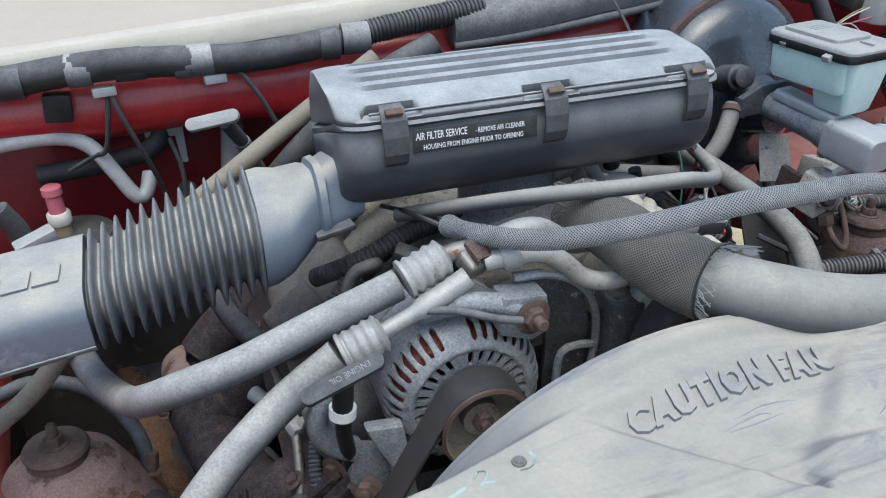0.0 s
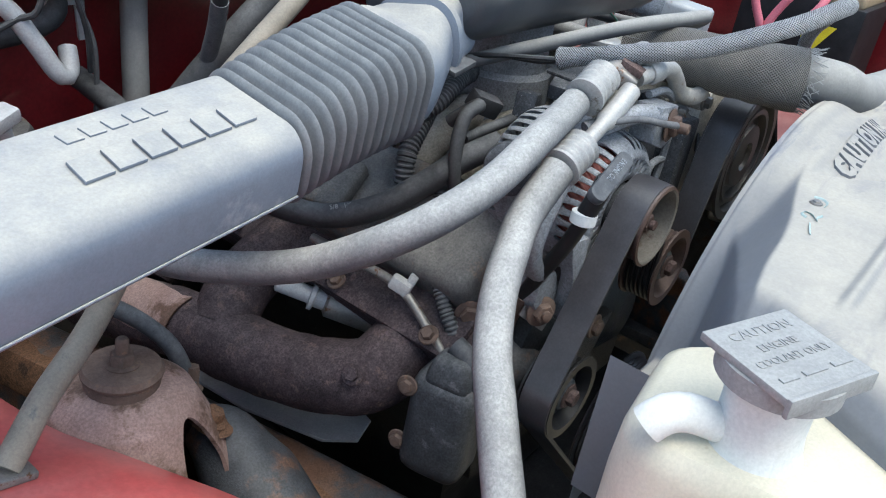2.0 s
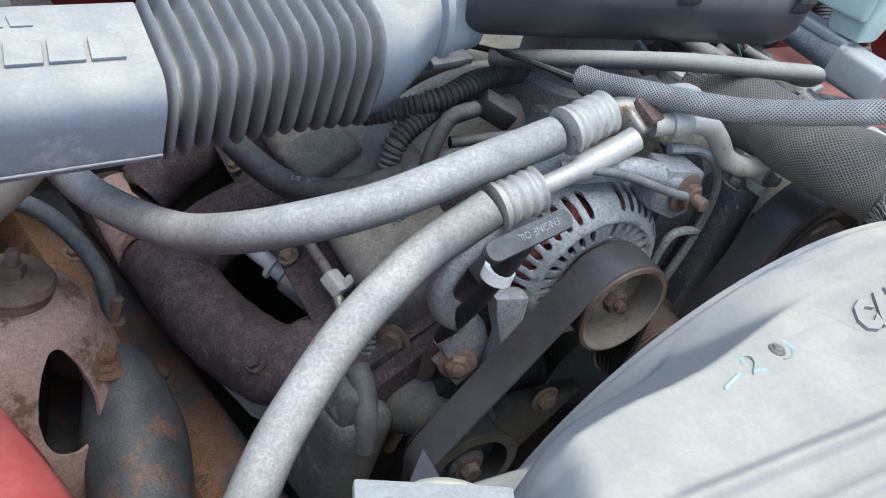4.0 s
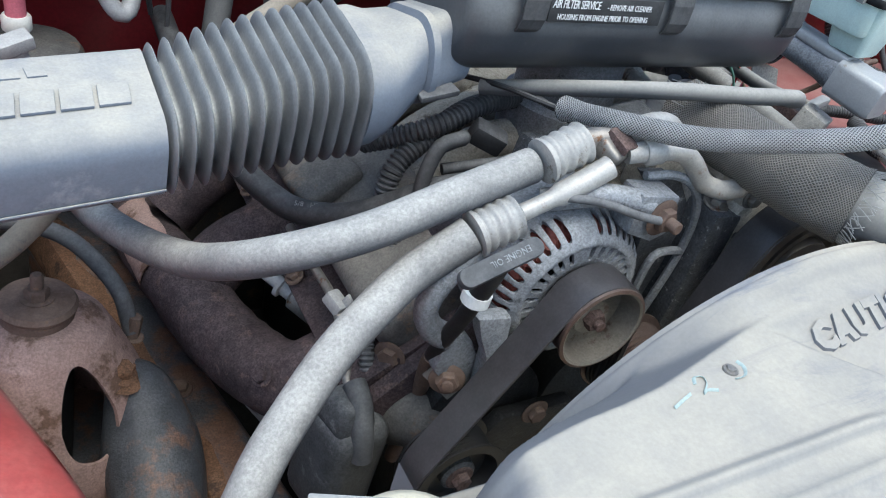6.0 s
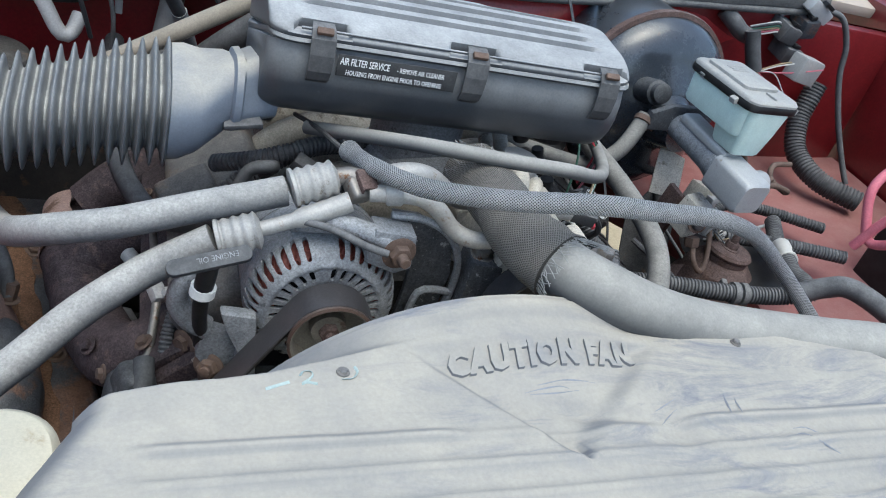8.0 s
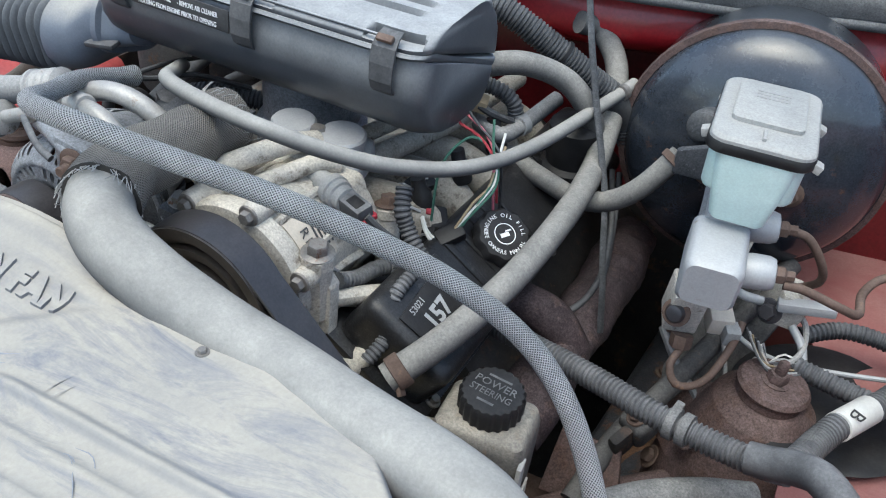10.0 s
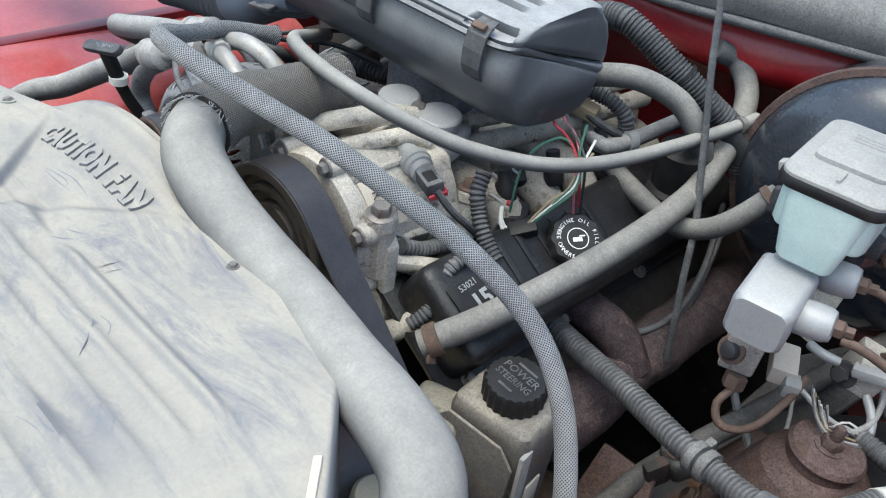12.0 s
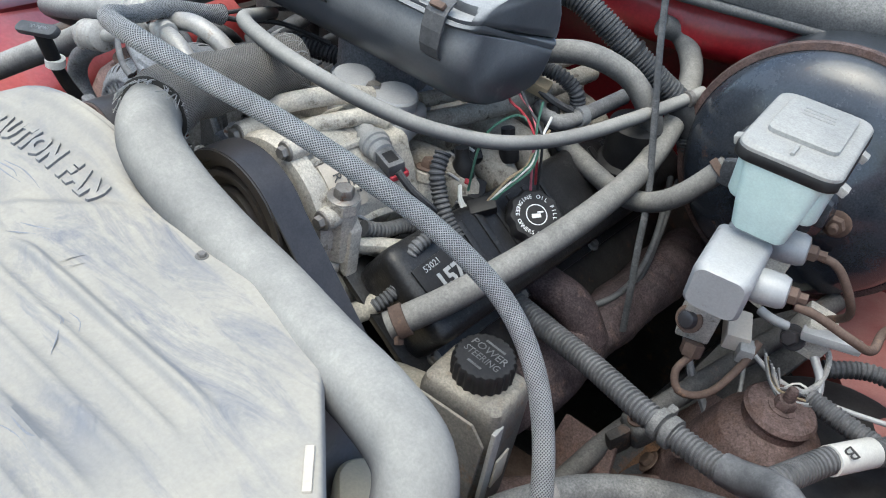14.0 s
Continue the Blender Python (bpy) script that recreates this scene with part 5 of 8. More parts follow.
bracket = thing("alternator_bracket", "grimy cast bracket with curved ribs beside the alternator", "bracket", (-0.03, -0.1, 1.0))
part("arm", tube([(-0.155, -0.1, 1.165), (-0.12, -0.118, 1.178), (-0.09, -0.128, 1.176), (-0.075, -0.13, 1.168)], 0.0085, 12, squash=0.8), M["alu"], bracket)
arcpts = [(-0.085, 1.185), (-0.06, 1.183), (-0.038, 1.172), (-0.022, 1.152), (-0.016, 1.125), (-0.018, 1.09), (-0.03, 1.03), (-0.06, 1.03), (-0.055, 1.1), (-0.055, 1.15), (-0.07, 1.17)]
part("web", plate([(x + 0.009, z) for x, z in arcpts], 0.006, axes((0, -0.098, 0), (0, -1, 0)), 0.001), M["darkalu"], bracket)
part("rib", tube([(-0.079, -0.112, 1.187), (-0.051, -0.114, 1.186), (-0.027, -0.114, 1.174), (-0.011, -0.113, 1.152), (-0.005, -0.112, 1.125), (-0.008, -0.112, 1.09), (-0.019, -0.112, 1.04)], 0.0035, 8), M["alu"], bracket)
part("rib", tube([(-0.043, -0.114, 1.03), (-0.041, -0.114, 1.07), (-0.037, -0.114, 1.108), (-0.021, -0.114, 1.113), (-0.007, -0.113, 1.11)], 0.0035, 8), M["alu"], bracket)
part("post", box((0.030, 0.035, 0.15), pose(0.012, -0.108, 1.075, 0, 4, 0), 0.005), M["darkalu"], bracket)
part("bolt", hexhead(axes((0.014, -0.109, 1.151), (0, -0.2, 1)), 0.007, 0.007), M["steel"], bracket)
part("bolt", hexhead(axes((0.028, -0.128, 1.125), (0.5, -1, 0.1)), 0.006, 0.01), M["darkalu"], bracket)


# the cover's dark colour paints in the shade behind the belt
cover = thing("timing_cover", "cast timing cover with bolts, coloured dark for shade behind the belt", "timing cover", (0.0, -0.05, 0.8))
part("plate", plate([(-0.16, 0.76), (0.15, 0.76), (0.17, 0.90), (0.12, 1.05), (0.03, 1.09), (-0.06, 1.08), (-0.14, 1.02), (-0.18, 0.90)], 0.03, axes((0, -0.035, 0), (0, -1, 0)), 0.006), M["grease_shade"], cover)
part("pump_boss", lathe([(0.07, 0), (0.072, 0.006), (0.068, 0.03), (0.05, 0.04), (0.03, 0.055)], axes((0.0, -0.06, 0.93), (0, -1, 0)), 36), M["grease_shade"], cover)
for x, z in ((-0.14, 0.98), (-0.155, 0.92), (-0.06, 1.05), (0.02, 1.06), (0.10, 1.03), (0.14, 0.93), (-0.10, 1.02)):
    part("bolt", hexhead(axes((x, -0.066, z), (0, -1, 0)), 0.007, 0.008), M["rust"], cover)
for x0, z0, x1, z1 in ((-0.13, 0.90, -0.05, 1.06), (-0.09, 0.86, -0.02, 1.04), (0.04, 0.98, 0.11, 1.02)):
    part("rib", tube([(x0, -0.068, z0), ((x0 + x1) / 2, -0.075, (z0 + z1) / 2), (x1, -0.068, z1)], 0.006, 8), M["grease_shade"], cover)


# ---- belt and pulleys ----
def belt_line(pulleys):
    """The closed line of a belt round pulleys (x, z, r, turn), turn +1 clockwise."""
    pts = []
    n = len(pulleys)
    tang = []
    for i in range(n):
        (x0, z0, r0, s0), (x1, z1, r1, s1) = pulleys[i], pulleys[(i + 1) % n]
        d = Vector((x1 - x0, z1 - z0))
        L, base = d.length, math.atan2(d.y, d.x)
        a = math.acos(max(-1, min(1, (s0 * r0 - s1 * r1) / L)))
        th = base + a
        nrm = Vector((math.cos(th), math.sin(th)))
        tang.append((Vector((x0, z0)) + nrm * r0 * s0, Vector((x1, z1)) + nrm * r1 * s1))
    for i in range(n):
        x1, z1, r1, s1 = pulleys[i]
        a, b = tang[i - 1][1], tang[i][0]
        c = Vector((x1, z1))
        t0, t1 = math.atan2((a - c).y, (a - c).x), math.atan2((b - c).y, (b - c).x)
        if s1 > 0:
            while t1 > t0:
                t1 -= 2 * math.pi
        else:
            while t1 < t0:
                t1 += 2 * math.pi
        m = max(3, int(abs(t1 - t0) / 0.12))
        for k in range(m + 1):
            t = t0 + (t1 - t0) * k / m
            pts.append(c + Vector((math.cos(t), math.sin(t))) * r1)
    return pts


PULLEYS = [(-0.198, 0.957, 0.036, 1), (-0.1205, 1.0965, 0.0332, 1), (-0.050, 1.030, 0.036, -1), (0.078, 1.111, 0.064, 1), (0.256, 0.941, 0.06, 1), (0.0, 0.80, 0.08, 1)]
line = belt_line(PULLEYS)
belt = thing("serpentine_belt", "worn black ribbed serpentine belt", "belt", (0.0, -0.15, 0.72))


def belt_layer(profile):
    rows = []
    for i, p in enumerate(line):
        t = (line[(i + 1) % len(line)] - line[i - 1]).normalized()
        nrm = Vector((-t.y, t.x))
        rows.append([Vector((p.x + nrm.x * o, y, p.y + nrm.y * o)) for o, y in profile])
    return loft(rows + [rows[0]], caps=False)


part("backing", belt_layer([(0.0035, -0.1642), (0.0038, -0.158), (0.0038, -0.143), (0.0035, -0.1368), (0.0022, -0.1362), (0.0022, -0.1648)]), M["belt"], belt, "smooth worn backing")
ribs = [(0.0024, -0.1645)]
for k in range(6):
    y = -0.1640 + 0.0046 * k
    ribs += [(-0.0006, y + 0.0006), (-0.0006, y + 0.0026), (0.0012, y + 0.0036)]
part("ribbed_face", belt_layer(ribs + [(0.0024, -0.1365)]), M["black"], belt, "ribbed black inner face")


def pulley(name, x, z, r, label, mat="belt", cup=True):
    ob = thing(name, label, "pulley", (x, -0.14, z - r))
    mm = axes((x, -0.149, z), (0, -1, 0))
    prof = [(r + 0.004, -0.016), (r + 0.004, -0.014)]
    for k in range(6):
        prof += [(r - 0.003, -0.0125 + k * 0.0045), (r - 0.0005, -0.0105 + k * 0.0045)]
    prof += [(r + 0.004, 0.0145), (r + 0.004, 0.0165), (r - 0.004, 0.0165), (r - 0.008, 0.004), (r * 0.4, 0.002)]
    part("rim", lathe(prof, mm, 48), M[mat], ob)
    part("hub", lathe([(r * 0.42, 0.0), (r * 0.42, 0.010), (r * 0.3, 0.013), (r * 0.2, 0.013)], mm, 30), M["darkalu"], ob)
    part("bolt", hexhead(mm @ pose(0, 0, 0.012), min(0.009, r * 0.22), 0.008), M["brownrust"], ob)
    return ob


pulley("tensioner_pulley", -0.198, 0.957, 0.0345, "grimy black tensioner pulley at the belt's lower bend", "black")
pulley("idler_pulley", -0.050, 1.030, 0.0345, "dark brown smooth idler pulley below the bracket", "pulley")
pulley("steering_pump_pulley", 0.256, 0.941, 0.0585, "dark steering pump pulley")
pulley("crank_pulley", 0.0, 0.80, 0.0785, "dark crankshaft pulley deep in the bay")

comp = thing("compressor", "pale cast aluminium air conditioning compressor with dark clutch", "compressor", (0.0780, -0.0400, 1.029))
cm = axes((0.0780, -0.1360, 1.111), (0, -1, 0))
part("clutch_pulley", lathe([(0.0625, -0.002), (0.0665, -0.001), (0.0665, 0.002), (0.0625, 0.003), (0.0625, 0.026), (0.0665, 0.027), (0.0665, 0.03), (0.058, 0.03), (0.056, 0.022), (0.050, 0.022), (0.049, 0.028), (0.044, 0.028), (0.043, 0.02),
                              (0.034, 0.02), (0.032, 0.027), (0.015, 0.028), (0.013, 0.024)], cm, 56), M["clutch"], comp, "dark clutch pulley with concentric rings")
bm = lathe([(0.058, -0.03), (0.057, -0.036), (0.055, -0.09), (0.057, -0.11)], cm, 48)
for k in range(3):
    a = radians(62 - 36 * k)
    tube([cm @ Vector((0.057 * math.cos(a), 0.057 * math.sin(a), -0.03)), cm @ Vector((0.056 * math.cos(a + 0.05), 0.056 * math.sin(a + 0.05), -0.075)), cm @ Vector((0.058 * math.cos(a), 0.058 * math.sin(a), -0.11))], 0.004, 8, bm=bm)
for v in bm.verts:
    v.co += Vector((1, 1, 1)) * 0.0012 * noise.noise(v.co * 45)
body = part("body", bm, M["castalu"], comp)
bm = bmesh.new()
rings = []
for h, k in ((-0.108, 0.97), (-0.110, 1.0), (-0.134, 1.0), (-0.137, 0.95)):
    rings.append([cm @ Vector(((0.060 + 0.0045 * max(0, math.cos(7 * t)) ** 2) * k * math.cos(t), (0.060 + 0.0045 * max(0, math.cos(7 * t)) ** 2) * k * math.sin(t), h)) for t in np.linspace(0, 2 * math.pi, 113)[:-1]])
part("rear_head", loft(rings, bm), M["castalu"], comp, "lobed cast rear head")
bm = lathe([(0.056, -0.012), (0.064, -0.013), (0.066, -0.017), (0.066, -0.028), (0.06, -0.032)], cm, 48)
part("front_flange", bm, M["castalu"], comp)
for a in (-30, 20, 75, 130):
    w = Vector((math.cos(radians(a)), math.sin(radians(a)), 0))
    p = cm @ (w * 0.068 + Vector((0, 0, -0.022)))
    part("lug", lathe([(0.0085, 0), (0.0098, 0.002), (0.0098, 0.018), (0.0085, 0.02)], axes(p + Vector((0, 0.012, 0)), (0, -1, 0)), 16), M["castalu"], comp)
    part("bolt", hexhead(axes(p + Vector((0, -0.008, 0)), (0, -1, 0)), 0.0058, 0.007), M["steel"], comp)
    q = cm @ (w * 0.061 + Vector((0, 0, -0.045)))
    part("gusset", tube([p + Vector((0, 0.01, 0)), q], 0.006, 10), M["castalu"], comp)
part("mount_plate", plate([(0.106, 1.129), (0.138, 1.141), (0.156, 1.119), (0.154, 1.059), (0.163, 0.999), (0.138, 0.969), (0.113, 1.019), (0.118, 1.069)], 0.014, axes((0, -0.088, 0), (0, -1, 0)), 0.003), M["castalu"], comp, "cast mounting plate")
part("mount_post", lathe([(0.0125, 0), (0.0125, 0.05), (0.0145, 0.052), (0.0145, 0.062), (0.012, 0.064)], axes((0.1400, -0.0980, 1.087), (0.05, -0.05, 1)), 8), M["castalu"], comp)
part("bolt", hexhead(axes((0.1435, -0.1015, 1.15), (0.05, -0.05, 1)), 0.0088, 0.010), M["steel"], comp)
part("cross_arm", tube([(0.1260, -0.0750, 0.9840), (0.1360, -0.0500, 1.009), (0.1460, -0.0200, 1.034), (0.1500, 0.0200, 1.059)], 0.017, 14, squash=0.7), M["castalu"], comp)
part("cross_arm", tube([(0.1340, -0.0920, 1.091), (0.1530, -0.0720, 1.091), (0.1760, -0.0450, 1.087), (0.1960, -0.0260, 1.081)], 0.0135, 14, squash=0.6), M["castalu"], comp)
part("cross_arm", tube([(0.1600, -0.1120, 1.034), (0.1780, -0.0980, 1.049), (0.1870, -0.0700, 1.065), (0.1960, -0.0360, 1.079)], 0.010, 14, squash=0.8), M["castalu"], comp)
part("cross_arm", tube([(0.1380, -0.0700, 1.074), (0.1530, -0.0450, 1.064), (0.1580, -0.0100, 1.059)], 0.010, 12, squash=0.7), M["castalu"], comp)
part("pipe_barb", tube([(0.1160, -0.1020, 1.111), (0.1280, -0.0920, 1.109), (0.1360, -0.0780, 1.105), (0.1400, -0.0660, 1.097)], 0.0052, 12), M["steel"], comp)
part("barb_clip", tube([(0.1280, -0.0860, 1.113), (0.1350, -0.0700, 1.111), (0.1430, -0.0620, 1.099), (0.1380, -0.0660, 1.093)], 0.0018, 8), M["alu"], comp)
rows = []
for i in range(13):
    a = radians(12 + 46 * i / 12)
    rows.append([cm @ Vector(((0.0582 + d) * math.cos(a), (0.0582 + d) * math.sin(a), h)) for d, h in ((0, -0.036), (0, -0.074), (-0.0006, -0.074), (-0.0006, -0.036))])
lab = part("label", loft(rows), M["cream"], comp, "cream paper sticker")


def on_body(a, y):
    w = Vector((math.cos(radians(a)), 0, math.sin(radians(a))))
    return axes(Vector((0.078, y, 1.111)) + w * 0.0588, w, (math.sin(radians(a)), 0, -math.cos(radians(a))))


part("print", join(lettering("R134", 0.013, 0.0002, "CENTER"), on_body(34, -0.092)), M["dark"], lab, smooth=0)
for k in range(4):
    part("print", box((0.022, 0.0018, 0.0003), on_body(35, -0.078 + 0.0045 * k), 0), M["dark"], lab)
sw = axes((0.0880, -0.0300, 1.165), (0.058, -0.018, -0.004))
part("switch", lathe([(0.0075, 0), (0.0075, 0.010), (0.0095, 0.011), (0.0095, 0.022), (0.0135, 0.023), (0.014, 0.030), (0.0125, 0.031), (0.0125, 0.036), (0.0105, 0.037), (0.0105, 0.044), (0.008, 0.045)], sw, 22), M["greycap"], comp, "grey pressure switch")
part("connector", box((0.016, 0.014, 0.026), sw @ pose(0, 0, 0.056), 0.002), M["loom"], comp)
part("connector_groove", box((0.010, 0.0152, 0.014), sw @ pose(0, 0, 0.057), 0.001), M["black"], comp)
part("connector_lock", box((0.017, 0.005, 0.003), sw @ pose(0.001, -0.006, 0.070), 0.001), M["redwire"], comp, "red plastic connector lock")
part("connector_lock", box((0.002, 0.005, 0.013), sw @ pose(0.0092, -0.006, 0.064), 0.0006), M["redwire"], comp, "red plastic connector lock")
part("cable", tube([sw @ Vector((0, 0, 0.07)), (0.1660, -0.0450, 1.147), (0.1760, -0.0300, 1.129), (0.1740, 0.0000, 1.099), (0.1660, 0.0300, 1.079)], 0.0035, 8), M["dark"], comp)
part("hard_line", tube([(0.0180, -0.0900, 1.164), (0.0330, -0.0850, 1.177), (0.0500, -0.0700, 1.186), (0.0670, -0.0350, 1.189), (0.0730, -0.0050, 1.181)], 0.0088, 14), M["castalu"], comp, "pale cast refrigerant line")
part("hard_line", tube([(0.0330, -0.0780, 1.149), (0.0650, -0.0670, 1.167), (0.0800, -0.0450, 1.173), (0.0900, -0.0260, 1.175), (0.1000, -0.0100, 1.169)], 0.0078, 14), M["castalu"], comp, "pale cast refrigerant line")
housing_cap = thing("thermostat_housing", "pale grey housing with two round caps and a bolt", "housing", (0.0680, 0.0100, 1.139))
part("base", box((0.085, 0.05, 0.03), pose(0.0680, 0.0120, 1.157, 4, 0, 14), 0.010, segments=3), M["mcyl"], housing_cap)
for x, y, z, r in ((0.0440, 0.0020, 1.171, 0.020), (0.0870, 0.0140, 1.167, 0.021)):
    part("cap", lathe([(r - 0.003, 0), (r - 0.001, 0.002), (r - 0.001, 0.012), (r, 0.013), (r, 0.017), (r - 0.002, 0.019)], axes((x, y, z), (0.06, -0.06, 1)), 30), M["mcyl"], housing_cap, "pale grey round cap")
part("bolt", hexhead(axes((0.0680, 0.0040, 1.175), (0, 0, 1)), 0.0075, 0.014), M["steel"], housing_cap)
part("post", lathe([(0.011, 0), (0.011, 0.042), (0.013, 0.044), (0.013, 0.052), (0.011, 0.054)], axes((0.1440, 0.0040, 1.077), (-0.12, 0.18, 1)), 12), M["castalu"], housing_cap)
part("post_bolt", hexhead(axes((0.1375, 0.0140, 1.13), (-0.12, 0.18, 1)), 0.0085, 0.009), M["rust"], housing_cap)


# ---- oil dipstick ----
dip = thing("oil_dipstick", "black engine oil dipstick with grey handle and white band", "dipstick", (-0.212, -0.11, 1.03))
hm = axes((-0.2222, -0.1570, 1.1630), (-0.12, -0.55, 0.85), (0.966, 0.254, 0.042))
handle = part("handle", plate(rounded(0.062, 0.013, 0.006, 5), 0.007, hm, 0.002), M["slate"], dip, "dusty grey plastic handle")
part("lettering", join(lettering("ENGINE OIL", 0.0070, 0.0003, "CENTER"), hm @ pose(0.006, 0.0025, 0.0072, 0, 0, 180) @ Matrix.Diagonal((0.80, 0.9, 1, 1))), M["alu"], handle, smooth=0)
part("stem", tube([(-0.2222, -0.1565, 1.1635), (-0.2225, -0.152, 1.147), (-0.2232, -0.1475, 1.131)], 0.0075, 12), M["black"], dip)
part("band", lathe([(0.0082, 0), (0.0098, 0.001), (0.0098, 0.009), (0.0082, 0.010)], axes((-0.2235, -0.1465, 1.124), (0.1, 0.0, 1)), 20), M["white"], dip, "white plastic band")
part("tube", tube([(-0.2232, -0.1465, 1.125), (-0.222, -0.137, 1.10), (-0.218, -0.122, 1.07), (-0.214, -0.108, 1.04), (-0.210, -0.10, 1.02)], 0.0062, 12), M["black"], dip)
part("tube_foot", tube([(-0.214, -0.108, 1.038), (-0.21, -0.1, 1.02), (-0.2, -0.085, 0.96), (-0.19, -0.06, 0.86)], 0.0066, 12), M["rust"], dip)
part("tab", plate([(-0.006, -0.004), (0.022, -0.006), (0.022, 0.008), (-0.006, 0.006)], 0.002, axes((-0.213, -0.113, 1.022), (-0.5, -0.8, 0.2), (0.7, -0.3, -0.5)), 0.0005), M["steel"], dip)


# ---- left bank: valve cover, manifold, sensors ----
vc = thing("valve_cover", "dusty tan and grimy valve cover of the near bank", "valve cover", (-0.18, 0.13, 1.0))
part("cover", box((0.105, 0.40, 0.055), pose(-0.185, 0.135, 1.035, 0, -36, 0), 0.018, segments=4), M["valvetin"], vc)
part("rim", box((0.13, 0.42, 0.01), pose(-0.205, 0.135, 1.008, 0, -36, 0), 0.003), M["manifold"], vc, "rusty gasket rim")
for y in (-0.05, 0.06, 0.2):
    part("bolt", hexhead(axes((-0.256, y, 0.985), (-0.6, 0, 0.8)), 0.006, 0.006), M["rust"], vc)
part("baffle", box((0.06, 0.05, 0.02), pose(-0.22, 0.11, 1.052, 0, -30, 10), 0.008, segments=3), M["valvetin"], vc)

man = thing("exhaust_manifold", "burnt purple-brown cast iron exhaust manifold", "exhaust manifold", (-0.30, 0.1, 0.85))
bm = tube([(-0.335, 0.34, 0.855), (-0.335, 0.25, 0.885), (-0.328, 0.17, 0.905), (-0.310, 0.09, 0.905), (-0.291, 0.03, 0.912), (-0.272, -0.006, 0.925), (-0.240, -0.014, 0.945), (-0.205, -0.008, 0.965)], 0.034, 22)
for v in bm.verts:
    v.co += Vector((1, 1, 1)) * 0.0012 * noise.noise(v.co * 60)
part("log", bm, M["manifold"], man)
for y0, y1 in ((0.145, 0.155), (0.27, 0.29)):
    part("runner", tube([(-0.318, y0, 0.915), (-0.285, y0 + 0.01, 0.945), (-0.24, y1, 0.97), (-0.2, y1, 0.985)], 0.031, 18), M["manifold"], man)
for x, y, z in ((-0.316, 0.036, 0.926), (-0.304, -0.012, 0.945)):
    part("bolt", hexhead(axes((x, y, z), (-0.75, -0.25, 0.6)), 0.0065, 0.006), M["manifold"], man)
rows = []
for k in range(12):
    y = 0.17 + 0.011 * k
    c = Vector((-0.329 - 0.0005 * k, y, 0.905 - 0.0016 * k))
    row = []
    for a in range(95, 185, 9):
        wob = 7 * noise.noise(Vector((k * 0.6, a * 0.05, 0)))
        row.append(c + 0.0365 * Vector((math.cos(radians(a + wob)), 0, math.sin(radians(a + wob)))))
    for a in range(184, 94, -9):
        row.append(c + 0.0352 * Vector((math.cos(radians(a)), 0, math.sin(radians(a)))))
    rows.append(row)
part("heat_shield", loft(rows), M["tower"], man, "flaking pinkish heat shield remnant")
shield = solid("splash_plate", plate([(-0.31, 0.21), (-0.262, 0.20), (-0.207, 0.06), (-0.212, 0.035), (-0.245, 0.022), (-0.272, 0.045), (-0.30, 0.13)], 0.004, pose(0, 0, 0.79, 0, 4, 0), 0.001), M["grey"], "plain grey steel splash plate under the manifold", "plate")
oxy = thing("oxygen_sensor", "grey exhaust sensor with a white collar", "sensor", (-0.25, 0.08, 0.92))
sm = axes((-0.262, 0.105, 0.955), (0.55, -0.75, -0.25))
part("body", lathe([(0.011, 0.03), (0.015, 0.033), (0.015, 0.085), (0.012, 0.09)], sm, 22), M["steel"], oxy)
part("tip", lathe([(0.006, -0.02), (0.0085, -0.018), (0.0085, 0.014), (0.014, 0.015), (0.014, 0.019), (0.010, 0.02), (0.010, 0.034)], sm, 20), M["grey"], oxy)
clipw = thing("wire_clip", "grey plastic wire clip on a thin tube", "clip", (-0.246, -0.006, 1.0))
part("tube", tube([(-0.25, 0.10, 1.01), (-0.248, 0.04, 1.01), (-0.246, -0.006, 1.006), (-0.25, -0.045, 0.985), (-0.256, -0.075, 0.97)], 0.0042, 10), M["steel"], clipw)
part("clip", box((0.014, 0.020, 0.012), pose(-0.246, -0.006, 1.009, 20, 10, 25), 0.003), M["grey"], clipw)
part("clip_lug", box((0.008, 0.008, 0.012), pose(-0.238, -0.012, 1.014, 20, 10, 25), 0.002), M["grey"], clipw)
solid("small_conduit", tube([(-0.185, 0.01, 1.075), (-0.2, 0.0, 1.05), (-0.222, -0.02, 1.03), (-0.234, -0.045, 1.005), (-0.238, -0.065, 0.98), (-0.236, -0.075, 0.94)], 0.0062, 12, 0.001, ribbed(0.0038, 0.08)), M["loom"],
      "thin ribbed grey wire conduit beside the manifold", "conduit")
coil = thing("ignition_sensor", "grimy grey moulded sensor body with a cable boot", "sensor", (-0.255, -0.09, 0.88))
part("body", box((0.054, 0.060, 0.10), pose(-0.262, -0.085, 0.918, 0, 6, 12), 0.019, segments=5), M["sensorblack"], coil)
part("top", box((0.04, 0.046, 0.03), pose(-0.262, -0.086, 0.972, 0, 6, 12), 0.011, segments=4, taper=0.7), M["sensorblack"], coil)
part("boot", tube([(-0.256, -0.078, 0.990), (-0.256, -0.092, 0.984), (-0.258, -0.108, 0.967), (-0.258, -0.114, 0.945)], 0.0095, 12), M["slate"], coil, "grey rubber cable boot")
for y, z in ((-0.06, 0.955), (-0.058, 0.895)):
    part("bolt", hexhead(axes((-0.289, y, z), (-1, -0.2, 0.2)), 0.006, 0.006), M["rust"], coil)
# pump body and arm take the same painted shade
duc = thing("water_pump_body", "cast pump body coloured dark for shade, and tube, behind the belt", "water pump", (-0.15, -0.08, 0.85))
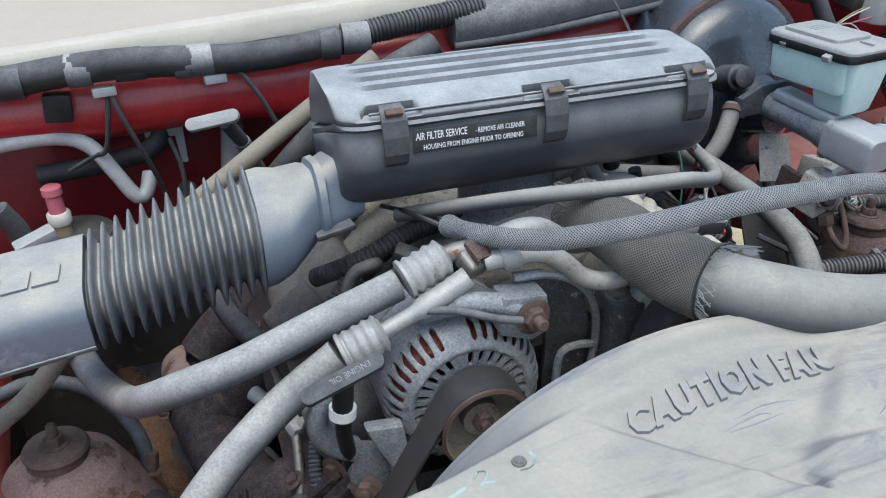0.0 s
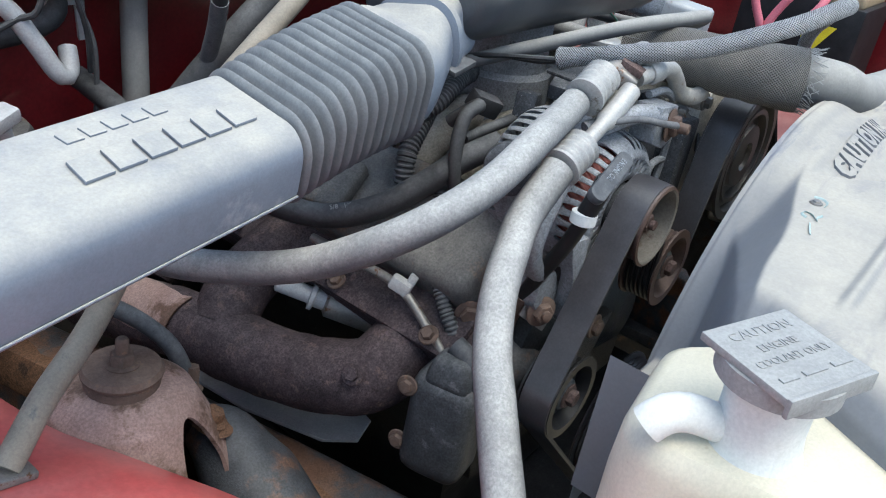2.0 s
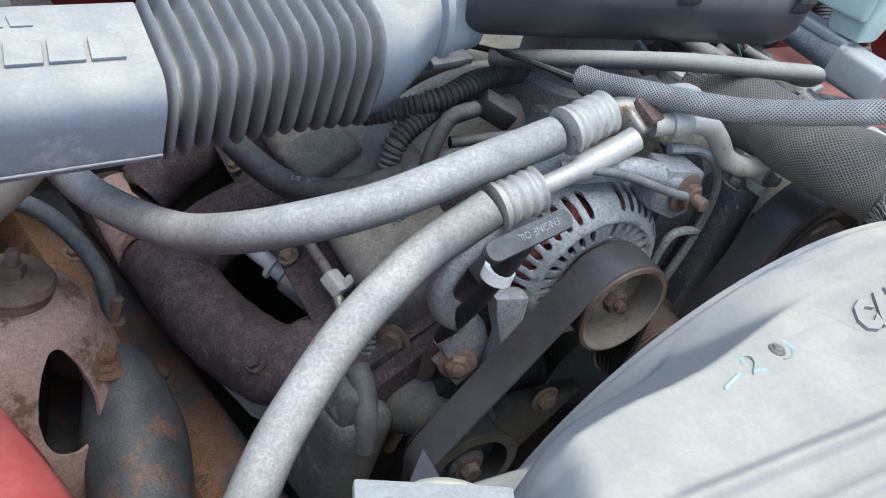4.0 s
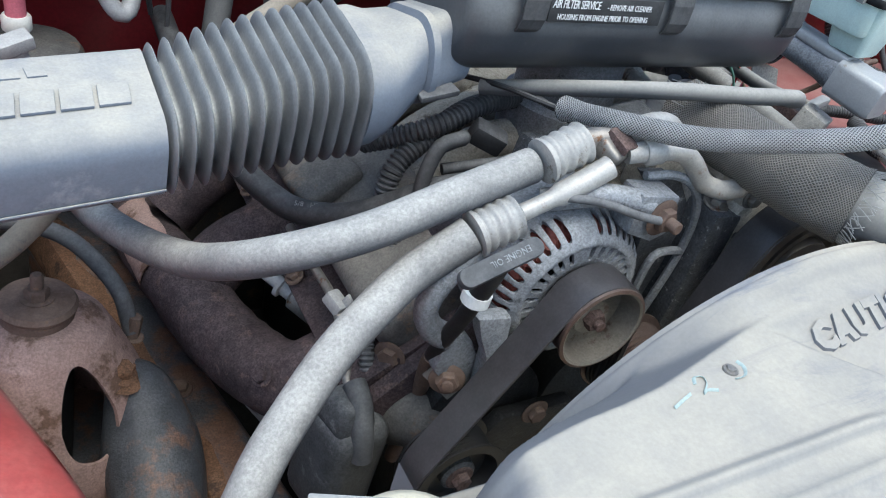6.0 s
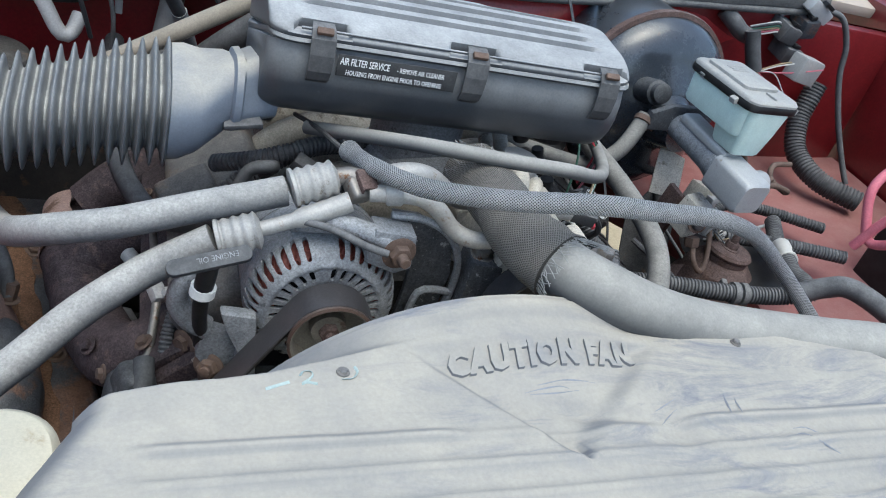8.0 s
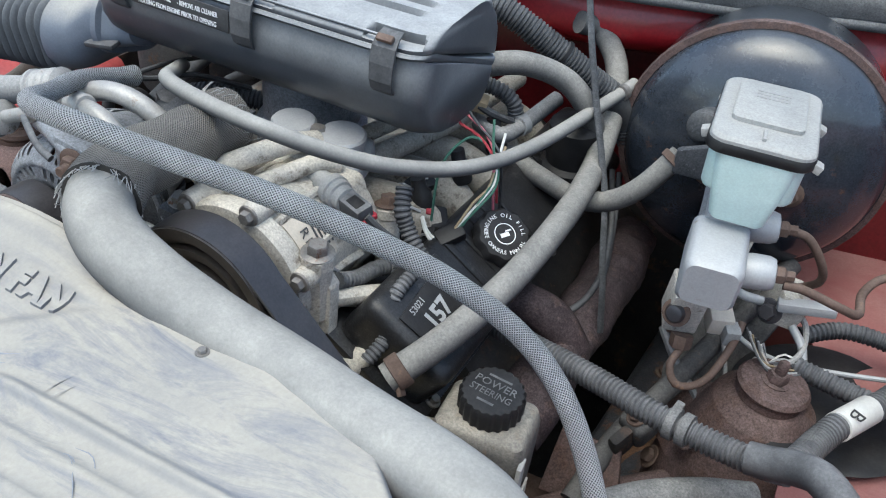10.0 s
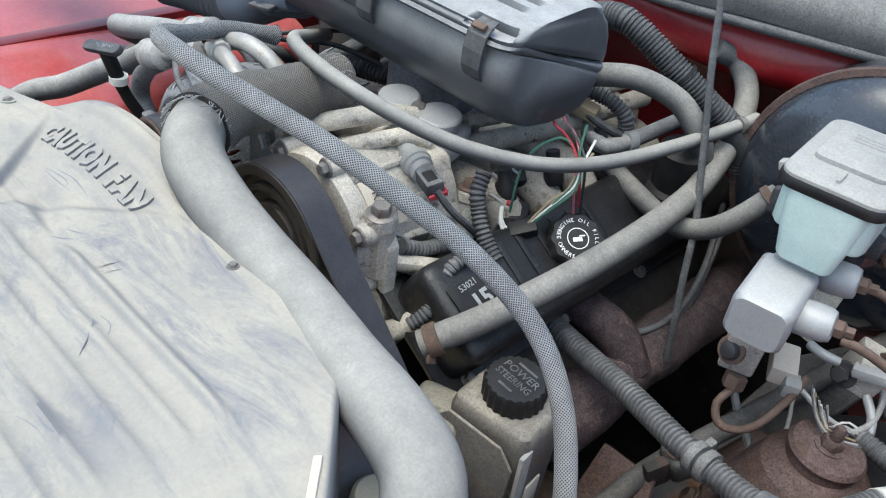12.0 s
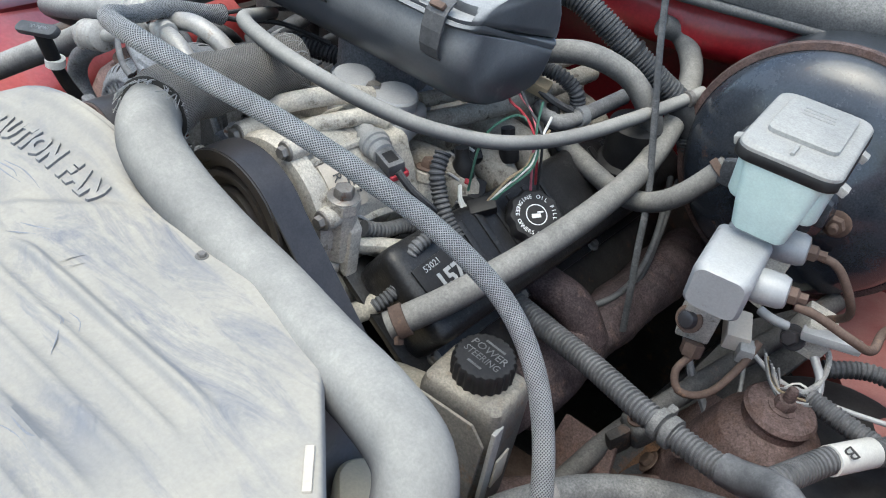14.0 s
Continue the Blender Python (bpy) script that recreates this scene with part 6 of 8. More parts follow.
part("body", lathe([(0.05, 0), (0.055, 0.01), (0.055, 0.05), (0.04, 0.06)], axes((-0.15, -0.06, 0.96), (0, -1, 0)), 32), M["grease_shade"], duc)
part("outlet", tube([(-0.215, -0.06, 0.93), (-0.205, -0.085, 0.95), (-0.19, -0.10, 0.955), (-0.165, -0.105, 0.95)], 0.028, 20), M["frame_dusty"], duc)
part("arm", plate([(-0.05, -0.03), (0.02, -0.04), (0.07, 0.03), (0.0, 0.03)], 0.014, axes((-0.15, -0.122, 0.95), (0, -1, 0)), 0.003), M["grease_shade"], duc)
part("bolt", hexhead(axes((-0.12, -0.136, 0.98), (0, -1, 0)), 0.008, 0.007), M["rust"], duc)
part("bolt", hexhead(axes((-0.222, -0.066, 1.0), (-0.8, -0.6, 0)), 0.009, 0.007), M["rust"], duc)

# small hoses and wiring under the duct
solid("corrugated_conduit", tube([(0.0, 0.12, 1.115), (-0.06, 0.11, 1.125), (-0.11, 0.085, 1.13), (-0.155, 0.065, 1.115), (-0.182, 0.055, 1.098), (-0.19, 0.05, 1.075), (-0.185, 0.05, 1.06)], 0.0088, 12, 0.0011, ribbed(0.0046, 0.1)), M["loom"],
      "dark ribbed wire conduit curling under the duct", "conduit")
solid("corrugated_conduit", tube([(-0.05, 0.09, 1.14), (-0.10, 0.07, 1.145), (-0.14, 0.06, 1.135), (-0.17, 0.068, 1.12), (-0.2, 0.09, 1.1)], 0.0085, 12, 0.0011, ribbed(0.0046, 0.1)), M["loom"],
      "dark ribbed wire conduit curling under the duct", "conduit")
solid("rubber_loop", tube([(-0.16, 0.03, 1.13), (-0.155, 0.012, 1.148), (-0.163, 0.0, 1.155), (-0.178, 0.002, 1.148), (-0.187, 0.0, 1.125), (-0.19, -0.004, 1.10), (-0.188, -0.006, 1.085)], 0.0062, 12), M["dark"], "dark rubber breather hose bent in a loop", "hose")
plug = thing("sensor_plug", "dusty black electrical plugs on the intake", "connector", (-0.12, 0.02, 1.12))
part("plug", box((0.03, 0.018, 0.018), pose(-0.122, 0.022, 1.142, 10, 20, -25), 0.003), M["dark"], plug)
part("plug", box((0.022, 0.020, 0.024), pose(-0.10, -0.01, 1.148, 0, 10, 15), 0.003), M["darkalu"], plug)
part("plug", box((0.034, 0.024, 0.014), pose(-0.075, -0.03, 1.166, 5, -8, 20), 0.003), M["darkalu"], plug)
part("pipe", tube([(-0.17, 0.005, 1.125), (-0.14, 0.0, 1.13), (-0.11, -0.005, 1.135)], 0.005, 10), M["dark"], plug)
part("bracket", plate([(-0.03, -0.02), (0.05, -0.025), (0.055, 0.02), (-0.03, 0.025)], 0.003, pose(-0.045, -0.03, 1.176, 4, -6, 10), 0.001), M["darkalu"], plug, "flat grey bracket with a hole")


# ---- shock towers ----
def shock_tower(at, k, top, side, mats, label):
    ob = thing("shock_tower", label, "shock tower", (at[0], at[1], at[2] - 0.2))
    prof = [(0.027, -0.007), (0.034, -0.008), (0.042, -0.012), (0.053, -0.022), (0.064, -0.045), (0.076, -0.072), (0.086, -0.10), (0.093, -0.13), (0.098, -0.20)]
    seg = 280
    bm = bmesh.new()
    fine = []
    for (r0, h0), (r1, h1) in zip(prof, prof[1:]):
        for j in range(16):
            fine.append((r0 + (r1 - r0) * j / 16, h0 + (h1 - h0) * j / 16))
    rows = []
    for r, h in fine:
        rows.append([bm.verts.new(Vector(at) + Vector((r * k * math.cos(2 * math.pi * s / seg), r * k * math.sin(2 * math.pi * s / seg), h))) for s in range(seg)])
    a0 = math.radians(side)
    for i in range(len(rows) - 1):
        h = (fine[i][1] + fine[i + 1][1]) / 2
        for s in range(seg):
            a = 2 * math.pi * (s + 0.5) / seg
            d = math.atan2(math.sin(a - a0), math.cos(a - a0))
            if (d / (0.30 - 1.1 * (h + 0.06))) ** 2 + ((h + 0.064) / 0.041) ** 2 < 1:
                continue
            bm.faces.new((rows[i][s], rows[i][(s + 1) % seg], rows[i + 1][(s + 1) % seg], rows[i + 1][s]))
    top_z, low_z = rows[0][0].co.z, rows[-1][0].co.z
    smooth_border(bm, 10, lambda c: c.z > top_z - 0.002 or c.z < low_z + 0.002)
    bmesh.ops.recalc_face_normals(bm, faces=bm.faces)
    bmesh.ops.solidify(bm, geom=bm.faces[:], thickness=0.0035)
    part("dome", bm, mats[0], ob)
    mm = axes(at, (0.05, 0.02, 1))
    part("cushion", lathe([(0.030 * top, -0.010), (0.034 * top, -0.008), (0.034 * top, -0.001), (0.031 * top, 0.0), (0.036 * top, 0.001), (0.037 * top, 0.004), (0.034 * top, 0.008), (0.014, 0.009)], mm, 40), mats[1], ob, "round rubber and steel cushion")
    nut = part("nut", lathe([(0.013, 0.008), (0.013, 0.010), (0.010, 0.0105)], mm, 24), mats[2], ob)
    part("nut_head", lathe([(0.0095, 0.010), (0.0095, 0.017), (0.008, 0.019)], mm, 6), mats[2], nut)
    part("stud", lathe([(0.005, 0.018), (0.005, 0.030), (0.0035, 0.032)], mm, 12), mats[2], ob, "threaded stud")
    part("absorber", lathe([(0.028, -0.2), (0.028, -0.05), (0.02, -0.045)], mm, 24), M["black"], ob, "black shock absorber inside the dome")
    part("flange", lathe([(0.098 * k, -0.19), (0.125 * k, -0.20), (0.128 * k, -0.21), (0.098 * k, -0.215)], axes(at, (0, 0, 1)), 40), M["skirt"], ob)
    for a in (-35, 80, 200):
        p = Vector(at) + Vector((0.094 * k * math.cos(radians(a)), 0.094 * k * math.sin(radians(a)), -0.115))
        part("bolt", hexhead(axes(p, (math.cos(radians(a)), math.sin(radians(a)), 0.6)), 0.008, 0.007), M["rust"], ob)
    return ob


shock_tower((-0.460, 0.080, 0.972), 1.0, 0.82, -68, (M["tower"], M["rust"], M["rust"]), "pinkish rusty shock tower dome with an arched opening")
shock_tower((0.490, 0.098, 1.029), 0.86, 0.88, 100, (M["brownrust"], M["brownrust"], M["brownrust"]), "dark rusty shock tower dome with a large washer")
arm = thing("control_arm_bracket", "bluish grey steel bracket with rust at the shock tower", "bracket", (-0.41, 0.0, 0.80))
bm = tube([(-0.395, 0.075, 0.892), (-0.388, 0.05, 0.878), (-0.385, 0.01, 0.850), (-0.39, -0.04, 0.825), (-0.41, -0.09, 0.81), (-0.43, -0.16, 0.79)], 0.034, 24, shape=lambda s, t: 0.45 + 0.75 * min(1, s / 0.07) ** 0.6)
for v in bm.verts:
    v.co += Vector((1, 1, 1)) * 0.002 * noise.noise(v.co * 30)
part("shell", bm, M["skirt"], arm)
part("bolt", hexhead(axes((-0.404, 0.048, 0.915), (0.4, -0.2, 1)), 0.0095, 0.010), M["scale"], arm)
part("rust_patch", lathe([(0.0, 0.002), (0.012, 0.0015), (0.02, 0.0)], axes((-0.404, 0.048, 0.9125), (0.4, -0.2, 1)), 20, caps=False), M["scale"], arm)
solid("brake_hose", tube([(-0.52, 0.16, 0.99), (-0.48, 0.16, 1.0), (-0.43, 0.15, 0.985), (-0.395, 0.12, 0.95), (-0.385, 0.10, 0.91)], 0.0075, 12), M["loom"], "grey rubber hose arching behind the shock tower", "hose")
solid("fitting", hexhead(axes((-0.386, 0.10, 0.905), (0.2, 0.1, 1)), 0.0075, 0.022, True), M["rust"], "rusty hose fitting on the frame rail", "fitting")


# ---- washer bottle ----
bottle = thing("washer_bottle", "yellowed white plastic fluid bottle with a grey flip cap", "fluid bottle", (-0.37, -0.33, 0.9))
rows = []
for z, k, dx in ((0.90, 0.96, 0), (0.93, 1.0, 0), (1.10, 1.0, 0), (1.122, 0.985, 0), (1.132, 0.95, 0), (1.137, 0.87, 0)):
    rows.append([Vector((-0.359, -0.345, z)) + Matrix.Rotation(radians(9), 3, "Z") @ Vector((a * k, b * k, 0)) for a, b in rounded(0.118, 0.156, 0.034, 8)])
part("body", loft(rows), M["bottle"], bottle)
part("neck", lathe([(0.040, 0), (0.030, 0.008), (0.0225, 0.018), (0.0205, 0.03), (0.0205, 0.058), (0.018, 0.060)], axes((-0.382, -0.332, 1.120), (0.0, 0.03, 1)), 36), M["white"], bottle, "white filler neck")
part("spout", tube([(-0.394, -0.316, 1.146), (-0.405, -0.304, 1.151), (-0.414, -0.296, 1.150), (-0.419, -0.291, 1.143)], 0.0095, 16, squash=0.8), M["white"], bottle, "white overflow spout")
cm2 = axes((-0.382, -0.3300, 1.1860), (-0.04, 0.03, 1), (0.92, -0.40, 0.05))
cap = part("cap", plate([(-0.0275, -0.026), (0.0275, -0.026), (0.0275, 0.026), (-0.0275, 0.026)], 0.0045, cm2, 0.0012), M["greycap"], bottle, "grey flip cap with moulded print")
part("cap_skirt", lathe([(0.024, -0.012), (0.029, -0.010), (0.029, 0.0), (0.02, 0.001)], cm2, 36), M["greycap"], cap)
part("cap_edge", box((0.055, 0.003, 0.010), cm2 @ pose(0, -0.0262, 0.0), 0.001), M["greycap"], cap)
part("lettering", join(lettering("CAUTION", 0.0085, 0.0003, "CENTER"), cm2 @ pose(0, 0.0135, 0.0047)), M["greycap"], cap, smooth=0)
part("lettering", join(lettering("ENGINE", 0.0068, 0.0003, "CENTER"), cm2 @ pose(0, 0.003, 0.0047)), M["greycap"], cap, smooth=0)
part("lettering", join(lettering("COOLANT ONLY", 0.0068, 0.0003, "CENTER"), cm2 @ pose(0, -0.006, 0.0047) @ Matrix.Diagonal((0.85, 1, 1, 1))), M["greycap"], cap, smooth=0)
for x, w in ((-0.016, 0.010), (0.0, 0.014), (0.017, 0.012)):
    part("print_bar", box((w, 0.003, 0.0012), cm2 @ pose(x, -0.0155, 0.0047), 0), M["greycap"], cap)


# ---- right bank ----
vr = thing("valve_cover", "black ribbed plastic valve cover with an oil filler cap", "valve cover", (0.207, 0.091, 1.016))
vm = pose(0.200, 0.118, 1.069, 0, 32, 0)
part("cover", box((0.096, 0.44, 0.06), vm @ pose(0.008, 0.010, 0), 0.016, segments=4), M["oilyblack"], vr)
part("flange", box((0.116, 0.46, 0.008), vm @ pose(0.008, 0.010, -0.026), 0.002), M["oilyblack"], vr)
for k in range(12):
    if abs(k - 7) > 1:
        part("rib", box((0.066, 0.008, 0.004), vm @ pose(0.006, -0.122 + 0.024 * k, 0.0300), 0.0014), M["oilyblack"], vr)
for y in (-0.19, -0.06, 0.07, 0.19):
    part("bolt", hexhead(vm @ pose(0.061, y, -0.022), 0.005, 0.006), M["steel"], vr)
om = axes((0.224, 0.068, 1.095), (0.45, -0.30, 0.84), (0.75, -0.2, -0.5))
capbm = bmesh.new()
rings = []
for r, h in ((0.024, 0), (0.0265, 0.002), (0.0265, 0.013), (0.024, 0.016), (0.019, 0.0165)):
    rings.append([om @ Vector(((r + 0.0012 * math.cos(10 * t)) * math.cos(t), (r + 0.0012 * math.cos(10 * t)) * math.sin(t), h)) for t in np.linspace(0, 2 * math.pi, 61)[:-1]])
oc = part("oil_cap", loft(rings, capbm), M["black"], vr, "black lobed oil filler cap with white print")


def ring_text(text, radius, size, m, start, mat, parent, flip=1):
    """Letters set round a circle."""
    a = radians(start)
    for ch in text:
        if ch != " ":
            g = lettering(ch, size, 0.0002, "CENTER")
            if flip > 0:
                mm = m @ Matrix.Rotation(a, 4, "Z") @ pose(0, radius, 0)
            else:
                mm = m @ Matrix.Rotation(a, 4, "Z") @ pose(0, -radius, 0)
            part("letter", join(g, mm), mat, parent, smooth=0)
        a -= flip * size * 0.66 / radius


om2 = om @ pose(0, 0, 0.0168, 0, 0, 52)
ring_text("ENGINE OIL FILL", 0.0165, 0.0055, om2, 95, M["ink"], oc)
ring_text("SEE OWNERS MANUAL", 0.0203, 0.0055, om2, -92, M["ink"], oc, -1)
part("symbol", lathe([(0.0105, 0), (0.0105, 0.0003), (0.0096, 0.0003), (0.0096, 0.0)], om2, 30, caps=False), M["ink"], oc)
part("symbol", box((0.009, 0.004, 0.0004), om2 @ pose(0, -0.001, 0, 0, 0, 25), 0), M["ink"], oc)
part("symbol", box((0.006, 0.0014, 0.0004), om2 @ pose(0.003, 0.004, 0, 0, 0, 25), 0), M["ink"], oc)
pm = vm @ pose(0.004, -0.170, 0.0312, 0, 0, 95)
tagp = part("tag", box((0.056, 0.034, 0.0012), pm, 0.0004), M["black"], vr, "black label with white numbers")
part("number", join(lettering("53021", 0.0085, 0.0002, "CENTER"), pm @ pose(-0.006, 0.0085, 0.0009)), M["mcyl"], tagp, smooth=0)
part("number", join(lettering("157", 0.022, 0.0002, "CENTER", bold=0.0008), pm @ pose(0.004, -0.0135, 0.0009)), M["mcyl"], tagp, smooth=0)

psr = thing("steering_reservoir", "grimy dark tin power steering reservoir with a black ribbed cap", "fluid reservoir", (0.291, -0.092, 0.916))
rows = []
for z, k in ((0.86, 0.8), (0.90, 0.95), (1.0, 1.0), (1.025, 1.0), (1.035, 0.93), (1.038, 0.82)):
    rows.append([Vector((0.296 + a * k * math.cos(0.1) - b * k * math.sin(0.1), -0.087 + a * k * math.sin(0.1) + b * k * math.cos(0.1), z + 0.013)) for a, b in rounded(0.078, 0.060, 0.010, 5)])
part("body", loft(rows), M["tinbody"], psr, "grimy tin reservoir body")
part("front_plate", plate([(-0.045, -0.09), (0.034, -0.12), (0.036, -0.012), (0.022, 0.004), (-0.03, 0.006), (-0.044, -0.01)], 0.003, axes((0.298, -0.121, 1.034), (0.1, -1, 0.05), (1, 0.1, 0)), 0.001), M["tinbody"], psr, "grimy steel plate")
part("strap", box((0.014, 0.004, 0.12), pose(0.337, -0.109, 0.978, 0, 0, 96), 0.001), M["tankcap"], psr, "worn grey sticker")
part("tag", box((0.020, 0.002, 0.034), pose(0.337, -0.089, 0.973, 0, 0, 96), 0.0005), M["cream"], psr, "blank cream tag")
pcm = axes((0.295, -0.081, 1.046), (0.02, -0.05, 1), (1, -0.03, 0))
rings = []
for r, h in ((0.021, 0), (0.021, 0.006), (0.026, 0.0065), (0.026, 0.022), (0.024, 0.025), (0.02, 0.0255)):
    rings.append([pcm @ Vector(((r + (0.0008 * math.cos(22 * t) if h > 0.006 else 0)) * math.cos(t), (r + (0.0008 * math.cos(22 * t) if h > 0.006 else 0)) * math.sin(t), h)) for t in np.linspace(0, 2 * math.pi, 133)[:-1]])
pc = part("cap", loft(rings), M["black"], psr, "black ribbed cap with moulded letters")
part("lettering", join(lettering("POWER", 0.0105, 0.0003, "CENTER"), pcm @ pose(0, 0.002, 0.0256)), M["loom"], pc, smooth=0)
part("lettering", join(lettering("STEERING", 0.0095, 0.0003, "CENTER"), pcm @ pose(0, -0.0075, 0.0256) @ Matrix.Diagonal((0.85, 1, 1, 1))), M["loom"], pc, smooth=0)
for y, w in ((0.013, 0.02), (-0.014, 0.014)):
    part("print_bar", box((w, 0.0022, 0.0004), pcm @ pose(0, y, 0.0257), 0), M["loom"], pc)
part("side", box((0.05, 0.05, 0.06), pose(0.251, -0.120, 0.999, 0, 0, 20), 0.010, segments=3), M["grimycream"], psr)

overflow = thing("overflow_bottle", "cream plastic bottle tucked under the radiator hose", "fluid bottle", (0.356, -0.262, 0.98))
rows = [[Vector((0.356, -0.262, z)) + Matrix.Rotation(radians(48), 3, "Z") @ Vector((a * k, b * k, 0)) for a, b in rounded(0.066, 0.072, 0.016, 6)] for z, k in ((0.98, 0.95), (0.99, 1.0), (1.102, 1.0), (1.112, 0.96), (1.115, 0.88))]
part("body", loft(rows), M["bottle"], overflow)
part("seam", loft([[Vector((0.356, -0.262, z)) + Matrix.Rotation(radians(48), 3, "Z") @ Vector((a * 1.015, b * 1.015, 0)) for a, b in rounded(0.066, 0.072, 0.016, 6)] for z in (1.086, 1.089)]), M["bottle"], overflow)

mr = thing("exhaust_manifold", "rusty dark exhaust manifold beside the brake cylinder", "exhaust manifold", (0.312, 0.116, 0.917))
log = tube([(0.292, -0.004, 0.946), (0.298, 0.054, 0.967), (0.300, 0.133, 0.976), (0.301, 0.232, 0.980), (0.295, 0.331, 0.971)], 0.031, 28, 0.004, shape=lambda s, t: 1 + 0.10 * math.sin(s * 42) * math.sin(s * 17))
for v in log.verts:
    v.co += Vector((1, 0.6, 1)) * (0.0035 * noise.noise(v.co * 45) + 0.0015 * noise.noise(v.co * 140))
part("log", log, M["manifold"], mr)
part("runner", tube([(0.308, 0.094, 0.980), (0.284, 0.092, 1.01), (0.255, 0.091, 1.017), (0.207, 0.091, 1.016)], 0.021, 16), M["manifold"], mr)
part("runner", tube([(0.294, -0.004, 0.946), (0.276, -0.025, 0.975), (0.247, -0.027, 0.995)], 0.030, 16), M["manifold"], mr)
part("shield", plate([(0.28, -0.07), (0.36, -0.05), (0.38, 0.02), (0.36, 0.05), (0.29, 0.03)], 0.005, pose(-0.016, -0.003, 0.926, 0, 14, 0), 0.0015), M["rust"], mr, "burnt rusty heat plate")
for k in range(2):
    o = 0.009 * k
    cable = thing("spark_cable", "grey spark plug cable with a ringed boot above the manifold", "cable", (0.267, 0.087, 0.985), group="spark plug cables")
    part("lead", tube([(0.262 + o, 0.290, 1.076), (0.288, 0.233 + o, 1.045), (0.300, 0.190 + o, 1.022 - o), (0.301, 0.153 + o, 1.011 - o), (0.294, 0.126 + o, 1.006 - o), (0.281, 0.105 + o, 1.002 - o)], 0.0036, 10), M["slate"], cable)
    part("boot", lathe([(0.0045, 0.0), (0.0065, 0.002), (0.0065, 0.006), (0.0100, 0.007), (0.0105, 0.010), (0.0070, 0.012), (0.0075, 0.026)], axes((0.284, 0.108 + o, 1.003 - o), (-0.6, -0.75, -0.1)), 18), M["frame_dusty"], cable, "dusty grey boot")
solid("steering_shaft", tube([(0.366, -0.022, 0.915), (0.379, 0.041, 0.943), (0.400, 0.089, 0.970), (0.438, 0.186, 1.01), (0.472, 0.279, 1.044)], 0.0105, 16), M["frame_dusty"], "grimy steel steering shaft below the brake lines", "shaft")
yoke = thing("steering_yoke", "dusty grey cast steering joint on the shaft", "joint", (0.405, 0.042, 0.972))
part("body", box((0.03, 0.032, 0.03), axes((0.395, 0.059, 0.959), (0.05, 0.1, 0.04), (1, -0.3, 0)), 0.009, segments=3), M["frame_dusty"], yoke)
part("ear", box((0.012, 0.034, 0.024), axes((0.387, 0.037, 0.950), (0.05, 0.1, 0.04), (1, -0.3, 0)), 0.005, segments=2), M["rail"], yoke)
part("bolt", hexhead(axes((0.392, 0.051, 0.974), (-0.3, -0.4, 0.8)), 0.006, 0.006), M["rust"], yoke)
low = thing("lower_hose", "thick grey hose with a worm clamp low beside the reservoir", "hose", (0.38, -0.10, 0.93))
part("hose", tube([(0.345, -0.165, 0.945), (0.362, -0.128, 0.972), (0.384, -0.095, 0.984), (0.405, -0.064, 0.986), (0.433, -0.036, 0.986), (0.466, -0.012, 0.985), (0.505, 0.012, 0.98)], 0.014, 18), M["seal"], low)
part("clamp", lathe([(0.0185, 0), (0.0198, 0.0005), (0.0198, 0.010), (0.0185, 0.0105)], axes((0.384, -0.095, 0.984), (0.021, 0.031, 0.002)) @ Matrix.Diagonal((0.78, 0.78, 1, 1)), 22), M["steel"], low, "dull steel clamp")
small = thing("breather_hose", "grey rubber breather hose to the brake booster", "hose", (0.264, 0.139, 1.064))
part("hose", tube([(0.150, 0.205, 1.108), (0.192, 0.190, 1.106), (0.228, 0.179, 1.103), (0.262, 0.172, 1.101), (0.292, 0.172, 1.110), (0.317, 0.177, 1.132), (0.342, 0.193, 1.17)], 0.0105, 16), M["hosegrey"], small)
part("clamp", lathe([(0.0112, 0), (0.0122, 0.0005), (0.0122, 0.007), (0.0112, 0.0075)], axes((0.336, 0.188, 1.162), (0.5, 0.5, 0.8)), 16), M["rust"], small)
drop = thing("conduit_drop", "large ribbed dark conduit running behind the air cleaner", "conduit", (0.139, 0.222, 1.23))
part("conduit", tube([(0.0, 0.222, 1.20), (0.04, 0.220, 1.222), (0.085, 0.219, 1.240), (0.112, 0.220, 1.249), (0.139, 0.222, 1.247), (0.19, 0.237, 1.217), (0.225, 0.252, 1.192), (0.255, 0.27, 1.166), (0.275, 0.282, 1.12)], 0.0128, 16, 0.001, ribbed(0.0042, 0.07)), M["sensorblack"], drop)
part("end_tape", tube([(0.248, 0.2655, 1.173), (0.258, 0.272, 1.160), (0.266, 0.277, 1.143)], 0.0144, 16), M["dark"], drop, "dark tape round the end")
part("tie", lathe([(0.0136, 0), (0.0150, 0.0004), (0.0150, 0.004), (0.0136, 0.0044)], axes((0.196, 0.2395, 1.2135), (0.045, 0.018, -0.03)), 18), M["black"], drop, "black cable tie")
solid("bypass_hose", tube([(0.10, 0.165, 1.19), (0.138, 0.17, 1.207), (0.176, 0.19, 1.214), (0.211, 0.215, 1.199), (0.236, 0.222, 1.176), (0.246, 0.23, 1.15), (0.246, 0.236, 1.11)], 0.0118, 16), M["hosegrey"], "grey rubber hose bending down behind the housing", "hose")
solid("filler_neck", lathe([(0.03, 0), (0.034, 0.01), (0.034, 0.03), (0.028, 0.034), (0.028, 0.075), (0.02, 0.08)], axes((0.230, 0.236, 1.075), (0, -0.1, 1)), 30), M["black"], "black round plastic breather behind the valve cover", "breather")
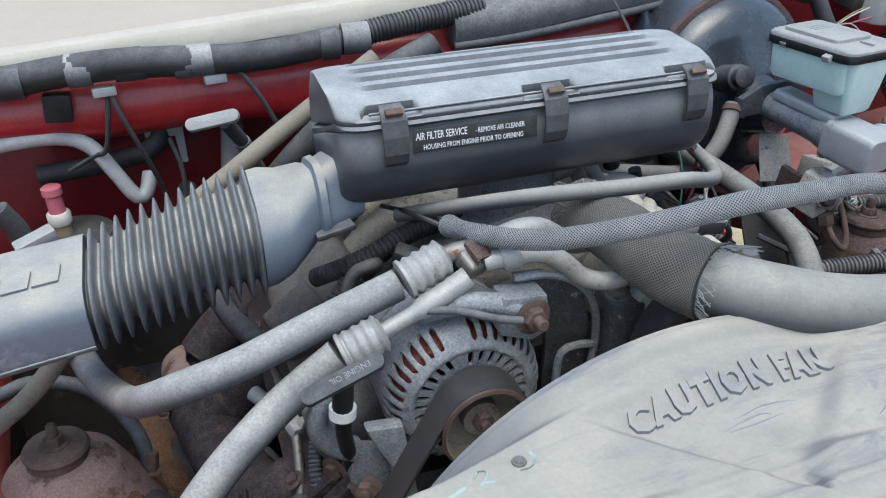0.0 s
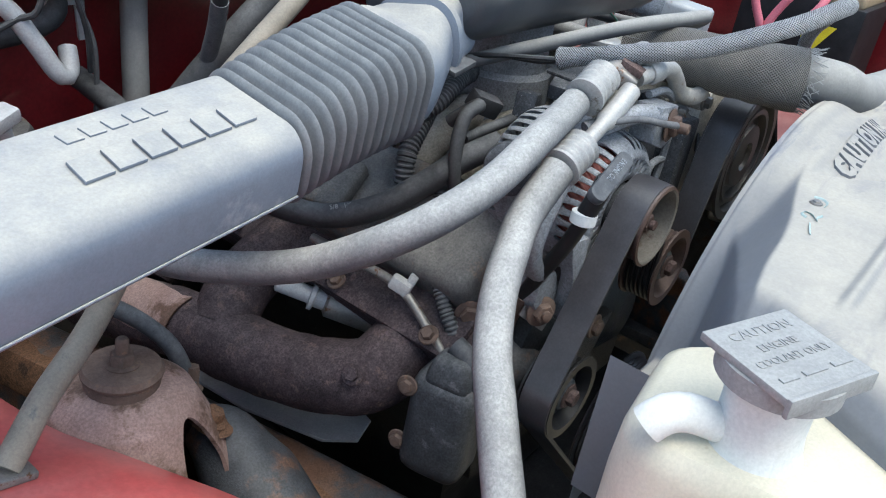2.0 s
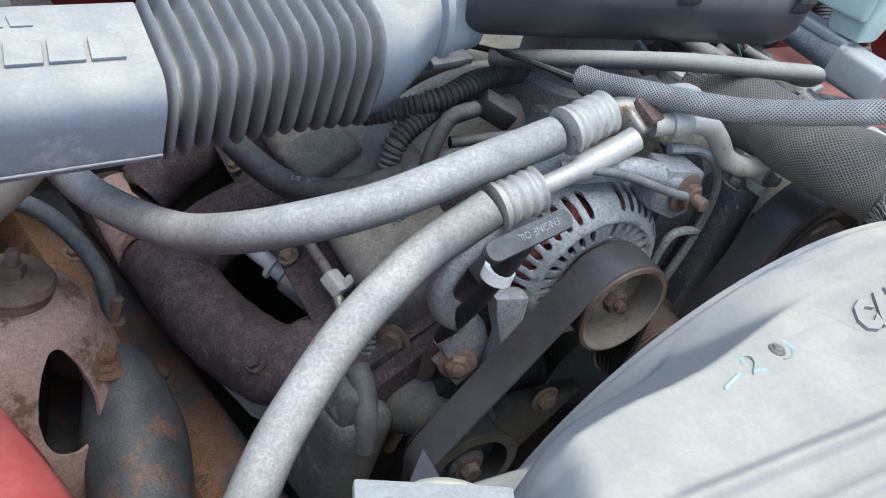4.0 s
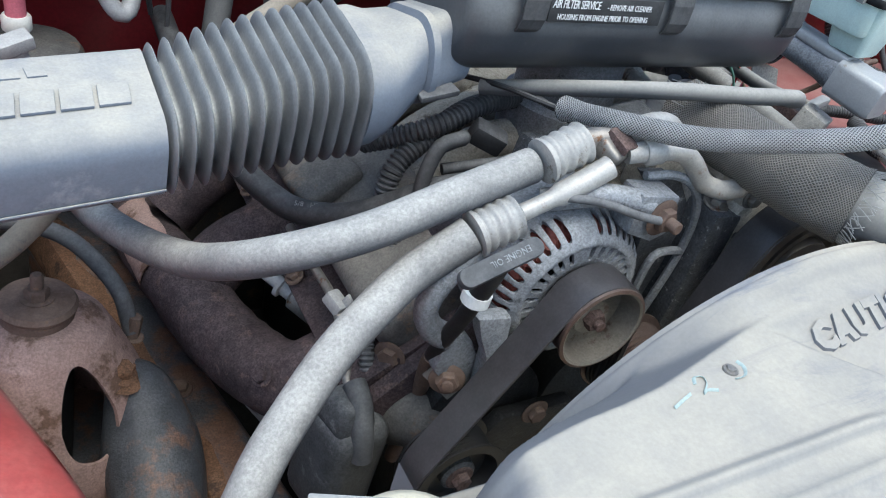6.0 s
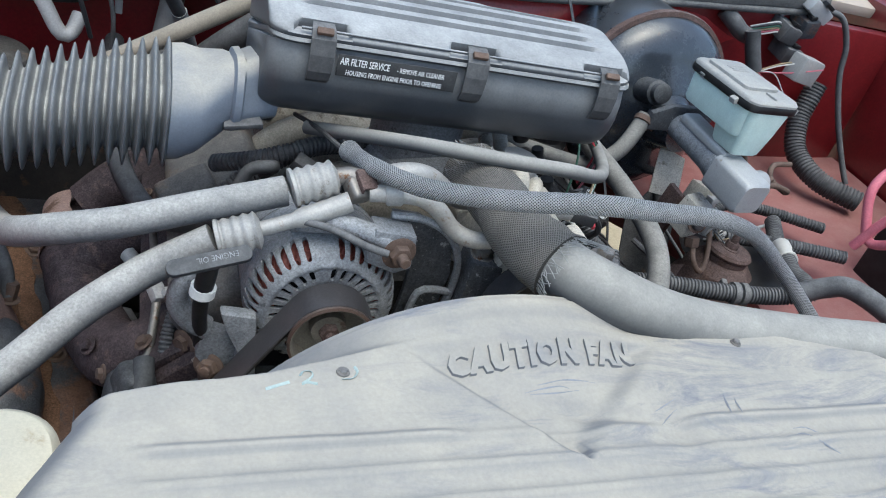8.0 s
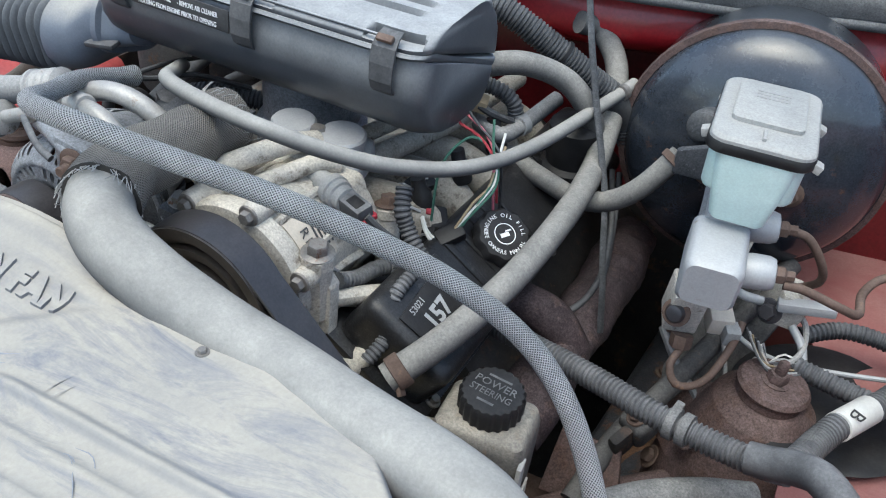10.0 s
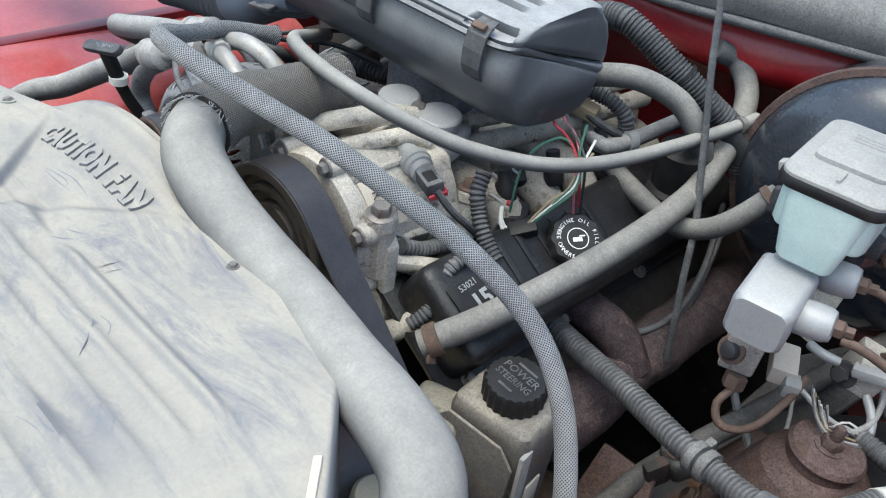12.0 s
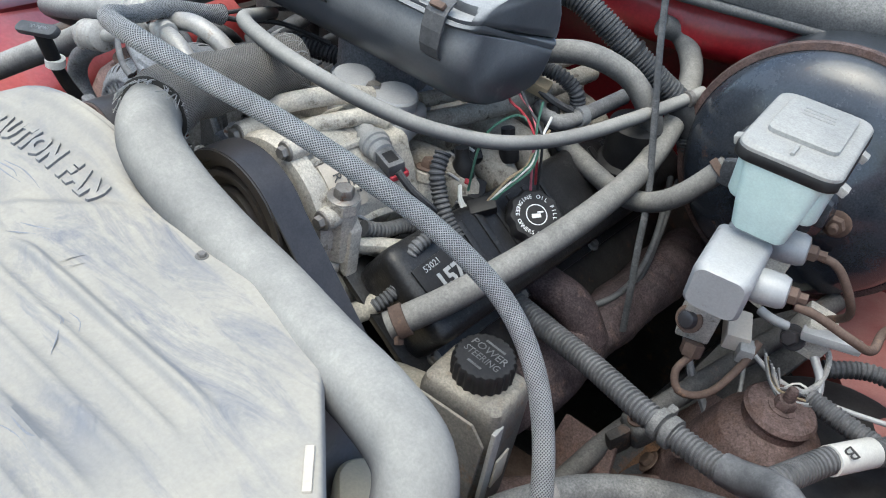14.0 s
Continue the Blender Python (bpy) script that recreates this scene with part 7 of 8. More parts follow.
solid("ground_strap", tube([(0.196, 0.262, 1.305), (0.209, 0.248, 1.279), (0.229, 0.228, 1.232), (0.247, 0.214, 1.19), (0.268, 0.192, 1.152), (0.288, 0.172, 1.112), (0.303, 0.15, 1.07), (0.316, 0.135, 1.03), (0.326, 0.125, 0.99)], 0.0037, 10, squash=0.4), M["sensorblack"], "thin dark strap hanging across the bay", "strap")
rail2 = thing("fuel_rail", "dusty fuel rail and injector plugs on the intake", "fuel rail", (0.112, 0.135, 1.114))
part("rail", tube([(0.094, 0.045, 1.146), (0.110, 0.109, 1.145), (0.126, 0.176, 1.15), (0.139, 0.280, 1.155)], 0.0105, 12), M["tancast"], rail2)
part("rail", tube([(0.075, 0.064, 1.156), (0.089, 0.113, 1.158), (0.102, 0.181, 1.16), (0.111, 0.279, 1.161)], 0.008, 12), M["tancast"], rail2)
for x, y, z in ((0.156, 0.047, 1.112), (0.165, 0.105, 1.118), (0.169, 0.174, 1.124)):
    part("injector", lathe([(0.009, 0), (0.010, 0.002), (0.010, 0.02), (0.007, 0.024), (0.007, 0.034)], axes((x, y, z), (-0.3, 0, 1)), 16), M["black"], rail2)
part("plug", box((0.018, 0.026, 0.018), pose(0.168, 0.049, 1.104, 20, 15, 40), 0.003), M["black"], rail2)
part("plug_lock", box((0.006, 0.006, 0.008), pose(0.163, 0.041, 1.116, 20, 15, 40), 0.001), M["redwire"], rail2, "small red lock tab")
for i, (x, y, z) in enumerate(((0.130, 0.064, 1.117), (0.142, 0.056, 1.112), (0.136, 0.080, 1.122), (0.151, 0.042, 1.112), (0.175, 0.032, 1.097))):
    part("plug", box((0.016, 0.022, 0.014), pose(x, y, z, 15 * i, 20 - 12 * i, 30 * i), 0.002), M["dark" if i % 2 else "black"], rail2)
    part("clip", tube([(x - 0.008, y - 0.008, z + 0.006), (x - 0.002, y - 0.012, z + 0.012), (x + 0.008, y - 0.008, z + 0.008)], 0.0014, 6), M["grey"], rail2)
part("elbow", tube([(0.142, 0.180, 1.143), (0.158, 0.169, 1.145), (0.174, 0.171, 1.143), (0.182, 0.210, 1.145), (0.193, 0.261, 1.154)], 0.0085, 12), M["rubber"], rail2, "grey rubber elbow hose")
part("elbow_clamp", lathe([(0.0092, 0), (0.0108, 0.0005), (0.0108, 0.010), (0.0092, 0.0105)], axes((0.179, 0.195, 1.144), (0.1, 0.35, 0.02)), 14), M["mcyl"], rail2)
part("plug", box((0.030, 0.018, 0.014), pose(0.137, 0.170, 1.17, 8, 12, 20), 0.003), M["tan"], rail2)
part("cable", tube([(0.145, 0.167, 1.168), (0.161, 0.172, 1.161), (0.175, 0.188, 1.151)], 0.004, 8), M["dark"], rail2)
part("conduit", tube([(0.107, 0.170, 1.201), (0.126, 0.185, 1.184), (0.150, 0.196, 1.177), (0.167, 0.202, 1.165), (0.172, 0.204, 1.148)], 0.0078, 12, 0.0011, ribbed(0.0042, 0.09)), M["loom"], rail2, "ribbed grey conduit")
part("terminal", tube([(0.156, 0.041, 1.117), (0.173, 0.022, 1.112), (0.190, 0.017, 1.107)], 0.0016, 6), M["white"], rail2)
part("terminal", tube([(0.157, 0.038, 1.116), (0.175, 0.018, 1.111), (0.190, 0.014, 1.105)], 0.0016, 6), M["white"], rail2)
WIRES = (("redwire", "red", [(0.151, 0.092, 1.204), (0.166, 0.081, 1.193), (0.180, 0.080, 1.189), (0.197, 0.074, 1.184), (0.209, 0.074, 1.166), (0.210, 0.086, 1.122)]),
         ("pinkwire", "faded red", [(0.153, 0.096, 1.204), (0.175, 0.089, 1.195), (0.192, 0.083, 1.189), (0.207, 0.073, 1.177), (0.211, 0.066, 1.163), (0.210, 0.081, 1.112)]),
         ("greenwire", "green", [(0.169, 0.037, 1.112), (0.170, 0.039, 1.156), (0.173, 0.049, 1.177), (0.181, 0.071, 1.187), (0.194, 0.075, 1.185), (0.209, 0.070, 1.171), (0.212, 0.061, 1.155), (0.208, 0.050, 1.142), (0.200, 0.037, 1.12)]),
         ("greenwire", "green", [(0.194, 0.092, 1.2), (0.204, 0.075, 1.182), (0.214, 0.069, 1.165), (0.216, 0.061, 1.152), (0.211, 0.052, 1.141), (0.198, 0.034, 1.119)]),
         ("white", "white", [(0.206, 0.093, 1.19), (0.211, 0.072, 1.171), (0.214, 0.065, 1.157), (0.210, 0.053, 1.145), (0.196, 0.032, 1.118)]),
         ("tan", "tan", [(0.210, 0.088, 1.18), (0.211, 0.066, 1.165), (0.211, 0.059, 1.152), (0.204, 0.046, 1.141), (0.195, 0.030, 1.116)]),
         ("dark", "black", [(0.163, 0.094, 1.204), (0.184, 0.086, 1.192), (0.201, 0.079, 1.186), (0.212, 0.077, 1.17), (0.214, 0.086, 1.112)]))
for mat, nm, pts in WIRES:
    solid("thin_wire", tube(pts, 0.0013, 6), M[mat], f"thin loose {nm} wire hanging under the housing", "wire", group="loose injector wires")
part("plug", box((0.016, 0.026, 0.013), pose(0.193, 0.029, 1.111, 20, 22, -30), 0.003), M["black"], rail2)
solid("corrugated_conduit", tube([(0.157, 0.005, 1.16), (0.162, -0.006, 1.146), (0.169, -0.009, 1.133), (0.179, -0.013, 1.121), (0.190, -0.014, 1.109), (0.202, -0.014, 1.1)], 0.0072, 12, 0.0011, ribbed(0.0044, 0.08)), M["dark"], "black ribbed conduit beside the pressure switch", "conduit")
solid("corrugated_conduit", tube([(0.197, -0.044, 1.117), (0.194, -0.061, 1.109), (0.194, -0.071, 1.099), (0.198, -0.080, 1.088), (0.199, -0.092, 1.077), (0.194, -0.107, 1.067)], 0.0062, 12, 0.001, ribbed(0.0042, 0.08)), M["loom"], "grey ribbed conduit hanging over the cast arm", "conduit")
solid("corrugated_conduit", tube([(0.166, 0.042, 1.097), (0.176, 0.008, 1.087), (0.183, -0.030, 1.072), (0.181, -0.058, 1.043)], 0.0075, 12, 0.0011, ribbed(0.0044, 0.08)), M["dark"], "dark ribbed conduit beside the compressor", "conduit")
solid("corrugated_conduit", tube([(0.169, -0.011, 1.092), (0.171, -0.023, 1.084), (0.169, -0.037, 1.063), (0.170, -0.053, 1.043), (0.176, -0.067, 1.026), (0.191, -0.077, 1.014)], 0.0075, 12, 0.0011, ribbed(0.0044, 0.08)), M["loom"], "grey ribbed conduit below the compressor", "conduit")
solid("corrugated_conduit", tube([(0.146, -0.077, 1.108), (0.151, -0.056, 1.099), (0.154, -0.031, 1.094), (0.162, -0.011, 1.087)], 0.0068, 12, 0.0011, ribbed(0.0042, 0.08)), M["loom"], "grey ribbed conduit on the compressor mount", "conduit")


# rusty brackets and pipes low beside the brake cylinder
fb = thing("frame_bracket", "flaking brown rusty bracket below the brake valves", "bracket", (0.418, 0.159, 0.933))
part("web", plate([(-0.07, -0.05), (0.07, -0.02), (0.08, 0.03), (0.03, 0.045), (-0.05, 0.02), (-0.08, -0.01)], 0.006, axes((0.432, 0.193, 0.967), (-0.3, -0.65, 0.7), (0.55, 0.7, 0.45)), 0.0015), M["frame_dusty"], fb, "dusty dark grey plate")
part("gusset", plate([(-0.03, -0.04), (0.03, -0.04), (0.035, 0.02), (0.01, 0.045), (-0.02, 0.03)], 0.006, axes((0.433, 0.098, 0.961), (-0.75, -0.4, 0.5), (0.3, -0.5, 0.1)), 0.0015), M["brownrust"], fb)
part("gusset", plate([(-0.04, -0.03), (0.04, -0.03), (0.03, 0.03), (-0.03, 0.035)], 0.006, axes((0.366, 0.018, 0.915), (-0.2, -0.8, 0.6), (1, 0.1, 0.1)), 0.0015), M["brownrust"], fb)
part("bolt", hexhead(axes((0.439, 0.053, 0.975), (-0.6, -0.5, 0.7)), 0.008, 0.008), M["brownrust"], fb)
for pts, r, nm in (([(0.379, 0.155, 1.002), (0.404, 0.126, 0.991), (0.433, 0.108, 0.976), (0.458, 0.069, 0.969)], 0.004, "loom"), ([(0.418, 0.186, 1.03), (0.438, 0.157, 1.01), (0.453, 0.118, 0.989), (0.448, 0.079, 0.960)], 0.0022, "rubber"),
                   ([(0.478, 0.199, 1.048), (0.498, 0.170, 1.056), (0.503, 0.140, 1.046), (0.488, 0.119, 1.036), (0.468, 0.128, 1.028)], 0.0028, "rubber"), ([(0.439, 0.136, 1.044), (0.478, 0.134, 1.032), (0.528, 0.142, 1.034), (0.599, 0.157, 1.045)], 0.0024, "mcyl")):
    solid("thin_cable", tube(pts, r, 8), M[nm], "thin grey cable looping below the brake valves", "cable", group="brake wiring")
solid("drag_link", tube([(0.235, -0.150, 0.860), (0.286, -0.100, 0.878), (0.352, -0.031, 0.891), (0.409, 0.019, 0.904), (0.458, 0.060, 0.911)], 0.020, 16), M["brownrust"], "dark steering link low in the bay", "link")


# ---- brake booster, master cylinder, reservoir ----
boost = thing("brake_booster", "large black round brake booster with light dust and rust", "brake booster", (0.378, 0.273, 1.053))
bmx = axes((0.395, 0.287, 1.149), (0.10, -1, 0.03))
part("shell", lathe([(0.09, -0.11), (0.118, -0.10), (0.126, -0.08), (0.126, -0.004), (0.131, -0.003), (0.132, 0.003), (0.126, 0.005), (0.123, 0.014), (0.114, 0.026), (0.098, 0.035), (0.080, 0.040), (0.06, 0.046), (0.045, 0.058), (0.034, 0.062)], bmx, 64), M["booster"], boost)
part("rim", lathe([(0.1262, -0.006), (0.1325, -0.005), (0.1338, 0.0), (0.1325, 0.005), (0.1262, 0.0065)], bmx, 64, caps=False), M["brownrust"], boost, "rusty rolled rim")
part("nose", lathe([(0.040, 0.056), (0.037, 0.066), (0.034, 0.078), (0.026, 0.100)], bmx, 32), M["booster"], boost)
vmx = axes((0.354, 0.212, 1.196), (-0.05, -1, 0.35))
part("check_valve", lathe([(0.020, -0.045), (0.017, -0.03), (0.016, 0.006), (0.013, 0.008), (0.013, 0.018), (0.009, 0.02)], vmx, 26), M["sensorblack"], boost)
for dx, dz in ((-0.033, -0.004), (0.042, -0.004)):
    p = bmx @ Vector((dx, dz, 0.062))
    part("nut", hexhead(axes(p, (0.1, -1, 0.03)), 0.009, 0.009, shank=0.008), M["rust"], boost)
mc = thing("master_cylinder", "pale grey cast brake master cylinder with rusty fittings", "master cylinder", (0.410, 0.113, 1.108))
A, B = Vector((0.389, 0.190, 1.167)), Vector((0.414, 0.032, 1.152))
part("flange", plate([(-0.05, -0.012), (0.05, -0.012), (0.05, 0.012), (0.02, 0.024), (-0.02, 0.024), (-0.05, 0.012)], 0.010, axes((0.389, 0.193, 1.169), (0.1, -1, 0), (1, 0.1, 0)), 0.003), M["darkalu"], mc)
mcx = axes(A, B - A, (1, 0.2, 0))
L = (B - A).length
rows = []
for s, w, h in ((0.0, 0.034, 0.034), (0.3, 0.036, 0.034), (0.55, 0.038, 0.036), (0.62, 0.046, 0.044), (0.97, 0.046, 0.044), (1.0, 0.040, 0.038)):
    rows.append([mcx @ Vector((a, b, s * L)) for a, b in rounded(w, h, 0.008, 4)])
part("cylinder", loft(rows[3:]), M["mcyl"], mc)
part("rear_cylinder", lathe([(0.017, 0.0), (0.0175, 0.05), (0.0185, 0.078), (0.022, 0.094), (0.022, 0.100)], mcx, 28), M["alu"], mc, "dull grey rear barrel")
part("saddle", loft([[mcx @ Vector((a, 0.019 + b, q * L)) for a, b in rounded(0.030, 0.014, 0.005, 4)] for q in (0.10, 0.13, 0.60, 0.64)]), M["mcyl"], mc, "pale saddle below the reservoir")
for s in (0.42, 0.80):
    p = mcx @ Vector((0.024, 0, s * L))
    q = p + Vector((0.030, 0.006, 0.004))
    port = part("port", lathe([(0.0125, 0), (0.014, 0.002), (0.0145, 0.010), (0.014, 0.022), (0.012, 0.027), (0.008, 0.028)], axes(p - Vector((0.004, 0, 0)), q - p), 24), M["mcyl"], mc)
    part("fitting", lathe([(0.0075, 0.024), (0.0075, 0.034), (0.0045, 0.036), (0.0045, 0.042)], axes(p - Vector((0.004, 0, 0)), q - p), 6), M["rust"], port, "rusty pipe nut")
part("brake_line", tube([(0.464, 0.072, 1.152), (0.480, 0.075, 1.152), (0.510, 0.082, 1.143), (0.525, 0.099, 1.132), (0.525, 0.130, 1.133), (0.540, 0.151, 1.142), (0.581, 0.165, 1.14)], 0.0038, 10), M["rust"], mc, "rusty brake pipe")
part("brake_line", tube([(0.450, 0.134, 1.164), (0.470, 0.140, 1.16), (0.489, 0.147, 1.135), (0.494, 0.168, 1.105), (0.478, 0.188, 1.077)], 0.0038, 10), M["rust"], mc, "rusty brake pipe")
tank = thing("brake_reservoir", "milky green brake fluid reservoir with a dusty grey lid", "fluid reservoir", (0.406, 0.141, 1.187))
tm = pose(0.4085, 0.125, 0.006, 0, 0, 6)
rows = [[tm @ Vector((a * k, -0.026 + b * k, z)) for a, b in rounded(0.062, 0.064, 0.009, 4)] for z, k in ((1.180, 0.62), (1.1835, 0.70), (1.21, 0.85), (1.243, 0.98))]
part("front_chamber", loft(rows), M["tank"], tank)
rows = [[tm @ Vector((a * k, 0.005 + b * k, z)) for a, b in rounded(0.072, 0.108, 0.010, 4)] for z, k in ((1.204, 0.92), (1.208, 0.97), (1.243, 1.0))]
part("rear_chamber", loft(rows), M["tank"], tank)
rows = [[tm @ Vector((a * k, 0.003 + b * k, z)) for a, b in rounded(0.080, 0.124, 0.014, 6)] for z, k in ((1.2415, 0.98), (1.243, 1.0), (1.249, 1.0), (1.2505, 0.985))]
rim = part("lid_gasket", loft(rows), M["black"], tank, "dark rubber lid gasket")
rows = [[tm @ Vector((a * k, 0.003 + b * k, z)) for a, b in rounded(0.078, 0.122, 0.014, 6)] for z, k in ((1.2495, 1.0), (1.253, 1.0), (1.2555, 0.96), (1.256, 0.93))]
lidp = part("lid", loft(rows), M["tankcap"], tank)
rows = [[tm @ Vector((a * k, 0.012 + b * k, z)) for a, b in rounded(0.054, 0.078, 0.007, 5)] for z, k in ((1.2555, 1.0), (1.2595, 1.0), (1.2605, 0.96))]
part("lid_plateau", loft(rows), M["tankcap"], lidp)
part("lid_rib", box((0.003, 0.018, 0.003), tm @ pose(0, -0.042, 1.257), 0.0008), M["tankcap"], lidp)
for k in range(3):
    part("print_bar", box((0.026, 0.003, 0.0004), tm @ pose(0, 0.030 - 0.006 * k, 1.2607), 0), M["greycap"], lidp)
for x, y in ((-0.041, -0.03), (0.041, -0.045), (-0.036, 0.035), (0.041, 0.02)):
    part("latch", box((0.008, 0.010, 0.007), tm @ pose(x, y, 1.244, 0, 20 if x > 0 else -20, 0), 0.0012), M["tankcap"], tank)
pv = thing("proportioning_valve", "cream and rusty brake valve block with a pipe loop", "brake valve", (0.395, 0.083, 1.059))
part("block", box((0.030, 0.034, 0.048), pose(0.396, 0.094, 1.087, 14, 0, 20), 0.003), M["castalu"], pv)
part("plug", lathe([(0.0088, 0), (0.0088, 0.005), (0.007, 0.008), (0.004, 0.009)], axes((0.394, 0.075, 1.087), (-0.2, -1, 0.35)), 18), M["belt"], pv)
part("rust_ring", lathe([(0.0125, 0), (0.0125, 0.0025), (0.009, 0.003)], axes((0.394, 0.075, 1.087), (-0.2, -1, 0.35)), 18), M["rust"], pv)
part("nut", hexhead(axes((0.404, 0.082, 1.063), (0.1, -0.4, -1)), 0.010, 0.014, False), M["rust"], pv)
part("pipe", tube([(0.407, 0.076, 1.051), (0.404, 0.060, 1.04), (0.416, 0.055, 1.027), (0.435, 0.071, 1.03), (0.445, 0.096, 1.053), (0.447, 0.116, 1.072)], 0.0036, 10), M["rust"], pv, "rusty brake pipe loop")
part("connector", box((0.022, 0.034, 0.020), pose(0.425, 0.120, 1.068, 10, 0, 25), 0.003), M["cream"], pv, "cream plastic connector")
part("connector_end", box((0.014, 0.016, 0.018), pose(0.441, 0.107, 1.062, 10, 0, 25), 0.003), M["greycap"], pv)
part("plate", plate([(-0.02, -0.03), (0.02, -0.035), (0.024, 0.02), (-0.012, 0.035)], 0.003, axes((0.408, 0.190, 1.094), (-0.3, -0.85, 0.45)), 0.0008), M["castalu"], pv, "tan dusty bracket plate")
part("bracket", box((0.008, 0.034, 0.075), pose(0.388, 0.132, 1.065, 10, 0, 10), 0.002), M["brownrust"], pv, "rusty bracket")
pv2 = thing("combination_valve", "white dusty valve block with a dark bolt", "brake valve", (0.465, 0.163, 1.038))
part("block", box((0.030, 0.040, 0.034), pose(0.475, 0.178, 1.067, 0, 15, 20), 0.004), M["castalu"], pv2)
part("bolt", hexhead(axes((0.465, 0.157, 1.065), (-0.3, -1, 0.35)), 0.008, 0.010), M["belt"], pv2)
part("arm", box((0.050, 0.014, 0.010), pose(0.493, 0.159, 1.081, 0, -10, 10), 0.003), M["mcyl"], pv2)
part("pipe", tube([(0.456, 0.162, 1.069), (0.441, 0.156, 1.072), (0.429, 0.160, 1.071)], 0.0045, 10), M["mcyl"], pv2)
part("pipe", tube([(0.488, 0.159, 1.056), (0.503, 0.145, 1.046), (0.508, 0.130, 1.03), (0.498, 0.120, 1.021)], 0.004, 10), M["mcyl"], pv2)
wl = thing("wiring_branch", "bundle of grey wires leading into a taped loom", "wiring", (0.497, 0.150, 1.007))
for k, mat in enumerate(("cream", "grey", "loom", "grey")):
    o = 0.004 * k
    part("wire", tube([(0.470, 0.112 + o, 1.052), (0.485, 0.115 + o, 1.035 - o), (0.505, 0.125 + o, 1.03 + o * 0.5), (0.508, 0.130, 1.035)], 0.0011, 6), M[mat], wl)
for k in range(6):
    o = 0.0032 * k
    part("wire", tube([(0.452 + o, 0.124 - o, 1.062), (0.470 + 0.5 * o, 0.104 + o, 1.050 - o), (0.490, 0.106 + 1.4 * o, 1.036 + 0.6 * o), (0.512, 0.124 + 0.5 * o, 1.037)], 0.0010, 6), M[("loom", "grey", "tan", "dark", "grey", "white")[k]], wl)
part("loom", tube([(0.503, 0.130, 1.036), (0.538, 0.122, 1.038), (0.589, 0.105, 1.045), (0.663, 0.070, 1.054)], 0.009, 12, 0.0012, ribbed(0.0046, 0.07)), M["loom"], wl)
part("loom", tube([(0.498, 0.170, 1.041), (0.538, 0.193, 1.049), (0.599, 0.188, 1.05), (0.684, 0.144, 1.053)], 0.008, 12, 0.0012, ribbed(0.0046, 0.07)), M["dark"], wl)
# black ring laid on the shelf to paint its dark opening
solid("shelf_hole_shade", lathe([(0.052, 0.0), (0.082, 0.002), (0.084, 0.005), (0.080, 0.007), (0.056, 0.004)], axes((0.538, 0.128, 1.004), (-0.08, 0, 1)), 44), M["black"], "black ring painted for the dark opening in the fender shelf", "rubber seal")
sl = thing("cable_marker", "white cable sleeve marked with a letter", "cable label", (0.545, -0.006, 1.081))
part("sleeve", lathe([(0.0124, 0), (0.0124, 0.048), (0.0118, 0.049)], axes((0.542, 0.048, 1.058), (0.022, 0.043, -0.006)), 24), M["white"], sl)
part("letter", join(lettering("B", 0.016, 0.0003, "CENTER"), axes((0.547, 0.057, 1.071), (-0.1, -0.35, 0.93), (-0.42, -0.9, -0.3))), M["black"], sl, smooth=0)

# battery and its cables
bat = thing("battery", "dusty black battery with red cables", "battery", (0.815, 0.0, 1.005))
part("case", box((0.17, 0.20, 0.17), pose(0.815, 0.0, 1.09), 0.006), M["black"], bat)
part("cover", box((0.15, 0.18, 0.02), pose(0.815, 0.0, 1.183), 0.006, segments=3), M["tan"], bat, "dusty tan battery cover")
part("mark", plate([(-0.03, 0.02), (-0.015, 0.02), (0.0, -0.005), (0.02, 0.02), (0.035, 0.02), (0.01, -0.02), (-0.008, -0.02)], 0.001, axes((0.7295, -0.03, 1.12), (-1, 0, 0), (0, -1, 0)), 0), M["yellow"], bat, "yellow printed mark")
for pts in ([(0.79, 0.06, 1.192), (0.74, 0.06, 1.215), (0.66, 0.06, 1.22), (0.595, 0.04, 1.19), (0.59, 0.02, 1.15), (0.60, 0.0, 1.125), (0.605, -0.05, 1.17), (0.65, -0.06, 1.21), (0.72, -0.06, 1.22), (0.77, -0.05, 1.19)], [(0.77, -0.03, 1.192), (0.70, -0.03, 1.215), (0.615, -0.02, 1.2), (0.598, 0.0, 1.16), (0.59, 0.015, 1.11)]):
    part("cable", tube(pts, 0.0062, 12), M["pinkwire"], bat, "faded red battery cable")

# firewall looms and fittings
sealo = thing("cowl_seal", "thick dusty grey rubber hood seal along the cowl", "rubber seal", (0.3, 0.36, 1.24))
SEAL = [(0.03, 0.335, 1.262), (0.1, 0.325, 1.268), (0.206, 0.33, 1.276), (0.326, 0.372, 1.276), (0.454, 0.405, 1.284), (0.59, 0.424, 1.292), (0.75, 0.437, 1.305)]
rows = []
for p, d in spline(SEAL, 0.012):
    sag = 0.004 * noise.noise(Vector((p.x * 7, 2, 0)))
    prof = [(0.012, -0.017), (-0.006, -0.020), (-0.018, -0.013), (-0.021, 0.0), (-0.017, 0.014), (-0.006, 0.022)]
    prof += [(0.004 + 0.0085 * k, 0.025 + 0.0045 * k + (0.0022 if k % 2 else 0.0)) for k in range(9)] + [(0.074, 0.056), (0.040, 0.036), (0.016, 0.012)]
    rows.append([Vector((p.x, p.y + a, p.z + b + sag)) for a, b in prof])
part("flap", loft(rows), M["seal"], sealo, "broad ribbed rubber flap")
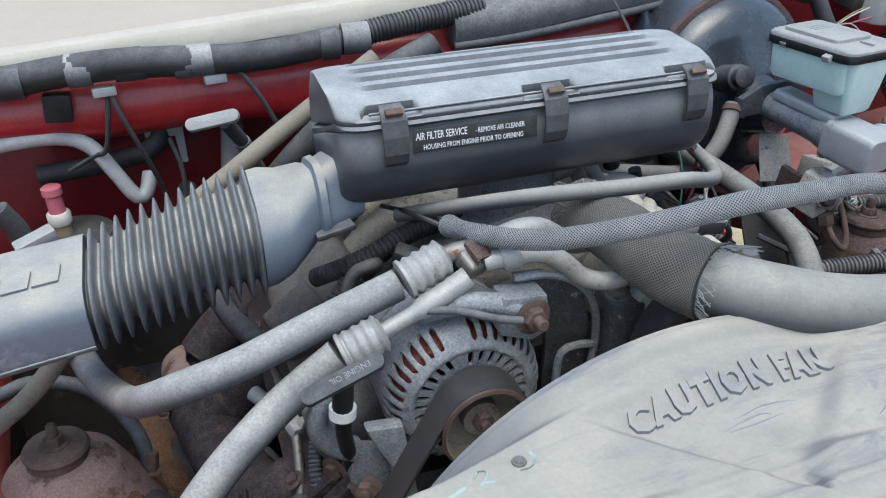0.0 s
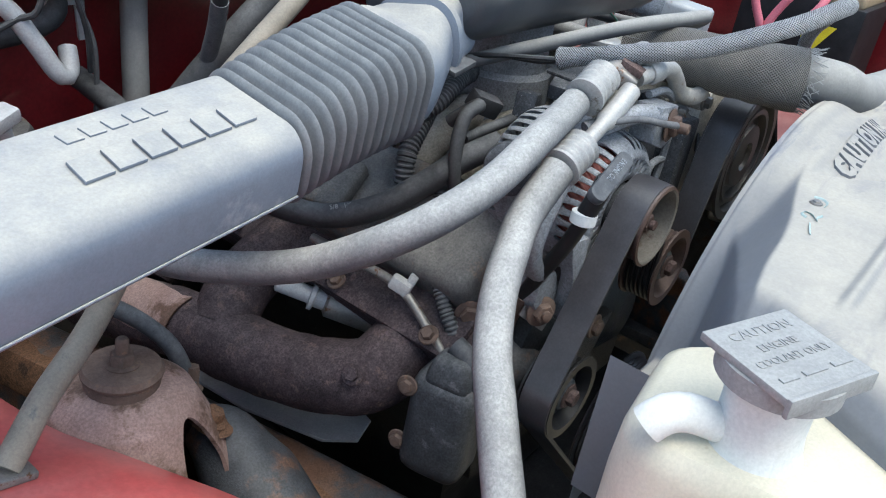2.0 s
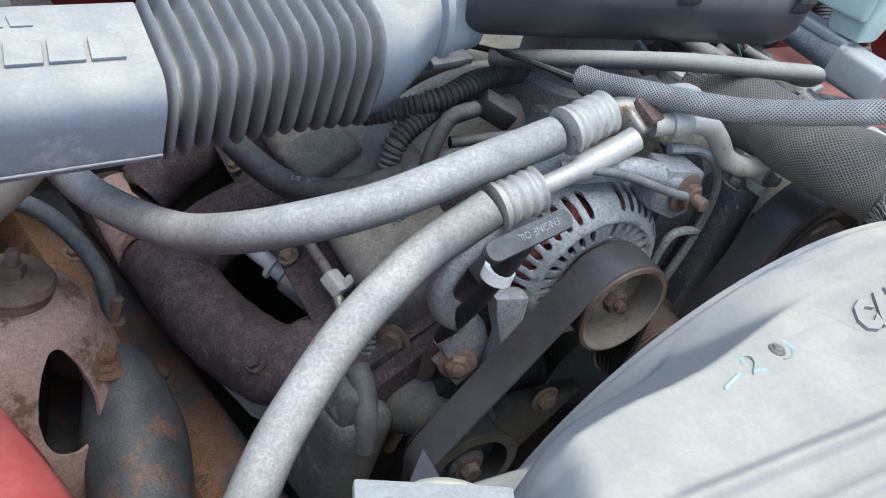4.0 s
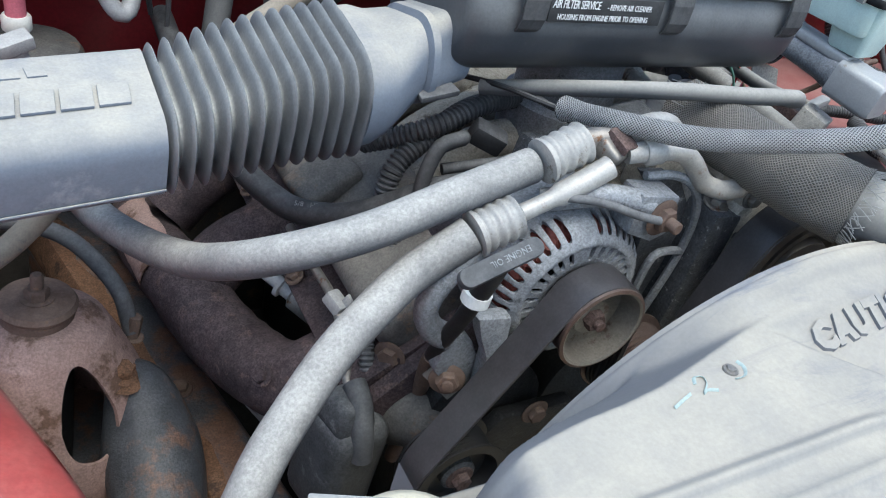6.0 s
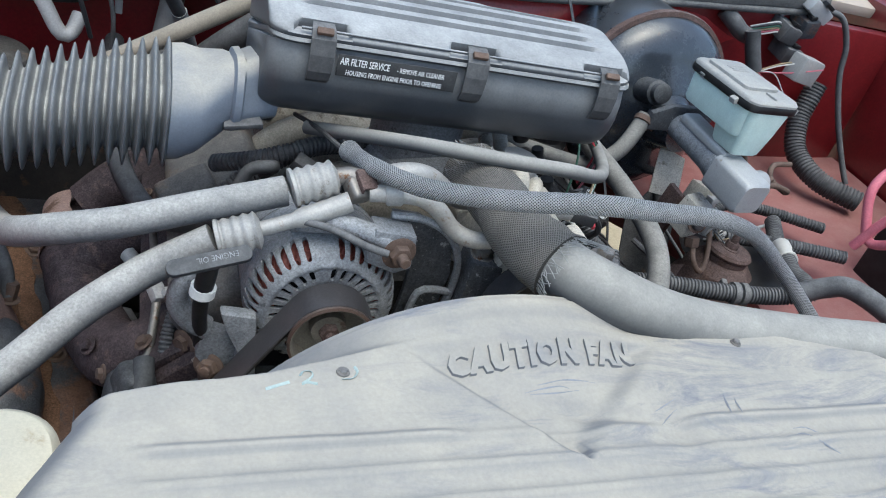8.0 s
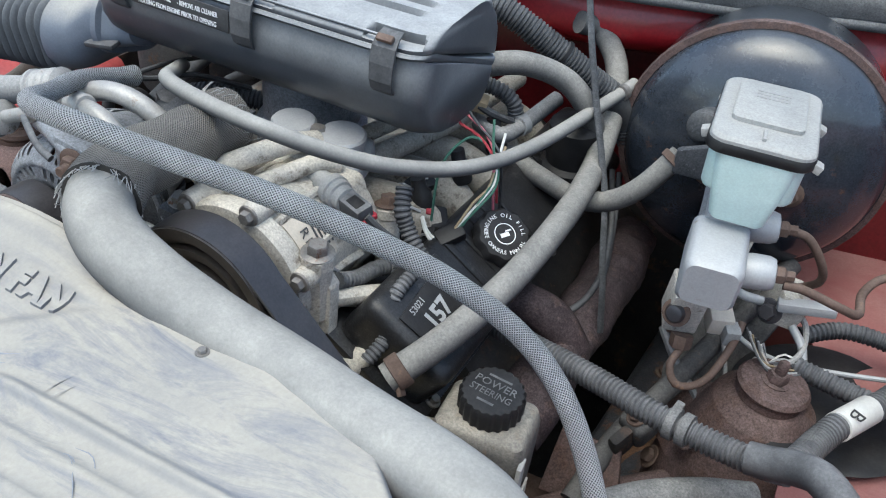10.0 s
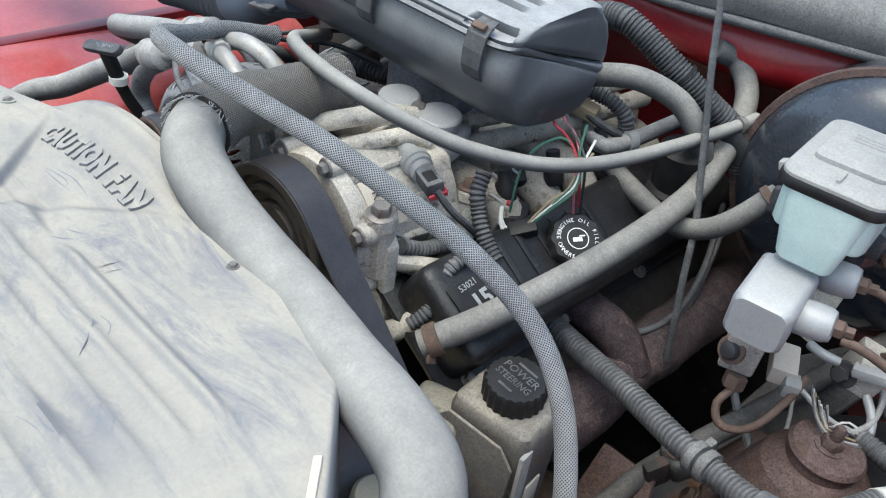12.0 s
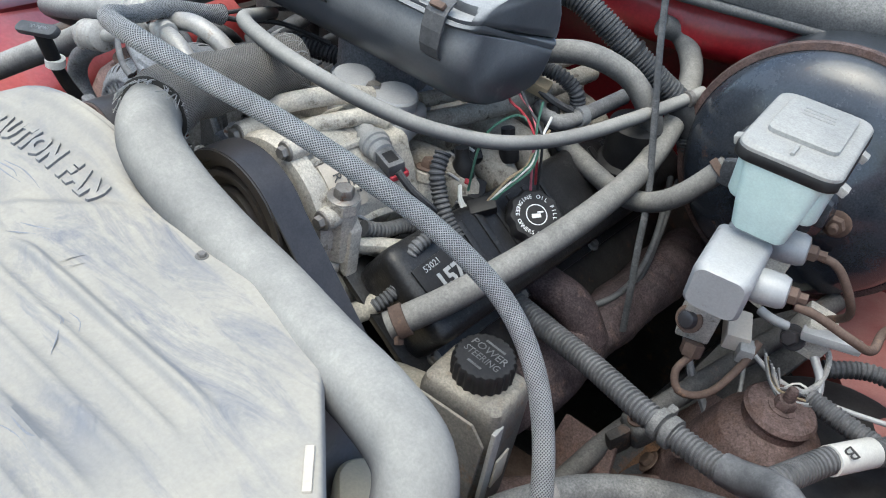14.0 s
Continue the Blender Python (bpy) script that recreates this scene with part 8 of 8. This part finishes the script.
part("lip", tube([(x, y - 0.014, z - 0.019) for x, y, z in SEAL], 0.006, 10), M["seal"], sealo)
FL = [(-0.62, 0.335, 1.254), (-0.47, 0.325, 1.258), (-0.41, 0.322, 1.263), (-0.355, 0.320, 1.266), (-0.298, 0.320, 1.263), (-0.206, 0.322, 1.257), (-0.108, 0.325, 1.264), (-0.04, 0.328, 1.273), (0.07, 0.332, 1.283)]
fl = thing("firewall_loom", "thick taped black wiring loom along the cowl", "wiring loom", (-0.25, 0.32, 1.22))
part("loom", tube(FL[:7], 0.0165, 16), M["dark"], fl)
part("conduit", tube(FL[6:], 0.0135, 14, 0.0012, ribbed(0.005, 0.08)), M["dark"], fl)
for k, (x, w) in enumerate(((-0.455, 0.03), (-0.385, 0.022), (-0.335, 0.03), (-0.27, 0.04), (-0.12, 0.02), (-0.09, 0.03))):
    z = float(np.interp(x, [p[0] for p in FL], [p[2] for p in FL])) - 0.001
    part("tape", tube([(x - w / 2, 0.3225, z), (x, 0.3215, z), (x + w / 2, 0.3215, z)], 0.0178, 16), M["rubber" if k % 2 else "loom"], fl, "grey tape wrap")
for x in (-0.365, -0.25):
    part("clip", box((0.024, 0.012, 0.010), pose(x, 0.316, 1.240, 0, 0, 8), 0.002), M["mcyl"], fl, "pale plastic clip")
solid("plug_socket", box((0.028, 0.02, 0.03), pose(-0.414, 0.326, 1.226, 0, 6, 0), 0.003), M["black"], "black plastic plug hanging from the loom", "connector")
for pts, nm in (([(-0.362, 0.318, 1.24), (-0.366, 0.315, 1.215), (-0.376, 0.318, 1.175), (-0.39, 0.33, 1.165), (-0.42, 0.335, 1.15)], "dark"), ([(-0.36, 0.316, 1.24), (-0.352, 0.31, 1.21), (-0.335, 0.315, 1.155), (-0.325, 0.33, 1.11)], "dark"),
                ([(-0.245, 0.318, 1.243), (-0.225, 0.315, 1.245), (-0.205, 0.315, 1.215), (-0.19, 0.32, 1.18)], "loom"), ([(-0.31, 0.37, 1.16), (-0.302, 0.36, 1.12), (-0.305, 0.36, 1.05), (-0.31, 0.36, 1.0)], "loom")):
    solid("thin_cable", tube(pts, 0.0028, 8), M[nm], "thin dark cable hanging from the cowl loom", "cable", group="firewall cables")
pipe = thing("coolant_pipe", "bent grey metal pipe on the firewall", "pipe", (-0.42, 0.33, 1.1))
part("pipe", tube([(-0.58, 0.35, 1.180), (-0.50, 0.345, 1.185), (-0.43, 0.342, 1.188), (-0.396, 0.338, 1.176), (-0.376, 0.332, 1.146), (-0.361, 0.327, 1.118), (-0.352, 0.326, 1.110), (-0.344, 0.332, 1.115), (-0.338, 0.345, 1.13)], 0.0085, 14), M["grey"], pipe)
part("hose", tube([(-0.46, 0.385, 1.130), (-0.40, 0.385, 1.133), (-0.345, 0.385, 1.140), (-0.323, 0.390, 1.152), (-0.320, 0.398, 1.168)], 0.0115, 14), M["dark"], pipe, "dark rubber hose")
part("bracket", plate([(-0.022, 0.012), (0.022, 0.012), (0.022, -0.035), (0.014, -0.035), (0.012, 0.0), (-0.022, 0.002)], 0.004, axes((-0.315, 0.392, 1.155), (0, -1, 0)), 0.001), M["mcyl"], pipe, "white plastic bracket")
can = thing("vacuum_canister", "dark round canister with a pink and white valve on top", "canister", (-0.44, 0.33, 0.95))
part("drum", lathe([(0.046, -0.12), (0.050, -0.11), (0.050, -0.006), (0.046, 0.0), (0.02, 0.003)], axes((-0.435, 0.338, 1.074), (0, 0, 1)), 40), M["frame_dusty"], can)
vv = axes((-0.442, 0.332, 1.075), (-0.02, 0, 1))
part("valve", lathe([(0.010, 0), (0.010, 0.016)], vv, 20), M["tan"], can, "amber valve base")
part("valve_collar", lathe([(0.0115, 0.015), (0.013, 0.017), (0.013, 0.028), (0.0115, 0.030)], vv, 20), M["white"], can)
part("valve_top", lathe([(0.009, 0.03), (0.009, 0.05), (0.011, 0.052), (0.011, 0.060), (0.008, 0.062)], vv, 20), M["pinkwire"], can, "pink valve top")
part("hose", tube([(-0.475, 0.29, 1.075), (-0.478, 0.285, 1.11), (-0.49, 0.28, 1.14)], 0.0115, 14), M["loom"], can)
part("clamp_block", box((0.042, 0.018, 0.013), pose(-0.457, 0.246, 1.114, 8, -14, 18), 0.003), M["grey"], can, "pale grey clamp block")
part("elbow", tube([(-0.452, 0.25, 1.11), (-0.445, 0.262, 1.085), (-0.44, 0.285, 1.065)], 0.010, 14), M["grey"], can)
tr = thing("transmission_dipstick", "pale grey transmission dipstick with a loop handle", "dipstick", (-0.25, 0.25, 1.0))
thm = axes((-0.262, 0.241, 1.217), (-0.25, -0.75, 0.6), (0.98, -0.1, 0.1))
th = part("handle", plate(rounded(0.056, 0.014, 0.0068, 6), 0.008, thm, 0.002), M["greycap"], tr)
part("lettering", join(lettering("TRANS FLUID", 0.0068, 0.0003, "CENTER"), thm @ pose(0, -0.0025, 0.0082) @ Matrix.Diagonal((0.85, 0.9, 1, 1))), M["mcyl"], th, smooth=0)
part("stem", tube([(-0.250, 0.243, 1.213), (-0.240, 0.25, 1.195), (-0.23, 0.262, 1.175)], 0.0075, 12), M["dark"], tr)
part("tube", tube([(-0.236, 0.255, 1.187), (-0.225, 0.275, 1.155), (-0.21, 0.31, 1.10), (-0.2, 0.34, 1.02)], 0.0085, 12), M["rubber"], tr)
solid("upright_hose", tube([(-0.232, 0.398, 1.185), (-0.236, 0.394, 1.15), (-0.244, 0.383, 1.10), (-0.255, 0.366, 1.03), (-0.268, 0.345, 0.93)], 0.0140, 16), M["pale"], "pale green-grey rubber hose standing along the firewall", "hose")
dh = thing("defrost_hoses", "dark hoses tangled behind the air cleaner", "hose", (-0.15, 0.3, 1.1))
part("hose", tube([(-0.27, 0.33, 1.02), (-0.22, 0.31, 1.09), (-0.16, 0.29, 1.16), (-0.08, 0.29, 1.22), (0.0, 0.31, 1.25)], 0.0165, 16), M["dark"], dh)
part("hose", tube([(-0.20, 0.30, 1.08), (-0.19, 0.27, 1.12), (-0.165, 0.25, 1.13), (-0.14, 0.24, 1.11), (-0.125, 0.25, 1.08)], 0.0105, 14), M["rubber"], dh)
part("hose", tube([(-0.24, 0.24, 1.05), (-0.18, 0.22, 1.09), (-0.12, 0.2, 1.13), (-0.06, 0.2, 1.16)], 0.009, 14), M["dark"], dh)
part("plug", box((0.03, 0.016, 0.016), pose(-0.2, 0.235, 1.08, 0, -30, 20), 0.003), M["greycap"], dh)
# loose wiring at the cowl's far end
cw = thing("cowl_connector", "grey plug with a spray of loose thin wires", "connector", (0.62, 0.34, 1.18))
part("plug", box((0.05, 0.03, 0.04), pose(0.70, 0.35, 1.215, 0, 10, 10), 0.004), M["greycap"], cw)
part("boot", tube([(0.60, 0.38, 1.25), (0.61, 0.37, 1.22), (0.62, 0.36, 1.195)], 0.012, 12), M["dark"], cw)
random.seed(5)
for k in range(7):
    a = Vector((0.62 + random.uniform(-0.01, 0.01), 0.36, 1.195))
    c = Vector((0.68 + random.uniform(-0.02, 0.04), 0.34 + random.uniform(-0.03, 0.02), 1.20 + random.uniform(-0.04, 0.03)))
    part("wire", tube([a, a.lerp(c, 0.5) + Vector((0, 0, random.uniform(-0.03, 0.02))), c], 0.0011, 5), M[("tan", "white", "pinkwire", "grey")[k % 4]], cw)

# wiring plugs and trunk at the corner of the firewall
bk = thing("bulkhead_connector", "cluster of grey wiring plugs at the firewall corner", "connector", (0.70, 0.41, 1.20))
for (x, y, z), size, turn, mat in (((0.684, 0.415, 1.252), (0.034, 0.05, 0.028), 12, "loom"), ((0.716, 0.418, 1.266), (0.030, 0.05, 0.030), -8, "skirt"), ((0.706, 0.415, 1.220), (0.036, 0.05, 0.026), 6, "loom"),
                                   ((0.722, 0.412, 1.294), (0.052, 0.034, 0.022), 24, "mcyl")):
    plug = part("plug", box(size, pose(x, y, z, 8, turn, 4), 0.004, segments=2), M[mat], bk)
    part("plug_lock", box((size[0] * 0.4, 0.012, 0.006), pose(x, y - 0.016, z, 8, turn, 4) @ pose(0, 0, size[2] / 2 + 0.002), 0.0015), M["black"], plug)
for k, mat in enumerate(("white", "pinkwire", "tan", "greenwire", "dark", "grey")):
    o = 0.0045 * k
    part("wire", tube([(0.612, 0.404, 1.236 + o * 0.6), (0.635, 0.396 - o * 0.4, 1.244 + o), (0.656, 0.398, 1.250 + o * 0.7), (0.672, 0.408, 1.248 + o * 0.5)], 0.0014, 6), M[mat], bk)
    part("wire", tube([(0.712 + o * 0.4, 0.402, 1.212), (0.735 + o * 0.3, 0.39 + o * 0.3, 1.192 + o * 0.4), (0.765, 0.392, 1.178 + o * 0.3), (0.790, 0.398, 1.170)], 0.0014, 6), M[mat], bk)
part("trunk", tube([(0.795, 0.402, 1.178), (0.788, 0.395, 1.155), (0.776, 0.38, 1.115), (0.772, 0.345, 1.075), (0.79, 0.29, 1.055), (0.84, 0.24, 1.05)], 0.017, 16, 0.001, ribbed(0.006, 0.05)), M["dark"], bk, "dark taped wiring trunk")
part("sleeve", tube([(0.565, 0.420, 1.262), (0.585, 0.408, 1.248), (0.60, 0.404, 1.238), (0.615, 0.404, 1.234)], 0.013, 14), M["loom"], bk)
solid("thin_cable", tube([(0.74, 0.41, 1.295), (0.772, 0.40, 1.290), (0.797, 0.388, 1.25), (0.806, 0.378, 1.205), (0.825, 0.35, 1.14), (0.85, 0.32, 1.08), (0.862, 0.30, 1.05)], 0.0048, 10), M["loom"], "dark cable hanging in the firewall corner", "cable")
fc = thing("firewall_conduit", "dark ribbed conduit clipped along the red firewall", "conduit", (0.19, 0.41, 1.19))
part("conduit", tube([(0.06, 0.405, 1.195), (0.10, 0.402, 1.206), (0.139, 0.400, 1.212), (0.190, 0.400, 1.213), (0.235, 0.402, 1.207), (0.266, 0.408, 1.200), (0.30, 0.415, 1.185)], 0.0085, 12, 0.001, ribbed(0.004, 0.08)), M["sensorblack"], fc)
part("clip", lathe([(0.0092, 0), (0.0108, 0.0005), (0.0108, 0.008), (0.0092, 0.0085)], axes((0.160, 0.400, 1.2128), (1, 0, 0.02)), 16), M["black"], fc)
